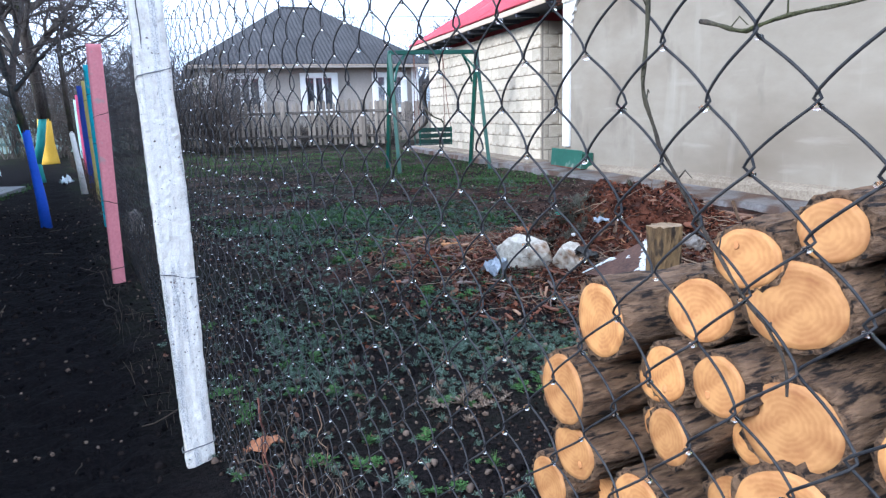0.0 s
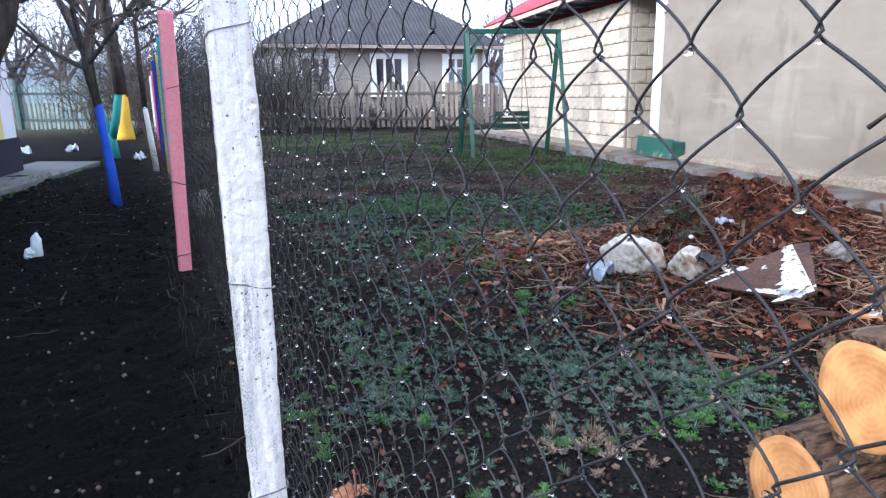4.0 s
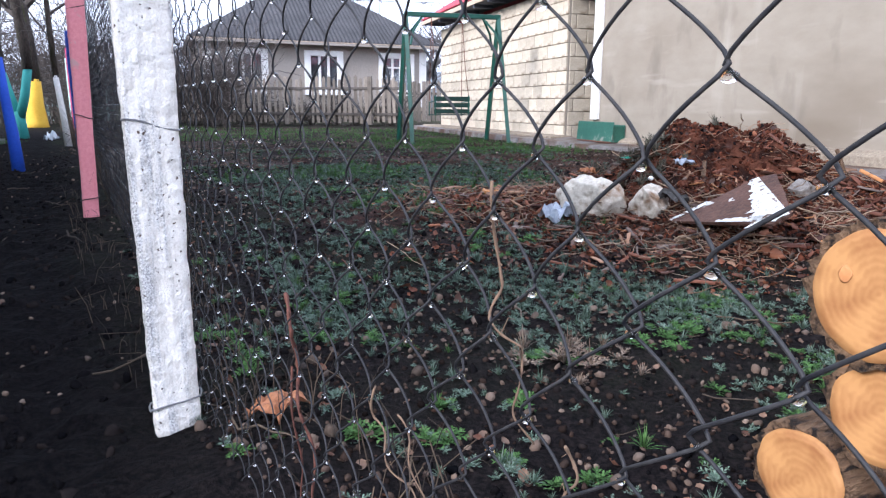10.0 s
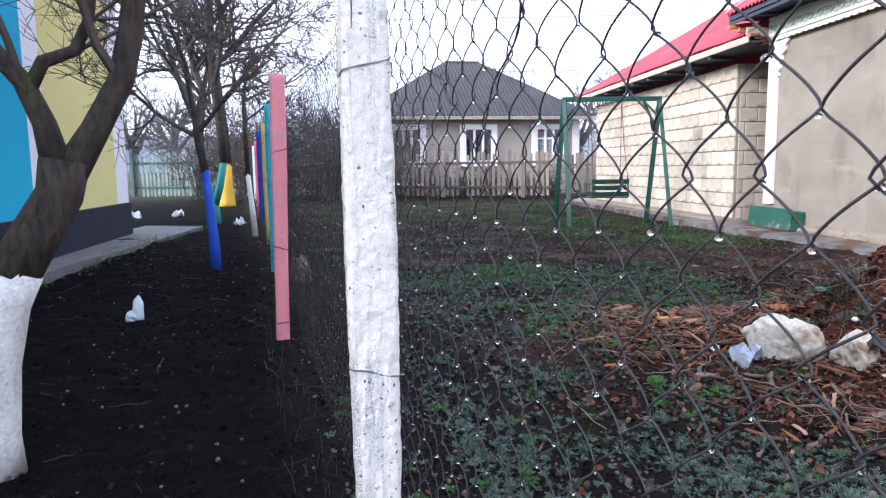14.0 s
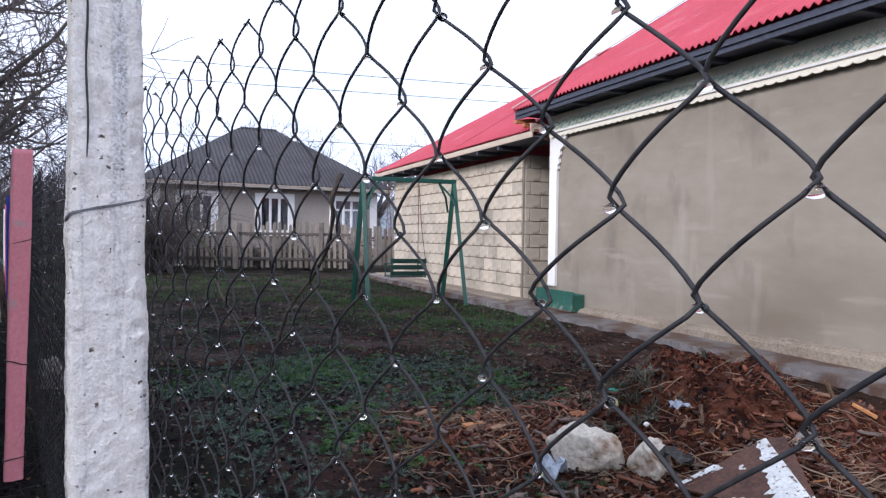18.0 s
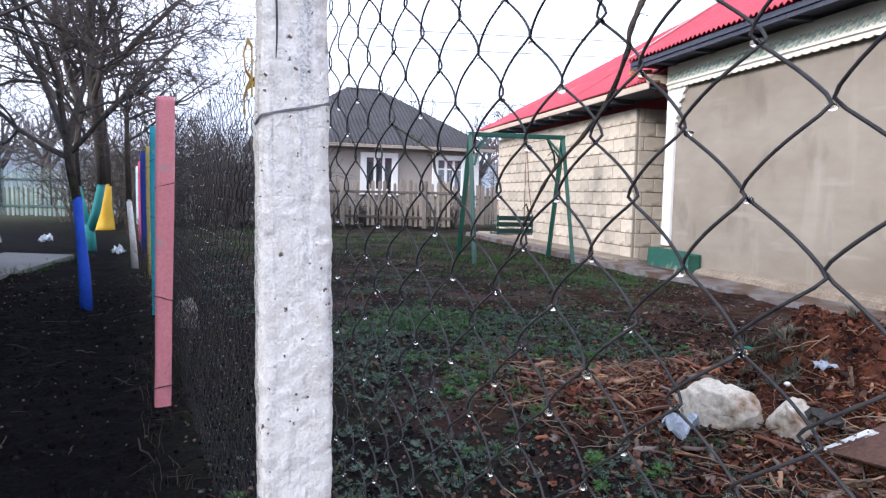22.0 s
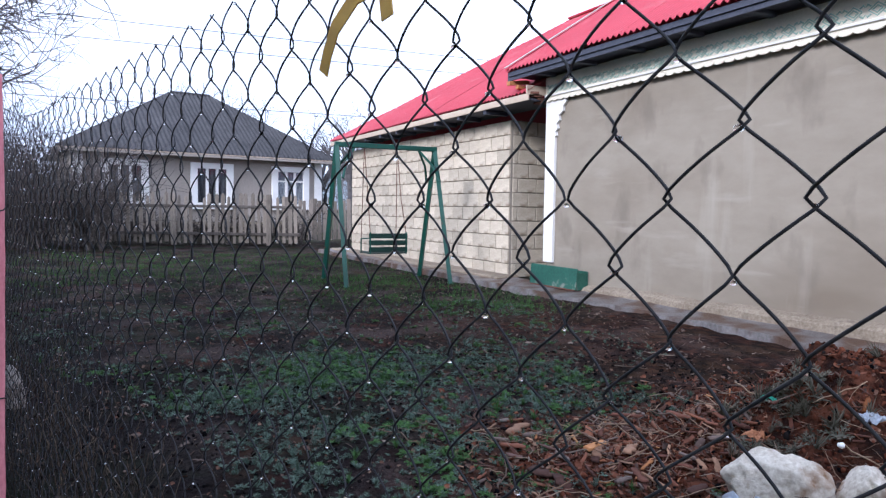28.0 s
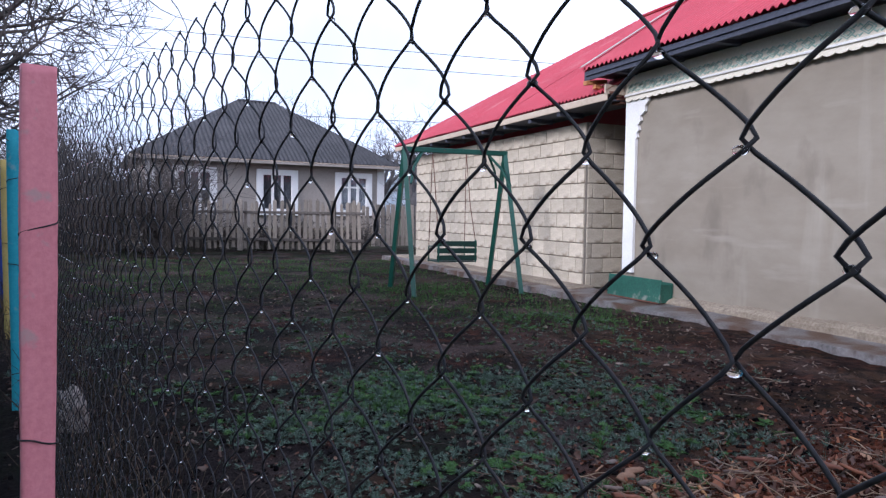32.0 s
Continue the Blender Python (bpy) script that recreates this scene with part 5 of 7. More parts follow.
def build_chunk():
    at = Vector((0.135, 2.505, 0.495))
    ob = thing("wood_chunk", at, "short upright chunk of split wood on the log pile", "firewood")
    vs, fs = [], []
    n, rows = 40, 14
    for i in range(rows):
        z = 0.135 * i / (rows - 1)
        for k in range(n):
            a = 2 * math.pi * k / n
            d = Vector((math.cos(a), math.sin(a), 0))
            r = 0.05 * (1 + 0.16 * noise.noise(d * 1.8) + 0.10 * noise.noise(d * 6 + Vector((0, 0, z * 9))) + 0.06 * noise.noise(d * 15 + Vector((0, 0, z * 40))))
            vs.append((r * d.x, r * d.y * 0.85, z + (0.008 * noise.noise(d * 3) if i == rows - 1 else 0)))
    for i in range(rows - 1):
        for k in range(n):
            a, c = i * n + k, i * n + (k + 1) % n
            fs.append((a, c, c + n, a + n))
    part("side", Build().add(vs, fs), M_OLDWOOD, ob, smooth=True)
    part("cut_top", Build().add([Vector(v) for v in vs[-n:]], [tuple(range(n))]), M_OLDTOP, ob, "dull weathered cut top")


build_chunk()


# ---- rocks, boards and scraps on the heap ----
def on_ground(x, y, up=0.0):
    return Vector((x, y, ground_top(x, y) + up))


def rock(x, y, size, seed, spin, up, label, material=None):
    """A broken lump: flat facets, worn edges, a few deep pits and a cleft."""
    p = on_ground(x, y, up)
    rnd = random.Random(seed)
    cuts = [(Vector((rnd.uniform(-1, 1), rnd.uniform(-1, 1), rnd.uniform(-0.5, 1))).normalized(), rnd.uniform(0.66, 0.88)) for _ in range(9)]
    cleft = Vector((rnd.uniform(-1, 1), rnd.uniform(-0.4, 0.4), rnd.uniform(-0.3, 0.3))).normalized()
    b = Build().lump((0, 0, 0), (1, 1, 1), seed, 0.24, level=5, freq=1.2)
    vs = []
    for v in b.v:
        q = Vector(v)
        for n, d in cuts:
            over = q.dot(n) - d
            if over > 0:
                q = q - n * (over * 0.85)
        pit = max(0.0, noise.noise(q * 3.1 + Vector((seed, 0, 0))) - 0.18)
        groove = math.exp(-((q.dot(cleft) - 0.15 + 0.12 * noise.noise(q * 2.2)) / 0.055) ** 2)
        q = q * (1 - 0.30 * pit - 0.12 * groove + 0.03 * noise.noise(q * 9) + 0.012 * noise.noise(q * 26))
        vs.append((q.x * size[0], q.y * size[1], q.z * size[2]))
    b.v = vs
    single("rock", b, material or M_STONE, label, "rock", "pale rocks", smooth=True, place=Matrix.Translation(p) @ zturn(spin))


rock(0.285, 4.79, (0.185, 0.14, 0.13), 2, -18, 0.05, "large white limestone lump with brown dirt in its hollows")
rock(0.50, 4.61, (0.10, 0.12, 0.105), 9, -40, 0.035, "white limestone lump with a dark hollow")
rock(1.26, 4.55, (0.085, 0.06, 0.06), 14, 10, 0.02, "grey weathered stone on the litter", M_GREYSTONE)


def crumple(name, x, y, size, seed, material, label, category, up=0.0):
    """A crumpled thin sheet."""
    n = 9
    vs, fs = [], []
    off = Vector((seed * 2.3, seed, 0))
    for i in range(n):
        for j in range(n):
            u, v = i / (n - 1) - 0.5, j / (n - 1) - 0.5
            q = Vector((u * 3, v * 3, 0)) + off
            vs.append((u * size[0] + size[0] * 0.18 * noise.noise(q), v * size[1] + size[1] * 0.18 * noise.noise(q + Vector((9, 0, 0))),
                       size[2] * (0.35 + 0.9 * noise.noise(q * 1.3) + 0.5 * (0.5 - abs(u) - abs(v)))))
    for i in range(n - 1):
        for j in range(n - 1):
            fs.append((i * n + j, i * n + n + j, i * n + n + j + 1, i * n + j + 1))
    b = Build().add(vs, fs).add([(p[0], p[1], p[2] - 0.003) for p in vs], [f[::-1] for f in fs])
    single(name, b, material, label, category, place=Matrix.Translation(on_ground(x, y, up)) @ zturn(seed * 40))


crumple("plastic_bag", 0.06, 4.74, (0.15, 0.13, 0.10), 1, M_BLUEGREY, "crumpled blue grey plastic bag on the soil", "bag", 0.01)
crumple("plastic_scrap", 0.78, 4.84, (0.10, 0.07, 0.04), 4, M_BLUEGREY, "torn blue grey plastic scrap on the heap", "scrap", 0.02)
crumple("plastic_scrap", 0.60, 5.20, (0.06, 0.035, 0.02), 7, M_TEAL_SCRAP, "small bright teal plastic scrap on the heap", "scrap", 0.03)
single("plastic_bag", Build().lump((0, 0, 0.08), (0.034, 0.03, 0.09), 6, 0.3, level=3, freq=1.8).lump((-0.035, 0.0, 0.03), (0.045, 0.04, 0.045), 9, 0.4, level=3, freq=2), M_PALE_BAG, "small pale plastic bag standing on black soil", "bag",
       place=Matrix.Translation(on_ground(-3.40, 5.42, -0.01)))
for k, (x, y) in enumerate(((-8.2, 13.5), (-7.55, 13.9), (-5.55, 12.1))):
    crumple("plastic_bag", x, y, (0.2, 0.14, 0.16), 9 + k, M_PALE_BAG, "small pale plastic bag far off on black soil", "bag", 0.0)
single("concrete_lump", Build().lump((0, 0, 0), (0.09, 0.07, 0.13), 17, 0.35, level=4, freq=1.7), M_GREYSTONE, "broken grey concrete lump by the netting foot", "rubble", smooth=True, place=Matrix.Translation(on_ground(-2.79, 6.80, 0.07)))
crumple("dark_rag", 0.57, 4.52, (0.15, 0.09, 0.07), 8, M_RAWCON, "crumpled dark wet rag against a white rock", "rag", 0.05)
crumple("dead_leaf", 0.285, 4.93, (0.09, 0.07, 0.035), 5, M_LEAF, "curled orange brown leaf on a white rock", "leaf", 0.17)
crumple("dead_leaf", -1.10, 2.78, (0.10, 0.085, 0.03), 6, M_LEAF, "curled orange brown leaf on the soil by the netting", "leaf", 0.03)
single("white_pebble", Build().lump((0, 0, 0), (0.014, 0.014, 0.012), 3, 0.3), M_TRIM, "small round white pebble on the heap", "pebble", smooth=True, place=Matrix.Translation(on_ground(0.59, 4.82, 0.06)))


def board(x, y, size, spin, tip, roll, material, label, up=0.02, name="board"):
    m = Matrix.Translation(on_ground(x, y, up)) @ zturn(spin) @ Matrix.Rotation(radians(tip), 4, "Y") @ Matrix.Rotation(radians(roll), 4, "X")
    b = Build().box((0, 0, 0), size, b=min(size) * 0.2)
    vs = []
    for p in b.v:
        vs.append((p[0], p[1] + 0.1 * size[1] * noise.noise(Vector((p[0] * 20, x * 9, 0))), p[2]))
    b.v = vs
    single(name, b, material, label, "wood", "scattered boards", place=m)


board(-0.14, 5.40, (0.16, 0.035, 0.018), 30, 4, 10, M_ORANGE_WOOD, "short fresh orange stick of wood on the litter")
board(0.85, 4.76, (0.12, 0.022, 0.014), 60, -38, 0, M_LOGBARK, "grey split stick poking up from the heap", 0.04)
board(0.50, 4.22, (0.17, 0.04, 0.02), -65, -22, 10, M_LOGBARK, "brown split stick beside the rocks", 0.03)
board(1.12, 4.06, (0.13, 0.05, 0.018), -20, 6, 12, M_ORANGE_WOOD, "fresh orange wood chip on the litter")
board(1.92, 4.9, (0.13, 0.03, 0.02), 130, -25, 10, M_ORANGE_WOOD, "pale orange splinter standing in the heap", 0.05)
board(1.80, 5.0, (0.16, 0.02, 0.02), 100, -60, 0, M_LOGBARK, "grey stick standing in the heap", 0.07)
board(1.42, 4.30, (0.42, 0.025, 0.015), 25, 2, 0, M_LOGBARK, "long thin grey stick on the litter")


def build_sheet():
    """The torn board with flaking white paint, tilted on the heap."""
    corners = [Vector((0.52, 4.44, 0.0)), Vector((0.70, 3.90, 0.075)), Vector((0.80, 3.90, 0.085)), Vector((0.97, 4.32, 0.235)), Vector((0.90, 4.38, 0.235))]
    c0 = Vector((0.76, 4.2, 0.06))
    n = (corners[1] - corners[0]).cross(corners[3] - corners[0]).normalized()
    corners = [p - n * (p - corners[0]).dot(n) for p in corners]
    pts = []
    for i, p in enumerate(corners):
        q = corners[(i + 1) % len(corners)]
        for k in range(6):
            t = k / 6
            pts.append(p.lerp(q, t) + Vector((0.014 * noise.noise(Vector((i * 3 + t * 5, 0, 0))), 0.014 * noise.noise(Vector((0, i * 3 + t * 5, 0))), 0)) - c0)
    k = len(pts)
    b = Build().add([p for p in pts] + [p - n * 0.012 for p in pts], [tuple(range(k)), tuple(range(2 * k - 1, k - 1, -1))] + [(i, i + k, (i + 1) % k + k, (i + 1) % k) for i in range(k)])
    ob = thing("torn_board", c0, "torn brown board with flaking white paint on the heap", "board")
    part("panel", b, M_PEEL, ob)

    def flake(a, bb, w0, w1):
        q = []
        d = (bb - a)
        inward = n.cross(d).normalized()
        if inward.dot((c0 + Vector((0, 0, 0.03))) - a) < 0:
            inward = -inward
        m = 26
        up = n * 0.003 if n.z > 0 else -n * 0.003
        for i in range(m + 1):
            q.append(a + d * (i / m) + up - c0)
        for i in range(m, -1, -1):
            w = (w0 + (w1 - w0) * i / m) * (1 + 0.45 * noise.noise(Vector((i * 0.7, w0 * 50, 0)))) + 0.010 * noise.noise(Vector((i * 1.9, w1 * 50, 3)))
            q.append(a + d * (i / m) + inward * max(w, 0.008) + up - c0)
        return Build().add(q, [tuple(range(len(q)))])

    part("paint_flake", flake(corners[4].lerp(corners[3], 0.1), corners[1].lerp(corners[2], 0.9), 0.04, 0.15), M_FLAKE, ob, "flaking white paint")
    part("paint_flake", flake(corners[1].lerp(corners[0], 0.5), corners[1].lerp(corners[2], 0.2), 0.015, 0.06), M_FLAKE, ob, "flaking white paint")
    part("paint_flake", flake(corners[0].lerp(corners[4], 0.02), corners[0].lerp(corners[4], 0.45), 0.02, 0.035), M_FLAKE, ob, "flaking white paint")


build_sheet()


# ---- old iron bed end leaning on the wall ----
def build_iron():
    ob = thing("iron_bed_end", (3.25, 5.24, 0.0), "old green iron bed end with scrollwork leaning on the wall", "bed end", turn=along(WALL_DIR))
    lean = Matrix.Rotation(radians(-8), 4, "X")

    def bent(*pts):
        return [lean @ Vector((x, 0, z)) for x, z in pts]

    part("frame", Build().tube(bent((0.0, 0.68), (0.0, 0.2), (0.03, 0.1), (0.12, 0.05), (0.25, 0.03), (0.95, 0.03), (1.07, 0.07), (1.1, 0.2), (1.1, 0.68)), 0.02, 10), M_IRON_GREEN, ob, "mossy green bent tube", smooth=True)
    for z, r, m in ((0.30, 0.012, M_IRON_GREEN), (0.34, 0.008, M_RUST), (0.62, 0.016, M_RUST), (0.55, 0.009, M_IRON_GREEN)):
        part("cross_bar", Build().tube(bent((0, z), (0.55, z - 0.01), (1.1, z)), r, 8), m, ob, smooth=True)
    for k in range(4):
        x = 0.14 + 0.27 * k
        loop = [(x + 0.09 * math.cos(a) * (1 - a / 12), 0.16 + 0.09 * math.sin(a) * (1 - a / 12)) for a in np.linspace(0, 8, 22)]
        part("scroll", Build().tube(bent(*loop), 0.007, 6), M_IRON_GREEN, ob, smooth=True)
        part("ray", Build().tube(bent((x - 0.1, 0.32), (x + 0.02, 0.55)), 0.005, 5), M_IRON_GREEN, ob)
        part("ray", Build().tube(bent((x + 0.1, 0.32), (x - 0.0, 0.55)), 0.005, 5), M_IRON_GREEN, ob)
    for x, top in ((0.0, 1.08), (0.11, 1.03)):
        part("flat_bar", Build().box(lean @ Vector((x + 0.03, 0.01, (top + 0.58) / 2)), (0.045, 0.012, top - 0.55), lean @ Matrix.Rotation(radians(3), 4, "Y"), 0.002), M_RUST, ob, "rusty flat iron bar")


build_iron()


# ---- far fences ----
def build_fence(a, e, height, step, width, material, rail, post, label, group, z=0.0, pointed=True, rails=(0.3, 1.05), lean=1.5, posts=True, front=False):
    a, e = Vector((*a, 0)), Vector((*e, 0))
    d = (e - a).normalized()
    length = (e - a).length
    ob = thing("picket_fence", (a.x, a.y, z), label, "fence", turn=along(d))
    variants = []
    for k in range(5):
        w, h = width * (0.85 + 0.08 * k), height * (0.96 + 0.02 * k)
        out = [(-w / 2, 0.05), (w / 2, 0.05), (w / 2, h - (w * 0.6 if pointed else 0)), (0.0, h), (-w / 2, h - (w * 0.6 if pointed else 0))]
        variants.append(Build().prism(out, 0.022, Matrix.Identity(4)).mesh("picket", material))
    rnd = random.Random(group)
    for k in range(int(length / step)):
        if rnd.random() < 0.02:
            continue
        p = part("picket", variants[rnd.randrange(5)], None, ob)
        p.matrix_local = pose(step * (k + 0.5) + rnd.uniform(-0.01, 0.01), -0.035, rnd.uniform(-0.03, 0.02), 0, rnd.uniform(-lean, lean), 0)
    for h in rails:
        part("rail", Build().box((length / 2, -0.06 if front else 0.0, h), (length, 0.045, 0.075), b=0.006), rail, ob, "dark rail")
    if posts:
        for k in range(int(length / 2.6) + 1):
            part("post", Build().box((0.4 + 2.6 * k, -0.14 if front else 0.07, height * 0.5), (0.13, 0.1, height * 1.02), b=0.01), post, ob, "square fence post")
    return ob


build_fence((-8.6, 24.2), (0.1, 21.7), 1.38, 0.17, 0.088, M_PICKET, M_PICKET_DARK, M_PICKET, "weathered grey brown wooden picket fence", 1, front=True)
build_fence((-17.5, 24.6), (-8.6, 23.6), 1.6, 0.155, 0.09, M_PICKET_GREEN, M_GREEN_RAIL, M_GREEN_RAIL, "faded pale green wooden picket fence", 2, rails=(0.35, 1.2), front=True)
build_fence((-0.3, 23.6), (3.2, 24.4), 1.3, 0.16, 0.12, M_PICKET, M_PICKET_DARK, M_PICKET_DARK, "brown plank fence farther back", 3, pointed=False, rails=(0.35, 0.95))


# ---- far grey house ----
def build_far_house():
    f = Vector((0.961, 0.276, 0)).normalized()
    ob = thing("grey_house", (-3.13, 27.92, 0), "grey rendered house with hipped slate roof and white window surrounds", "house", turn=along(f))
    lo, hi, depth, top = -3.6, 4.88, 8.6, 2.93
    part("wall", Build().box(((lo + hi) / 2, 0.15, top / 2), (hi - lo, 0.3, top)), M_RENDER, ob, "grey rendered front wall")
    part("side_wall", Build().box((hi - 0.15, depth / 2 + 0.15, top / 2), (0.3, depth - 0.3, top)), M_RENDER, ob)
    part("side_wall", Build().box((lo + 0.15, depth / 2 + 0.15, top / 2), (0.3, depth - 0.3, top)), M_RENDER, ob)
    for x in (hi - 0.13, lo + 0.13):
        part("corner_quoin", Build().box((x, -0.012, top / 2), (0.3, 0.03, top), b=0.005), M_TRIM, ob, "white corner quoin")
    part("plinth", Build().box(((lo + hi) / 2, -0.03, 0.25), (hi - lo, 0.08, 0.5), b=0.01), M_PLINTH, ob)
    # hipped roof with slate waves on the front
    o, rz, r0, r1, ry = 0.5, 5.62, 0.2, 1.75, 4.3
    ez = top - 0.05
    roof = part("roof", Build().add([(lo - o, depth + o, ez), (hi + o, depth + o, ez), (r1, ry, rz), (r0, ry, rz)], [(0, 1, 2, 3)]), M_SLATE, ob, "dark grey slate roof")

    def face(e0, e1, t0, t1, count, name):
        vs, fs = [], []
        cols, rows = count * 4, 6
        e0, e1, t0, t1 = map(Vector, (e0, e1, t0, t1))
        nrm = (e1 - e0).cross(t0 - e0).normalized()
        for i in range(cols + 1):
            u = i / cols
            for j in range(rows + 1):
                v = j / rows
                x = e0.lerp(e1, u)
                span, tspan = (e1 - e0).length, (e1 - e0)
                lo_t, hi_t = (t0 - e0).dot(tspan) / span ** 2, (t1 - e0).dot(tspan) / span ** 2
                top_v = min(1.0, u / lo_t if lo_t > 0 else 1.0, (1 - u) / (1 - hi_t) if hi_t < 1 else 1.0)
                rise = (t0 - e0) - tspan * lo_t
                vs.append(x + rise * (v * top_v) + nrm * (0.03 * math.sin(2 * math.pi * u * count) + 0.02 * (j % 2)))
        for i in range(cols):
            for j in range(rows):
                fs.append((i * (rows + 1) + j, (i + 1) * (rows + 1) + j, (i + 1) * (rows + 1) + j + 1, i * (rows + 1) + j + 1))
        part(name, Build().add(vs, fs), M_SLATE, roof, smooth=True)

    face((lo - o, -o, ez), (hi + o, -o, ez), (r0, ry, rz), (r1, ry, rz), 60, "front_slope")
    face((hi + o, -o, ez), (hi + o, depth + o, ez), (r1, ry, rz), (r1, ry, rz), 45, "side_slope")
    face((lo - o, depth + o, ez), (lo - o, -o, ez), (r0, ry, rz), (r0, ry, rz), 45, "side_slope")
    part("ridge_cap", Build().tube([(r0, ry, rz - 0.01), (r1, ry, rz - 0.01)], 0.07, 8), M_SLATE, roof)
    part("eave_board", Build().box(((lo + hi) / 2, -o + 0.02, ez - 0.09), (hi - lo + 2 * o, 0.04, 0.10), b=0.01), M_RENDER, ob)
    part("soffit", Build().box(((lo + hi) / 2, -0.26, ez - 0.03), (hi - lo + 1.0, 0.5, 0.03)), M_FASCIA, ob)
    for x0, x1, z0, z1, blue in ((0.0, 1.45, 1.0, 2.58, False), (2.91, 4.34, 1.0, 2.58, True), (-2.8, -1.38, 1.0, 2.58, False)):
        win = part("window", Build().box(((x0 + x1) / 2, 0.02, (z0 + z1) / 2), (x1 - x0 - 0.3, 0.06, z1 - z0 - 0.3)), M_CURTAIN if blue else M_DARKROOM, ob, "white framed window")
        for x in (x0 + 0.1, x1 - 0.1):
            part("surround", Build().box((x, -0.05, (z0 + z1) / 2), (0.24, 0.1, z1 - z0), b=0.01), M_TRIM, win)
        for z in (z0 + 0.08, z1 - 0.1):
            part("surround", Build().box(((x0 + x1) / 2, -0.052, z), (x1 - x0, 0.1, 0.2), b=0.01), M_TRIM, win)
        w = x1 - x0 - 0.42
        for k in range(1, 3):
            part("mullion", Build().box((x0 + 0.21 + w * k / 3, -0.04, (z0 + z1) / 2), (0.09, 0.05, z1 - z0 - 0.38)), M_TRIM, win)
        part("transom", Build().box(((x0 + x1) / 2, -0.036, z1 - 0.55), (w, 0.04, 0.06)), M_TRIM, win) if blue else None
        pane = part("pane", Build().box(((x0 + x1) / 2, -0.022, (z0 + z1) / 2), (w, 0.006, z1 - z0 - 0.38)), M_GLASS, win)
        pane.visible_shadow = False
        part("sill", Build().box(((x0 + x1) / 2, -0.1, z0 - 0.03), (x1 - x0 + 0.1, 0.16, 0.05), b=0.01), M_TRIM, win)


build_far_house()


# ---- painted house by the path ----
def build_painted_house():
    ob = thing("painted_house", (-6.25, 10.1, 0), "house with yellow, white and cyan painted wall bands", "house", turn=along((0.26, -0.966)))
    # local x runs along the wall towards the camera, local -y into the house
    bands = ((0.0, 0.46, "white"), (0.46, 2.52, "yellow"), (2.52, 2.88, "white"), (2.88, 6.2, "cyan"), (6.2, 6.6, "white"), (6.6, 9.5, "yellow"))
    for a, e, c in bands:
        part("wall_band", Build().box(((a + e) / 2, -0.15, 1.97), (e - a, 0.3, 2.94)), WALL_PAINTS[c], ob, f"{c} painted wall band")
    part("plinth", Build().box((4.75, -0.13, 0.22), (9.5, 0.32, 0.56), b=0.006), WALL_PAINTS["navy"], ob, "navy painted plinth")
    part("end_wall", Build().box((0.15, -3.0, 1.7), (0.3, 5.4, 3.4)), WALL_PAINTS["white"], ob)
    part("roof", Build().add([(-0.5, 0.5, 3.44), (10, 0.5, 3.44), (10, -6.5, 3.44), (-0.5, -6.5, 3.44), (3, -3, 5.2), (7, -3, 5.2)], [(0, 1, 5, 4), (1, 2, 5), (2, 3, 4, 5), (3, 0, 4), (3, 2, 1, 0)]), M_SLATE, ob)
    slab = Build()
    outline = [(-6.75, 11.35), (-5.75, 11.2), (-5.4, 9.3), (-5.12, 7.4), (-4.7, 5.6), (-4.1, 3.2), (-5.0, 2.9)]
    k = len(outline)
    slab.add([(x, y, 0.075) for x, y in outline] + [(x, y, -0.12) for x, y in outline], [tuple(range(k))[::-1], tuple(range(k, 2 * k))] + [(i, (i + 1) % k, (i + 1) % k + k, i + k) for i in range(k)])
    single("house_apron", slab, M_SLAB, "grey concrete apron along the painted house", "pavement", kind="structure")


build_painted_house()


# ---- trees ----
def limb_points(start, way, length, bends, rnd, droop=0.0, wander=0.22):
    pts, p, d = [Vector(start)], Vector(start), Vector(way).normalized()
    for _ in range(bends):
        d = (d + Vector((rnd.uniform(-wander, wander), rnd.uniform(-wander, wander), rnd.uniform(-wander, wander) + 0.05 - droop))).normalized()
        p = p + d * (length / bends)
        pts.append(p.copy())
    return pts, d


def grow(b, start, way, length, radius, level, rnd, spread=0.9, kids=(3, 5), thin=0.004, droop=0.0):
    """Adds a bare limb and the smaller ones that leave it."""
    bends = 5 if level > 1 else 4 if level == 1 else 3
    pts, d = limb_points(start, way, length, bends, rnd, droop)
    n = len(pts)
    b.tube(pts, [max(thin * 0.5, radius * (1 - 0.62 * i / (n - 1))) for i in range(n)], 7 if radius > 0.03 else 5 if radius > 0.012 else 3, cap=level == 0)
    if level <= 0:
        return
    for _ in range(rnd.randint(*kids)):
        i = rnd.randint(1, n - 1)
        axis = (pts[i] - pts[i - 1]).normalized()
        side = axis.cross(Vector((rnd.uniform(-1, 1), rnd.uniform(-1, 1), rnd.uniform(-1, 1)))).normalized()
        new_way = axis * rnd.uniform(0.35, 0.9) + side * spread
        grow(b, pts[i], new_way, length * rnd.uniform(0.45, 0.72), max(thin, radius * (1 - 0.55 * i / (n - 1)) * 0.6), level - 1, rnd, spread, kids, thin, droop)


def painted_trunk(tree, pts, radii, material, label, sides=14):
    b = Build()
    b.tube(pts, radii, sides)
    vs = []
    for p in b.v:
        q = Vector(p)
        vs.append(q + Vector((noise.noise(q * 9), noise.noise(q * 9 + Vector((5, 0, 0))), 0)) * 0.008)
    b.v = vs
    return part("trunk", b, material, tree, label, smooth=True)


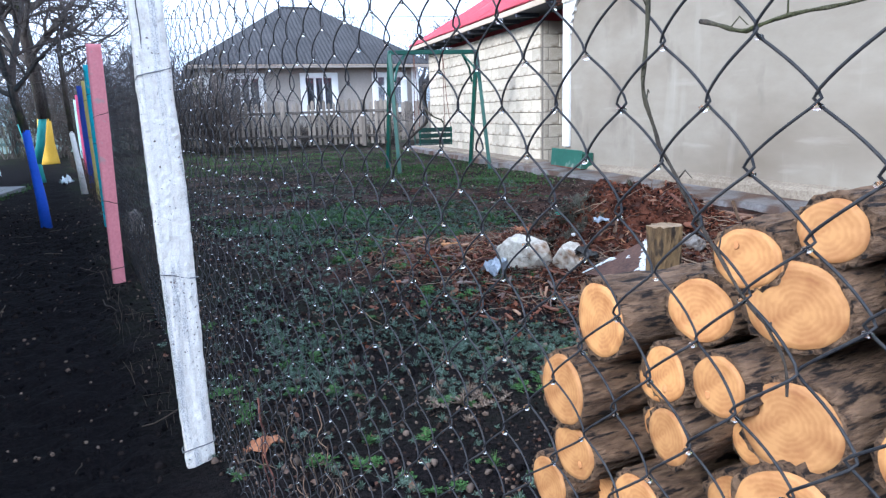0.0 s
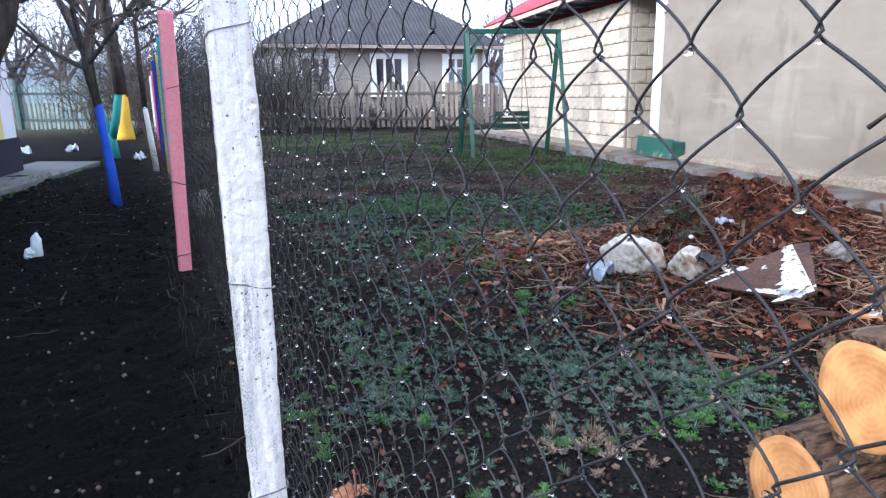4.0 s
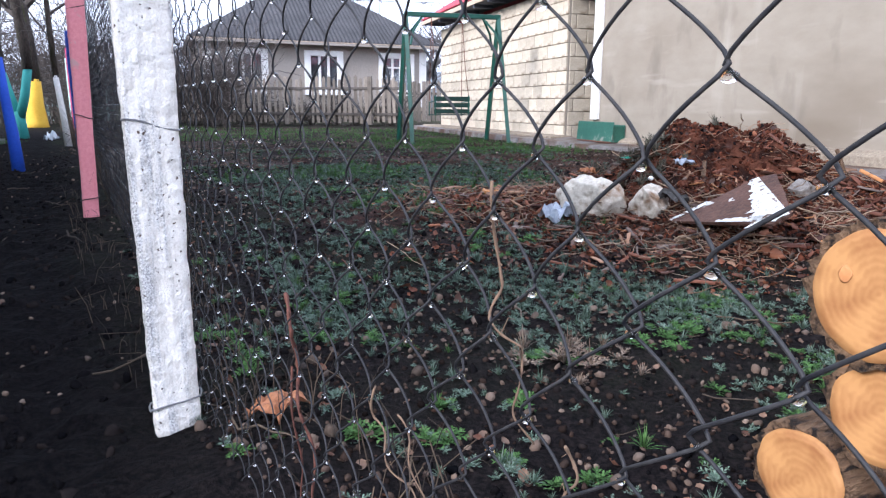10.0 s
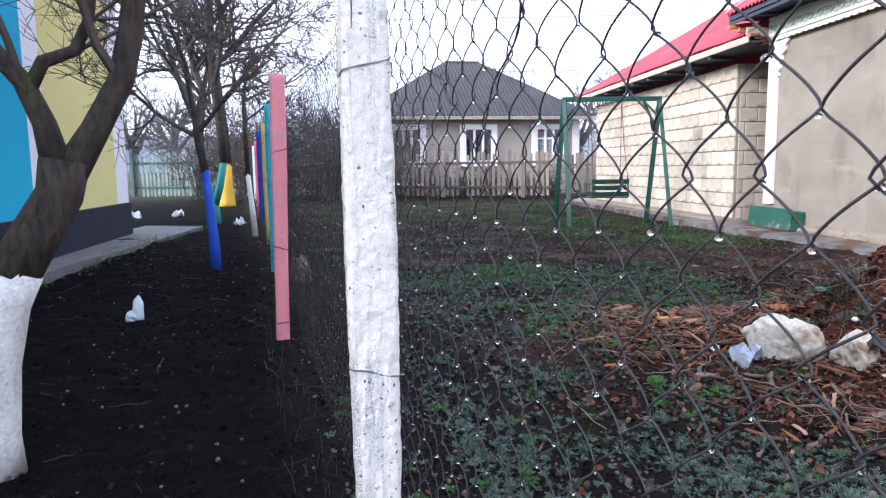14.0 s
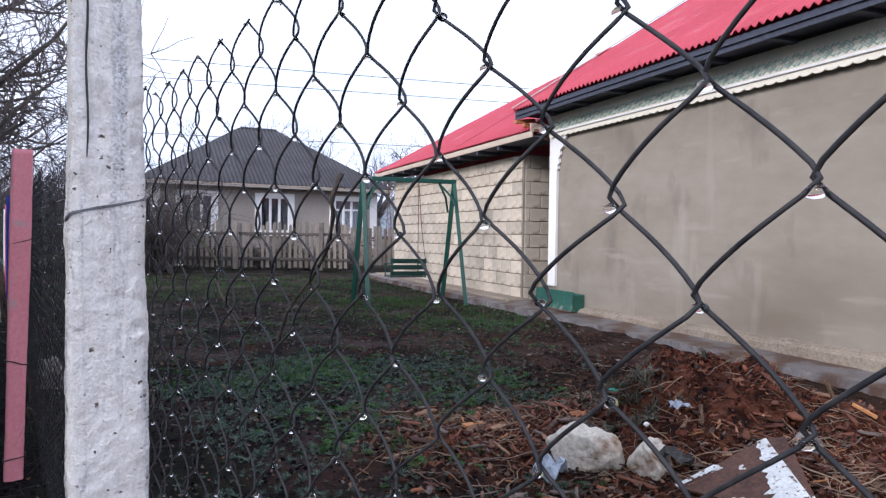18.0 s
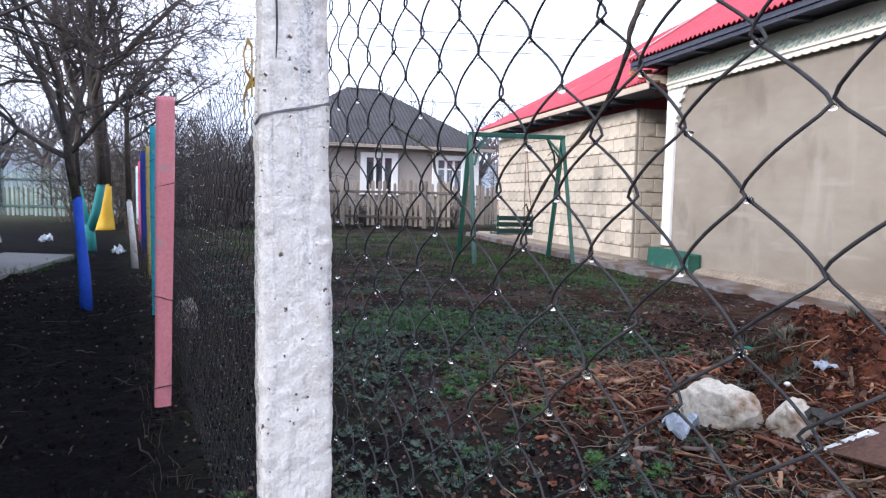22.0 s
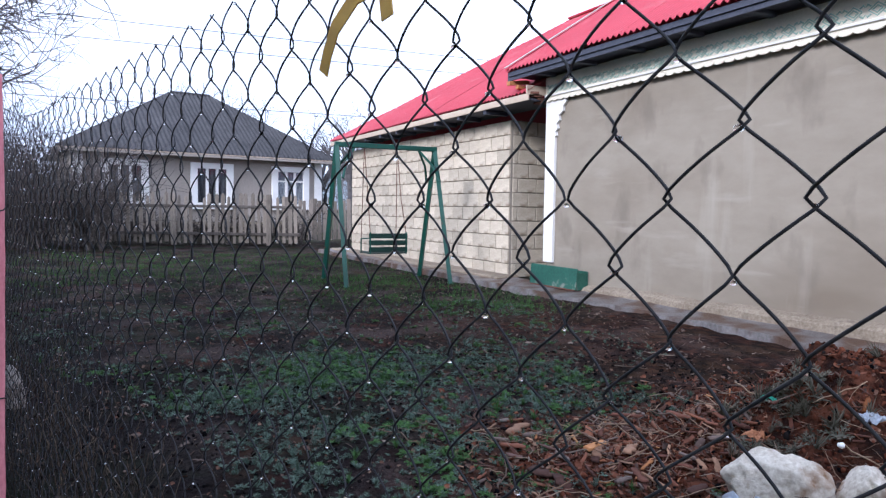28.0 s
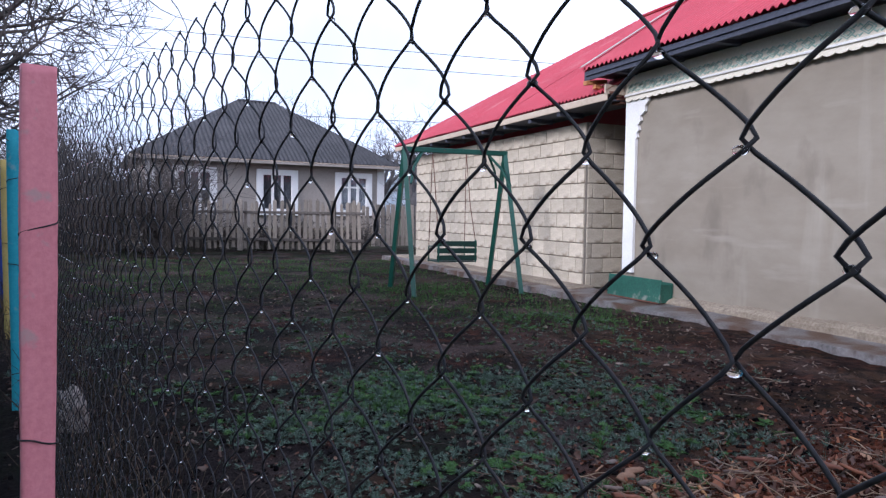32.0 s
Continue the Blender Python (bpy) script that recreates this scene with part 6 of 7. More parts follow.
def build_fruit_tree():
    """The near leaning tree, whitewashed at its foot."""
    o = Vector((-2.84, 3.55, ground_at(-2.84, 3.55) - 0.03))
    tree = thing("fruit_tree", o, "leaning dark fruit tree, forked low, trunk foot limewashed", "tree")

    def rel(rows):
        return [Vector(r) - o for r in rows]

    painted_trunk(tree, rel([(-2.86, 3.53, -0.14), (-2.85, 3.54, 0.0), (-2.83, 3.56, 0.25), (-2.79, 3.59, 0.46), (-2.755, 3.62, 0.57)]), [0.118, 0.098, 0.09, 0.088, 0.086], PAINTS["lime white"], "limewashed trunk foot", 18)
    painted_trunk(tree, rel([(-2.765, 3.61, 0.55), (-2.70, 3.67, 0.70), (-2.64, 3.715, 0.83), (-2.62, 3.73, 0.95)]), [0.085, 0.08, 0.078, 0.08], M_BARK, "dark ridged bark", 18)
    limbs = (([(-2.63, 3.72, 0.86), (-2.54, 3.80, 1.06), (-2.465, 3.86, 1.24), (-2.43, 3.89, 1.42), (-2.41, 3.91, 1.62), (-2.36, 3.97, 1.95)], [0.064, 0.05, 0.046, 0.043, 0.041, 0.034]),
             ([(-2.63, 3.72, 0.88), (-2.66, 3.70, 1.08), (-2.70, 3.66, 1.22), (-2.77, 3.61, 1.33), (-2.86, 3.54, 1.46), (-3.0, 3.42, 1.75)], [0.055, 0.04, 0.034, 0.031, 0.028, 0.022]),
             ([(-2.69, 3.67, 1.19), (-2.655, 3.705, 1.29), (-2.57, 3.77, 1.335), (-2.535, 3.80, 1.44), (-2.52, 3.83, 1.65)], [0.026, 0.024, 0.021, 0.019, 0.015]))
    rnd = random.Random(4)
    twigs = Build()
    for pts, radii in limbs:
        path = rel(pts)
        painted_trunk(tree, path, radii, M_BARK, "dark ridged limb", 14).name = "limb"
        for i in range(2, len(path)):
            for _ in range(2 if i > len(path) - 3 else 1):
                way = (path[i] - path[i - 1]).normalized() + Vector((rnd.uniform(-1, 1), rnd.uniform(-1, 1), rnd.uniform(-0.2, 0.9)))
                if path[i].z > 1.3:
                    grow(twigs, path[i], way, 0.7, radii[i] * 0.45, 2, rnd, 0.8, (2, 4), 0.003)
        grow(twigs, path[-1], path[-1] - path[-2], 1.2, radii[-1], 3, rnd, 0.85, (3, 4), 0.004)
    # twigs that hang before the painted wall
    for at, way in (((-2.53, 3.81, 1.45), (0.8, 0.6, 0.1)), ((-2.43, 3.89, 1.40), (-0.5, -0.4, 0.5))):
        grow(twigs, Vector(at) - o, way, 0.4, 0.008, 2, rnd, 0.7, (2, 3), 0.0025, 0.1)
    part("twig_tangle", twigs, M_TWIG, tree, "bare dark twigs", kind="stuff")


build_fruit_tree()


def build_garden_tree(at, paint, label, trunk, heads, seed, level, length, thin, bark_from=None, spread=0.85, kids=(3, 5)):
    """trunk: lists of (points, radii, material); heads: starts of the crown as (point, way, radius)."""
    o = Vector((at[0], at[1], ground_at(*at)))
    tree = thing("garden_tree", o, label, "tree", group="garden trees")
    for pts, radii, material, words in trunk:
        painted_trunk(tree, pts, radii, material, words, 12)
    rnd = random.Random(seed)
    crown = Build()
    for p, way, r, scale in heads:
        grow(crown, p, way, length * scale, r, level, rnd, spread, kids, thin)
    part("crown", crown, M_TWIG, tree, "bare dark branches", kind="stuff")
    return tree


build_garden_tree((-3.885, 7.6), None, "small bare tree with a bright blue painted trunk",
                  (([(0.0, 0, -0.06), (-0.02, 0.01, 0.3), (-0.05, 0.02, 0.62), (-0.08, 0.04, 0.93)], [0.05, 0.044, 0.04, 0.037], PAINTS["bright blue"], "bright blue painted trunk"),
                   ([(-0.08, 0.04, 0.91), (-0.14, 0.06, 1.2), (-0.17, 0.08, 1.45)], [0.037, 0.037, 0.035], M_BARK, "dark bark")),
                  (((-0.17, 0.08, 1.42), (-0.4, 0.2, 1.0), 0.036, 1.0), ((-0.16, 0.08, 1.38), (0.25, 0.1, 1.0), 0.032, 1.0), ((-0.15, 0.07, 1.25), (-0.9, 0.2, 0.75), 0.026, 0.9),
                   ((-0.14, 0.07, 1.3), (0.9, -0.2, 0.8), 0.024, 0.85), ((-0.17, 0.08, 1.44), (0.0, -0.5, 1.0), 0.028, 1.0)), 21, 3, 1.3, 0.0045, kids=(5, 6))
build_garden_tree((-6.12, 12.45), None, "forked bare tree with teal painted trunk arms",
                  (([(0.02, 0, -0.08), (0.0, 0, 0.25), (-0.02, 0, 0.4)], [0.085, 0.075, 0.07], PAINTS["teal"], "teal painted trunk"),
                   ([(-0.02, 0, 0.32), (-0.10, 0.03, 0.62), (-0.19, 0.05, 0.98)], [0.055, 0.05, 0.046], PAINTS["teal"], "teal painted arm"),
                   ([(-0.0, 0, 0.3), (0.12, -0.03, 0.62), (0.22, -0.05, 1.05)], [0.066, 0.064, 0.062], PAINTS["teal"], "teal painted arm"),
                   ([(-0.19, 0.05, 0.95), (-0.22, 0.06, 1.5), (-0.12, 0.1, 2.2)], [0.05, 0.045, 0.04], M_BARK, "dark bark"),
                   ([(0.22, -0.05, 1.02), (0.20, -0.05, 1.5), (0.10, 0.0, 2.3), (0.06, 0, 3.2)], [0.07, 0.076, 0.066, 0.055], M_BARK, "dark bark")),
                  (((-0.12, 0.1, 2.15), (-0.5, 0.1, 1.0), 0.06, 1.0), ((-0.14, 0.1, 2.0), (-1.0, 0.2, 0.6), 0.045, 1.0), ((0.06, 0, 3.1), (0.2, 0, 1.0), 0.08, 1.0), ((0.08, 0, 2.6), (0.9, -0.1, 0.7), 0.055, 1.1),
                   ((0.09, 0, 2.3), (0.7, -0.6, 0.8), 0.045, 0.9), ((0.06, 0, 3.0), (-0.6, -0.3, 0.8), 0.06, 1.0)), 22, 3, 2.1, 0.0075, kids=(6, 7))
build_garden_tree((-8.2, 17.6), None, "bare tree with a flared orange yellow painted trunk foot",
                  (([(0, 0, -0.05), (0.0, 0, 0.1), (0, 0, 0.5), (0.02, 0, 1.05)], [0.24, 0.215, 0.17, 0.14], PAINTS["orange yellow"], "orange yellow painted trunk foot"),
                   ([(0.02, 0, 1.0), (0.0, 0, 1.8), (-0.1, 0, 3.0)], [0.14, 0.13, 0.11], M_BARK, "dark bark")),
                  (((-0.1, 0, 2.9), (-0.3, 0, 1.0), 0.11, 1.0), ((-0.05, 0, 2.5), (0.8, 0, 0.8), 0.08, 1.0), ((-0.02, 0, 2.2), (-0.9, 0.2, 0.8), 0.08, 1.0)), 23, 3, 2.4, 0.011, kids=(6, 7))
build_garden_tree((-4.46, 9.98), None, "slim bare sapling with a limewashed foot",
                  (([(0.02, 0, -0.05), (0.0, 0, 0.3), (-0.04, 0, 0.82)], [0.04, 0.034, 0.03], PAINTS["lime white"], "limewashed foot"),
                   ([(-0.04, 0, 0.8), (-0.06, 0.02, 1.3), (-0.06, 0.02, 1.9)], [0.032, 0.03, 0.026], M_BARK, "dark bark")),
                  (((-0.06, 0.02, 1.85), (0.1, 0, 1.0), 0.02, 1.0), ((-0.06, 0.02, 1.5), (0.9, 0.0, 0.5), 0.018, 1.2), ((-0.05, 0.02, 1.2), (-0.5, 0.1, 0.9), 0.015, 0.8), ((-0.06, 0.02, 1.75), (1.0, 0.3, 0.45), 0.018, 1.2)), 24, 3, 1.0, 0.0042)


def far_tree(at, height, seed, level=3, r=0.22):
    o = Vector((at[0], at[1], 0))
    tree = thing("bare_tree", o, "large bare tree in the distance, haze in its grey", "tree", group="far trees")
    rnd = random.Random(seed)
    part("trunk", Build().tube([(0, 0, -0.1), (0.05, 0, height * 0.2), (0.0, 0.1, height * 0.36)], [r * 1.2, r, r * 0.85], 9), M_TWIG_HAZE, tree, smooth=True)
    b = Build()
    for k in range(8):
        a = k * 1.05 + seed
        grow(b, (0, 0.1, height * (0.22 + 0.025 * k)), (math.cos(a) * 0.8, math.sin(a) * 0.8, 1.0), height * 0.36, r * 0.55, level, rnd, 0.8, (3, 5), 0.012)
    part("crown", b, M_TWIG_HAZE, tree, "bare branches greyed by painted haze", kind="stuff")


for k, (x, y, h) in enumerate(((-18.2, 34, 6.5), (-24, 40, 7), (-13.5, 42, 6.5), (-5.5, 41, 8.3), (-1.0, 44, 8.6), (4.5, 40, 7.5), (7.5, 38, 7.0), (-30, 44, 7), (2.0, 34, 5.6))):
    far_tree((x, y), h, 31 + k, 3)


def shrub(at, height, seed, stems, material):
    o = Vector((at[0], at[1], ground_at(*at)))
    ob = thing("shrub", o, "tangled bare grey brown shrub", "shrub", group="shrubs")
    rnd = random.Random(seed)
    b = Build()
    for k in range(stems):
        a = rnd.uniform(0, 6.28)
        way = (math.cos(a) * rnd.uniform(0.1, 0.7), math.sin(a) * rnd.uniform(0.1, 0.7), 1)
        grow(b, (rnd.uniform(-0.35, 0.35), rnd.uniform(-0.3, 0.3), -0.05), way, height * rnd.uniform(0.5, 0.8), 0.016, 2, rnd, 0.75, (4, 6), 0.0085)
    part("stem_tangle", b, material, ob, "bare stems", kind="stuff")


for k, (x, y, h) in enumerate(((-8.9, 20.4, 2.6), (-7.9, 19.8, 2.2), (-7.1, 21.2, 2.9), (-6.2, 20.2, 2.3), (-5.4, 21.4, 2.5), (-9.8, 22.0, 3.2), (-6.6, 22.4, 3.0), (-5.0, 20.6, 1.9), (-10.4, 20.8, 2.8),
                              (-7.5, 25.8, 3.6), (-5.9, 26.2, 3.2), (-9.6, 26.3, 3.9), (3.0, 27.5, 3.2), (-11.6, 26.8, 3.8))):
    # farther shrubs take the twig copy with haze in its colour
    shrub((x, y), h, 51 + k, 20, M_TWIG_HAZE if k > 8 else M_TWIG)
for k in range(6):
    shrub((-4.6 + 0.9 * k, 23.7 - 0.2 * k), 0.85 + 0.15 * (k % 2), 95 + k, 16, M_TWIG)
for k in range(5):
    shrub((-9.4 + 0.95 * k, 24.6 + 0.5 * (k % 3) + 0.12 * k), 1.0 + 0.2 * (k % 2), 81 + k, 14, M_TWIG)


# ---- distance ----
def build_hills():
    vs, fs = [], []
    n = 90
    for i in range(n + 1):
        a = radians(-75 + 150 * i / n)
        x, y = 480 * math.sin(a), 480 * math.cos(a)
        h = 22 + 7 * noise.noise(Vector((a * 3, 0, 0))) + 3.0 * noise.noise(Vector((a * 16, 4, 0))) + 1.6 * noise.noise(Vector((a * 70, 4, 0)))
        vs += [(x, y, -2), (x, y, h)]
    for i in range(n):
        fs.append((2 * i, 2 * i + 2, 2 * i + 3, 2 * i + 1))
    single("backdrop", Build().add(vs, fs), M_HILL, "wooded hills on the horizon, haze in their blue grey", "hills", kind="structure")


build_hills()

for k, (a, e, sag) in enumerate((((-40, 45, 12.3), (45, 45, 10.7), 0.3), ((-40, 45.5, 11.2), (45, 45.5, 9.9), 0.3), ((-40, 46, 7.6), (45, 46, 7.0), 0.3))):
    pts = [Vector(a).lerp(Vector(e), t) - Vector((0, 0, sag * 4 * t * (1 - t))) for t in np.linspace(0, 1, 15)]
    for side, (x, y, z) in zip((-1, 1), (a, e)):
        single("utility_pole", Build().tube([(0, 0, -0.3), (0, 0, z + 0.1)], [0.14, 0.1], 10), M_OLDWOOD, "weathered wooden utility pole carrying a cable", "pole", "utility poles", place=Matrix.Translation((x, y, 0)))
    single("overhead_cable", Build().tube(pts, 0.02, 5), M_CABLE, "thin dark overhead cable against the sky", "cable", "overhead cables")


# ---- litter, weeds and clods on the ground ----
def scatter(name, shapes, spots, material, label, category, smooth=False):
    """One mesh of many small pieces; spots: place, turn (3 x 3), size, number of the shape. Shapes are quads only."""
    vs, fs, n = [], [], 0
    for place, turn, size, k in spots:
        v, f = shapes[k]
        vs.append((v * size) @ turn.T + place)
        fs.append(f + n)
        n += len(v)
    v, f = np.concatenate(vs), np.concatenate(fs)
    me = bpy.data.meshes.new(name)
    me.vertices.add(len(v))
    me.vertices.foreach_set("co", v.astype(np.float32).ravel())
    me.loops.add(f.size)
    me.loops.foreach_set("vertex_index", f.astype(np.int32).ravel())
    me.polygons.add(len(f))
    me.polygons.foreach_set("loop_start", np.arange(0, f.size, 4, dtype=np.int32))
    me.update(calc_edges=True)
    if smooth:
        me.shade_smooth()
    me.materials.append(material)
    return tagged(new(name, me), label, category, kind="stuff")


def turned(rz, rx=0.0, ry=0.0):
    return np.array(Euler((rx, ry, rz)).to_matrix())


def pebble_shape(seed):
    """A rounded cube with an uneven skin."""
    bm = bmesh.new()
    bmesh.ops.create_cube(bm, size=2)
    bmesh.ops.subdivide_edges(bm, edges=bm.edges[:], cuts=1, use_grid_fill=True)
    for v in bm.verts:
        v.co = v.co.normalized() * (1 + 0.5 * noise.noise(v.co * 1.4 + Vector((seed * 3.1, 0, seed))))
    bm.verts.index_update()
    out = np.array([v.co[:] for v in bm.verts]), np.array([[v.index for v in f.verts] for f in bm.faces])
    bm.free()
    return out


def chip_shape(seed):
    """A splintered flake of bark or wood, 1 long."""
    rnd = random.Random(seed)
    rows, vs = 6, []
    for i in range(rows):
        x = i / (rows - 1) - 0.5 + rnd.uniform(-0.05, 0.05)
        w = (0.5 if 0 < i < rows - 1 else rnd.uniform(0.15, 0.45)) * rnd.uniform(0.6, 1.1)
        z, y = 0.25 * math.sin(x * 2.4 + seed) * rnd.uniform(0.3, 1), rnd.uniform(-0.2, 0.2)
        vs += [(x, y - w, z - 0.3), (x + rnd.uniform(-0.08, 0.08), y + w, z - 0.3), (x, y + w * 0.8, z + 0.3), (x + rnd.uniform(-0.08, 0.08), y - w * 0.8, z + 0.3)]
    fs = []
    for i in range(rows - 1):
        for k in range(4):
            fs.append((i * 4 + k, i * 4 + (k + 1) % 4, i * 4 + 4 + (k + 1) % 4, i * 4 + 4 + k))
    fs += [(3, 2, 1, 0), tuple(rows * 4 - 4 + k for k in range(4))]
    return np.array(vs, float), np.array(fs)


def twig_shape(seed):
    """A thin bent stick, 1 long."""
    rnd = random.Random(seed)
    b = Build()
    pts = [Vector((i / 5 - 0.5, rnd.uniform(-0.05, 0.05), rnd.uniform(-0.02, 0.05))) for i in range(6)]
    b.tube(pts, [0.012, 0.013, 0.012, 0.011, 0.009, 0.006], 4, cap=False)
    return np.array(b.v), np.array(b.f)


def leaf_shape(seed):
    rnd = random.Random(seed)
    vs, fs = [], []
    for i in range(4):
        x = i / 3 - 0.5
        w = (0.1, 0.42, 0.36, 0.04)[i]
        lift = 0.25 * x * x * rnd.uniform(0.5, 2)
        vs += [(x, -w, lift + 0.18 * rnd.random()), (x, 0, lift - 0.05), (x, w, lift + 0.2 * rnd.random())]
    for i in range(3):
        for k in range(2):
            fs.append((i * 3 + k, i * 3 + k + 1, i * 3 + k + 4, i * 3 + k + 3))
    return np.array(vs, float), np.array(fs)


def weed_shape(seed, leaves, pairs, rise, broad):
    """A rosette of feathery leaves, about 1 across."""
    rnd = random.Random(seed)
    vs, fs = [], []

    def kite(p, d, up, length, w):
        side = d.cross(up).normalized() * w
        n = len(vs)
        vs.extend([p, p + d * length * 0.5 + side + up * 0.02, p + d * length, p + d * length * 0.5 - side + up * 0.02])
        fs.append((n, n + 1, n + 2, n + 3))

    for k in range(leaves):
        a = k * 2.4 + rnd.uniform(-0.3, 0.3)
        tilt = rnd.uniform(0.25, 1.0) * rise
        out = Vector((math.cos(a), math.sin(a), tilt)).normalized()
        length = rnd.uniform(0.32, 0.55)
        p = Vector((0, 0, 0))
        for i in range(pairs):
            t = (i + 1) / pairs
            q = out * (length * t) - Vector((0, 0, 0.35 * length * t * t))
            d = (q - p).normalized()
            up = Vector((0, 0, 1))
            side = d.cross(up).normalized()
            size = length * 0.42 * (1 - 0.55 * abs(t - 0.55)) * broad
            kite(p, d, up, (q - p).length * 1.2, 0.012 + 0.02 * broad)
            for s in (-1, 1):
                kite(p.lerp(q, 0.6), (d * 0.7 + side * s * 0.9 + up * rnd.uniform(-0.1, 0.35)).normalized(), up, size, size * 0.2)
            p = q
        kite(p, out, Vector((0, 0, 1)), length * 0.22, 0.03 * broad)
    return np.array([v[:] for v in vs]), np.array(fs)


def spiky_shape(seed, blades):
    """A low tuft of narrow pointed leaves, about 1 across."""
    rnd = random.Random(seed)
    vs, fs = [], []
    for k in range(blades):
        a, lean = k * 2.4 + rnd.uniform(-0.4, 0.4), rnd.uniform(0.25, 1.1)
        out = Vector((math.cos(a), math.sin(a), 0))
        side = Vector((-out.y, out.x, 0)) * rnd.uniform(0.012, 0.024)
        length = rnd.uniform(0.22, 0.58)
        rise = rnd.uniform(0.35, 0.75) * (1.4 - lean)
        base = out * rnd.uniform(0.0, 0.08)
        mid = base + out * (length * 0.5 * lean) + Vector((0, 0, 0.08 + rise * 0.45))
        tip = base + out * (length * lean) + Vector((0, 0, 0.06 + rise * rnd.uniform(0.5, 1.0)))
        n = len(vs)
        vs.extend([base - side * 0.5, base + side * 0.5, mid + side, mid - side, tip + side * 0.15, tip - side * 0.15])
        fs.extend([(n, n + 1, n + 2, n + 3), (n + 3, n + 2, n + 4, n + 5)])
    return np.array([v[:] for v in vs]), np.array(fs)


def across_fence(x, y):
    return (x - FENCE_AT[0]) * FENCE_OUT[0] + (y - FENCE_AT[1]) * FENCE_OUT[1]


def house_side(x, y):
    """Distance into the yard from the long wall."""
    return (x - MAIN_AT[0]) * WALL_OUT[0] + (y - MAIN_AT[1]) * WALL_OUT[1]


def heap_weight(x, y):
    return 0.10 * math.exp(-(((x - 1.2) / 0.8) ** 2 + ((y - 5.4) / 0.7) ** 2)) + math.exp(-(((x - 1.05) / 0.95) ** 2 + ((y - 4.38) / 0.45) ** 2)) + 0.8 * math.exp(-(((x - 0.0) / 0.55) ** 2 + ((y - 5.35) / 0.4) ** 2))


def spots_for(count, seed, box, keep, shapes, size, tilt=0.5, up=0.0, stretch=None):
    rnd = random.Random(seed)
    out = []
    x0, x1, y0, y1 = box
    tries = 0
    while len(out) < count and tries < count * 30:
        tries += 1
        x, y = rnd.uniform(x0, x1), rnd.uniform(y0, y1)
        if rnd.random() > keep(x, y):
            continue
        s = rnd.uniform(*size) * (1 + 0.5 * (rnd.random() ** 4))
        dims = np.array(stretch(rnd) if stretch else (1, 1, 1)) * s
        out.append((np.array((x, y, ground_top(x, y) + up * s)), turned(rnd.uniform(0, 6.28), rnd.uniform(-tilt, tilt), rnd.uniform(-tilt, tilt)), dims, rnd.randrange(shapes)))
    return out


PEBBLES = [pebble_shape(k) for k in range(5)]
CHIPS = [chip_shape(k) for k in range(7)]
TWIGS = [twig_shape(k) for k in range(7)]
LEAVES = [leaf_shape(k) for k in range(4)]
FEATHER = [weed_shape(k, 9, 3, 1.3, 0.8) for k in range(4)] + [spiky_shape(20 + k, 34) for k in range(2)]
ROUND = [weed_shape(40 + k, 11, 3, 1.1, 1.1) for k in range(4)] + [spiky_shape(60, 30)]

I_CLOD = islands("soil clods", [(0.004, 0.004, 0.005), (0.010, 0.009, 0.0095), (0.02, 0.016, 0.015)], 1.0, 0.0)
I_LITTER = islands("yard litter", [(0.03, 0.02, 0.018), (0.085, 0.057, 0.047), (0.15, 0.11, 0.09), (0.045, 0.032, 0.03), (0.25, 0.2, 0.165), (0.012, 0.010, 0.010), (0.018, 0.014, 0.014)], 1.0, 0.0)
I_ORANGE = islands("orange chips", [(0.2, 0.075, 0.028), (0.34, 0.15, 0.06), (0.26, 0.12, 0.06), (0.42, 0.22, 0.1)], 0.9, 0.15)
I_CRUMB = islands("brown crumbs", [(0.006, 0.005, 0.005), (0.02, 0.014, 0.012), (0.045, 0.03, 0.024), (0.010, 0.008, 0.008), (0.10, 0.07, 0.055), (0.014, 0.010, 0.009)], 1.0, 0.0)
I_PEBBLE = islands("pebbles", [(0.05, 0.04, 0.033), (0.12, 0.085, 0.065), (0.19, 0.14, 0.11), (0.04, 0.034, 0.031)], 0.95, 0.1)
I_BARKCHIP = islands("bark chips", [(0.03, 0.014, 0.010), (0.11, 0.043, 0.029), (0.21, 0.082, 0.048), (0.045, 0.021, 0.016), (0.38, 0.22, 0.135), (0.06, 0.028, 0.02), (0.18, 0.14, 0.12), (0.09, 0.037, 0.026), (0.26, 0.10, 0.05), (0.04, 0.02, 0.016)], 0.9)
I_RED = islands("red soil crumbs", [(0.03, 0.012, 0.009), (0.085, 0.03, 0.018), (0.14, 0.05, 0.029)], 1.0, 0.0)
I_STRAW = islands("straw", [(0.16, 0.09, 0.055), (0.34, 0.24, 0.16), (0.24, 0.17, 0.12)], 0.85)
I_TWIG = islands("dry twigs", [(0.07, 0.045, 0.033), (0.16, 0.11, 0.08), (0.26, 0.2, 0.15), (0.09, 0.075, 0.066)], 0.9)
I_STALK = islands("dry stalks", [(0.016, 0.012, 0.010), (0.04, 0.029, 0.022), (0.11, 0.08, 0.055), (0.026, 0.023, 0.021)], 0.9)
I_LEAF = islands("fallen leaves", [(0.06, 0.03, 0.02), (0.13, 0.055, 0.033), (0.1, 0.07, 0.055), (0.2, 0.12, 0.08)], 0.85)
I_HEAPLEAF = islands("rotting leaves", [(0.04, 0.016, 0.011), (0.11, 0.037, 0.02), (0.19, 0.07, 0.036), (0.05, 0.035, 0.03), (0.2, 0.11, 0.075)], 0.85)
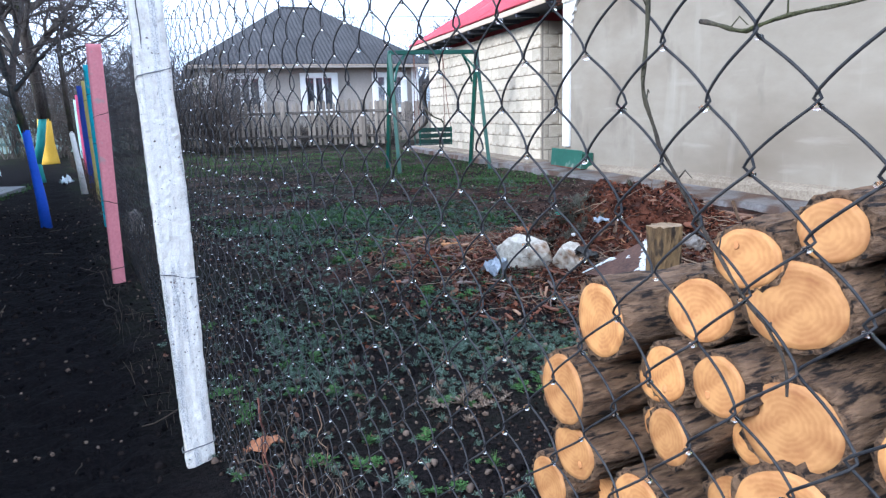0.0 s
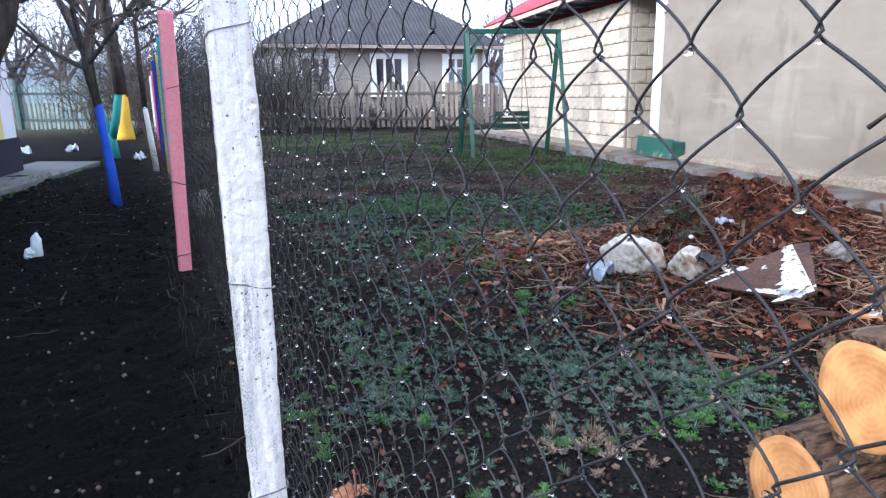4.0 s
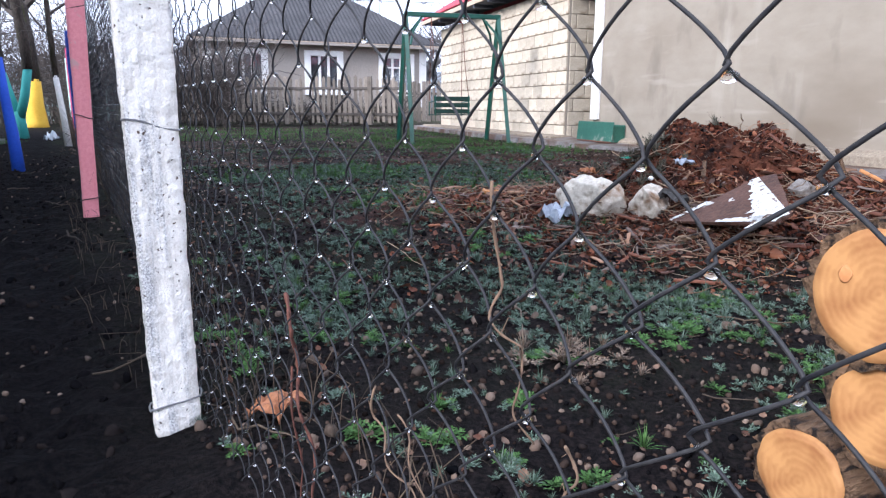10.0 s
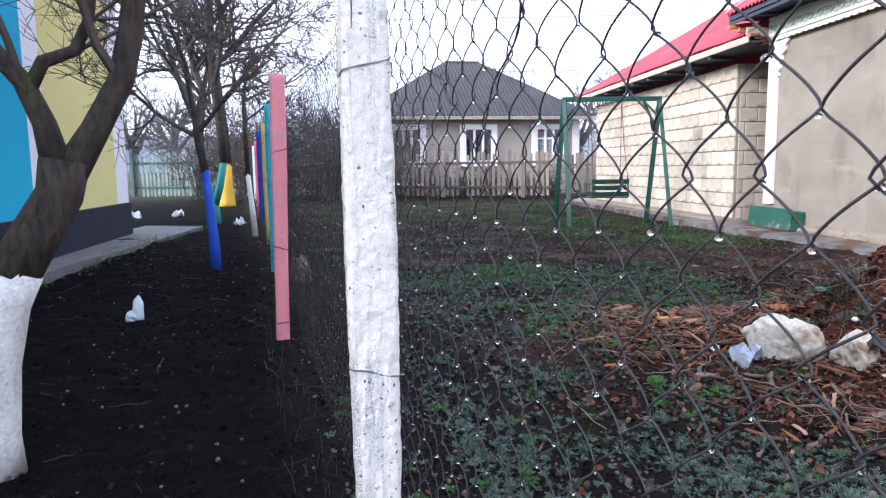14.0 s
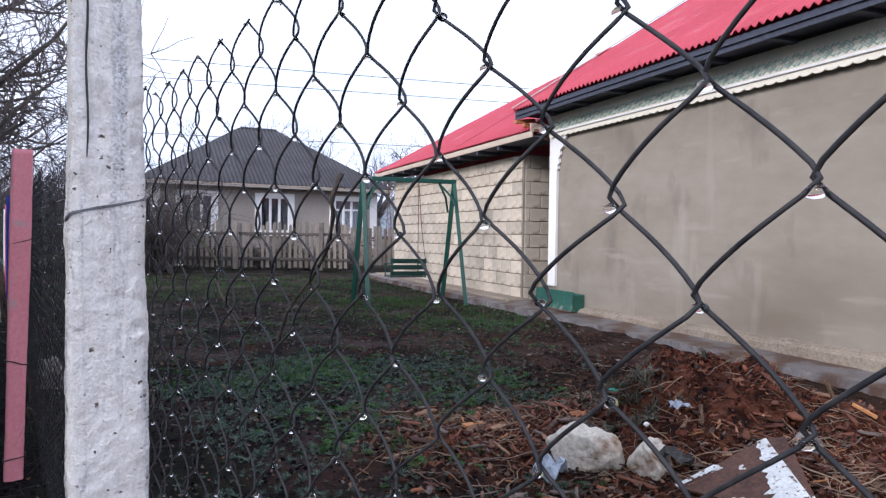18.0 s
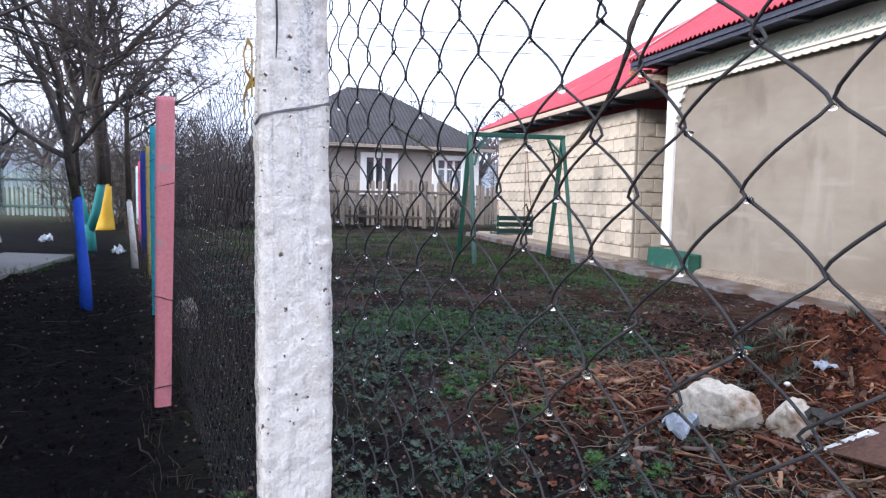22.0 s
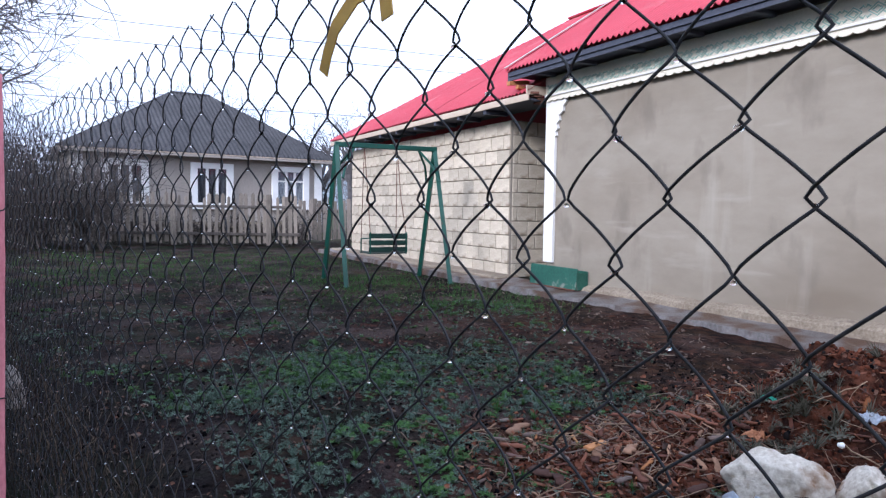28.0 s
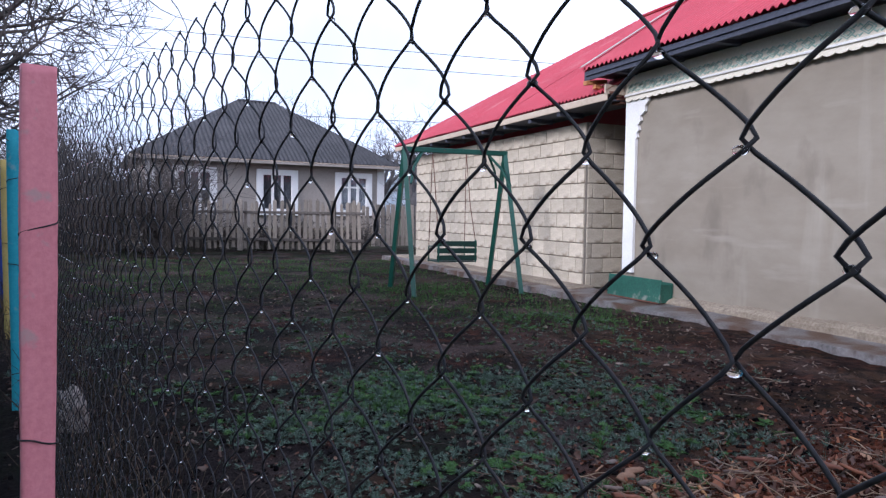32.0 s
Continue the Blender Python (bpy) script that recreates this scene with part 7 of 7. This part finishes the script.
I_GREY = islands("grey green weeds", [(0.04, 0.066, 0.048), (0.085, 0.13, 0.10), (0.18, 0.235, 0.195), (0.05, 0.08, 0.045), (0.12, 0.15, 0.12)], 0.85, 0.12)
I_DRYWEED = islands("dry weeds", [(0.05, 0.05, 0.035), (0.11, 0.105, 0.08), (0.16, 0.14, 0.11)], 0.9, 0.1)
I_GREEN = islands("fresh green weeds", [(0.03, 0.07, 0.018), (0.05, 0.11, 0.03), (0.085, 0.16, 0.05)], 0.8, 0.15)

in_yard = lambda x, y: 1.0 if across_fence(x, y) > 0.03 and house_side(x, y) > 0.62 else 0.0
by_path = lambda x, y: 1.0 if across_fence(x, y) < 0.0 else 0.0
patch = lambda x, y, f, s: min(1.0, max(0.0, 0.5 + 1.5 * noise.noise(Vector((x * f, y * f, s)))))


def inside(v, a, e, soft):
    """1 between a and e, with soft edges."""
    return float(smooth_step(np.array(v), a - soft, a + soft) * (1 - smooth_step(np.array(v), e - soft, e + soft)))


def weedy(x, y):
    """A grey green mat before the heap, a greener one behind it on the fence side, few weeds elsewhere."""
    if not in_yard(x, y):
        return 0.0
    mound = math.exp(-(((x - 1.15) / 0.95) ** 2 + ((y - 5.15) / 0.75) ** 2)) + 0.8 * heap_weight(x, y)
    off = across_fence(x, y)
    edge = x + 0.25 * noise.noise(Vector((y * 1.6, 0, 5)))
    mat_near = inside(edge, -1.75, 0.45, 0.35) * inside(y + 0.3 * noise.noise(Vector((x * 1.5, 0, 2))), 3.3, 4.85, 0.25)
    mat_far = inside(off, 1.0, 3.4, 0.35) * inside(y + 0.5 * noise.noise(Vector((x * 1.1, 0, 7))), 5.0, 7.7, 0.4) * inside(x, -4.0, 0.6, 0.4)
    tufts = 0.30 * inside(y, 1.8, 3.3, 0.2) * (1.0 if noise.noise(Vector((x * 5.5, y * 5.5, 8))) > 0.12 else 0.12)
    sparse = 0.20 * inside(y, 7.2, 11.0, 0.5) * (1.0 if noise.noise(Vector((x * 1.3, y * 1.3, 4))) > 0.0 else 0.2)
    w = max(mat_near, 0.85 * mat_far, tufts, sparse) * (0.12 + 0.88 * patch(x, y, 2.3, 3)) * (0.35 + 0.65 * patch(x, y, 0.8, 12))
    if off < 0.45 and y > 3.4:
        w *= 0.12
    return w * max(0.0, 1 - 1.5 * mound)


scatter("soil_clods", PEBBLES, spots_for(3600, 1, (-5.2, -1.0, 2.2, 8.5), by_path, 5, (0.004, 0.014), 3, 0.0, lambda r: (r.uniform(0.6, 1.5), r.uniform(0.6, 1.1), r.uniform(0.5, 0.9))), I_CLOD, "crumbly black soil clods", "soil")
scatter("yard_clods", PEBBLES, spots_for(3600, 2, (-2.4, 1.6, 2.1, 7.5), in_yard, 5, (0.004, 0.013), 3, 0.1, lambda r: (r.uniform(0.6, 1.5), r.uniform(0.6, 1.1), r.uniform(0.5, 0.9))), I_CLOD, "crumbly dark soil clods", "soil")
scatter("yard_litter", CHIPS, spots_for(5600, 19, (-4.2, 2.2, 5.8, 14.0), in_yard, 7, (0.012, 0.045), 0.7, 0.12, lambda r: (r.uniform(0.5, 1.3), r.uniform(0.15, 0.6), r.uniform(0.06, 0.2))), I_LITTER, "dull brown leaf and bark litter on the soil", "litter")
scatter("soil_crumbs", PEBBLES, spots_for(4200, 18, (-1.7, 1.4, 2.1, 4.4), in_yard, 5, (0.0025, 0.009), 3, 0.1, lambda r: (r.uniform(0.7, 1.5), r.uniform(0.6, 1), r.uniform(0.5, 0.9))), I_CRUMB, "small brown crumbs of soil and bark", "soil")
scatter("pebbles", PEBBLES, spots_for(900, 3, (-2.2, 1.2, 2.1, 5.5), in_yard, 5, (0.003, 0.009), 3, 0.2, lambda r: (1, r.uniform(0.6, 1), r.uniform(0.35, 0.7))), I_PEBBLE, "small tan and grey pebbles on dark soil", "pebbles", True)
scatter("gravel_stones", PEBBLES, spots_for(170, 22, (-1.6, 0.9, 2.5, 3.7), in_yard, 5, (0.006, 0.017), 3, 0.2, lambda r: (1, r.uniform(0.6, 1), r.uniform(0.4, 0.8))), I_PEBBLE, "larger tan and pinkish stones on dark soil", "stones", True)
scatter("pale_specks", PEBBLES, spots_for(420, 4, (-5.4, -1.2, 2.4, 9.5), by_path, 5, (0.003, 0.008), 3, 0.5), I_PEBBLE, "small pale pebbles on black soil", "pebbles", True)
scatter("bark_chips", CHIPS, spots_for(3600, 5, (-1.0, 2.9, 3.3, 7.0), lambda x, y: in_yard(x, y) * heap_weight(x, y) * (0.1 + 0.9 * patch(x, y, 3.2, 31)), 7, (0.008, 0.055), 0.8, 0.1,
        lambda r: (r.uniform(0.7, 1.9), r.uniform(0.08, 0.6), r.uniform(0.04, 0.12))), I_BARKCHIP, "reddish brown bark chips and wood splinters", "wood chips")
scatter("red_crumbs", PEBBLES, spots_for(6500, 15, (-0.6, 2.8, 3.7, 7.4), lambda x, y: in_yard(x, y) * min(1.0, heap_weight(x, y) + math.exp(-(((x - 1.1) / 0.7) ** 2 + ((y - 5.15) / 0.6) ** 2))), 5, (0.003, 0.012), 3, 0.1, lambda r: (r.uniform(0.7, 1.6), r.uniform(0.6, 1), r.uniform(0.5, 0.9))), I_RED, "crumbs of reddish brown soil on the heap", "soil", True)
scatter("straw", TWIGS, spots_for(620, 16, (-0.9, 2.4, 3.5, 6.0), lambda x, y: in_yard(x, y) * min(1, heap_weight(x, y)) * patch(x, y, 2.6, 44), 7, (0.05, 0.2), 0.6, 0.15,
        lambda r: (1, 0.5, r.uniform(0.5, 1.6))), I_STRAW, "pale dry straw and thin stems on the litter", "straw")
scatter("wood_splinters", CHIPS, spots_for(260, 6, (-0.6, 2.6, 3.4, 6.0), lambda x, y: in_yard(x, y) * heap_weight(x, y), 7, (0.07, 0.15), 0.22, 0.1,
        lambda r: (r.uniform(0.5, 1), r.uniform(0.1, 0.42), r.uniform(0.06, 0.14))), I_BARKCHIP, "longer brown wood splinters on the heap", "wood chips")
scatter("orange_chips", CHIPS, spots_for(130, 20, (-0.6, 2.4, 3.6, 5.9), lambda x, y: in_yard(x, y) * heap_weight(x, y), 7, (0.02, 0.085), 0.4, 0.15,
        lambda r: (1, r.uniform(0.08, 0.25), r.uniform(0.05, 0.10))), I_ORANGE, "bright orange tan wood chips on the heap", "wood chips")
scatter("twigs", TWIGS, spots_for(230, 7, (-1.0, 3.0, 3.2, 7.2), lambda x, y: in_yard(x, y) * min(1, heap_weight(x, y) + 0.06), 7, (0.08, 0.26), 0.3, 0.06,
        lambda r: (1, 1, r.uniform(0.5, 1.3))), I_TWIG, "dry brown twigs on the heap", "twigs")
scatter("loose_twigs", TWIGS, spots_for(240, 8, (-5.0, 2.2, 2.2, 10.0), lambda x, y: 1.0 if house_side(x, y) > 0.7 else 0.0, 7, (0.06, 0.22), 0.15, 0.06), I_STALK, "dry twigs scattered on the soil", "twigs")
scatter("fallen_leaves", LEAVES, spots_for(3400, 9, (-2.4, 1.8, 2.1, 8.5), in_yard, 4, (0.007, 0.022), 0.7, 0.15), I_LEAF, "dull brown fallen leaves", "leaves")
scatter("heap_leaves", LEAVES, spots_for(2600, 21, (-0.9, 2.6, 3.5, 6.6), lambda x, y: in_yard(x, y) * min(1.0, heap_weight(x, y) + 0.12), 4, (0.012, 0.036), 0.9, 0.2), I_HEAPLEAF, "rotting red brown leaves on the heap", "leaves")
scatter("grey_weeds", FEATHER, spots_for(8600, 10, (-4.0, 1.6, 2.2, 10.2), weedy, 6, (0.022, 0.058), 0.3, 0.02), I_GREY, "feathery grey green weeds", "weeds")
scatter("dry_weeds", FEATHER, spots_for(60, 17, (0.2, 1.1, 4.8, 5.5), lambda x, y: math.exp(-(((x - 0.6) / 0.22) ** 2 + ((y - 5.08) / 0.18) ** 2)), 6, (0.08, 0.15), 0.5, 0.06), I_DRYWEED, "dull grey dry weeds on the heap", "weeds")
scatter("brown_tuft", FEATHER, spots_for(16, 71, (-0.5, -0.2, 2.92, 3.18), lambda x, y: 1.0, 6, (0.05, 0.10), 0.3, 0.02), I_TWIG, "withered brown weed tuft on dark soil", "weeds")
scatter("green_weeds", ROUND, spots_for(1500, 11, (-4.0, 1.6, 2.2, 10.5), lambda x, y: weedy(x, y) * (patch(x, y, 0.9, 9) if y > 3.2 else 1.0) * (1.0 if y > 4.8 or y < 3.3 else 0.35), 5, (0.035, 0.085), 0.2, 0.02), I_GREEN, "fresh green rosette weeds", "weeds")


def blade_shape(seed):
    rnd = random.Random(seed)
    vs, fs = [], []
    for k in range(9):
        a, lean = rnd.uniform(0, 6.28), rnd.uniform(0.1, 0.6)
        side = Vector((-math.sin(a), math.cos(a), 0)) * 0.022
        base = Vector((rnd.uniform(-0.2, 0.2), rnd.uniform(-0.2, 0.2), 0))
        for i in range(3):
            t0, t1 = i / 3, (i + 1) / 3
            p, q = (base + Vector((math.cos(a) * lean * t * t, math.sin(a) * lean * t * t, t * rnd.uniform(0.85, 1.0))) for t in (t0, t1))
            n = len(vs)
            vs.extend([p - side * (1 - t0), p + side * (1 - t0), q + side * (1 - t1 * 0.95), q - side * (1 - t1 * 0.95)])
            fs.append((n, n + 1, n + 2, n + 3))
    return np.array([v[:] for v in vs]), np.array(fs)


BLADES = [blade_shape(k) for k in range(5)]


def lawn(x, y):
    """Green by the swing, thin and patchy towards the fences, bare between."""
    green = math.exp(-(((house_side(x, y) - 1.9) / 1.1) ** 2)) * inside(y, 9.3, 13.5, 0.6) + 0.35 * inside(y, 12.5, 19.0, 1.0)
    return in_yard(x, y) * green * (0.1 + 0.9 * patch(x, y, 1.1, 14))



scatter("grass", BLADES, spots_for(4800, 12, (-5.5, 2.2, 8.5, 19.5), lawn, 5, (0.025, 0.06), 0.1), I_GREEN, "short patchy green grass round the swing", "grass")
scatter("grass_verge", BLADES, spots_for(260, 13, (-6.2, -4.2, 6.0, 11.8), lambda x, y: 1.0 if abs((x + 5.12) + (y - 7.4) * 0.165) < 0.14 else 0.0, 5, (0.03, 0.08), 0.1), I_GREEN, "green grass along the concrete apron", "grass")


def stalks(count, seed, s_range, off, height, radius):
    """Dry stalks along the foot of the netting."""
    rnd = random.Random(seed)
    b = Build()
    for _ in range(count):
        s, o = rnd.uniform(*s_range), rnd.uniform(*off)
        p = FENCE_AT + FENCE_DIR * s + FENCE_OUT * o
        h = rnd.uniform(*height)
        base = Vector((p[0], p[1], ground_top(*p) - 0.01))
        lean = Vector((rnd.uniform(-0.5, 0.5), rnd.uniform(-0.5, 0.5), 0))
        pts = [base, base + lean * h * 0.25 + Vector((0, 0, h * 0.5)), base + lean * h * 0.8 + Vector((0, 0, h * rnd.uniform(0.6, 1.0)))]
        if rnd.random() < 0.4:
            pts.append(pts[-1] + Vector((rnd.uniform(-0.1, 0.1), rnd.uniform(-0.1, 0.1), -h * 0.25)))
        r = rnd.uniform(*radius)
        b.tube(pts, [r * (1 - 0.2 * i) for i in range(len(pts))], 4, cap=False)
    return b


single("dry_stalks", stalks(420, 61, (-2.0, 5.0), (0.08, 0.34), (0.04, 0.22), (0.0007, 0.0018)), I_STALK, "dry grass and weed stalks along the netting", "stalks", kind="stuff")
single("dry_grass", stalks(1500, 62, (2.2, 15.0), (0.1, 0.5), (0.1, 0.5), (0.001, 0.003)), I_STALK, "dry tangled grass along the netting", "grass", kind="stuff")
single("bank_stalks", stalks(110, 63, (0.2, 3.4), (-0.12, 0.02), (0.03, 0.13), (0.0007, 0.0016)), I_STALK, "dry stalks on the soil bank", "stalks", kind="stuff")
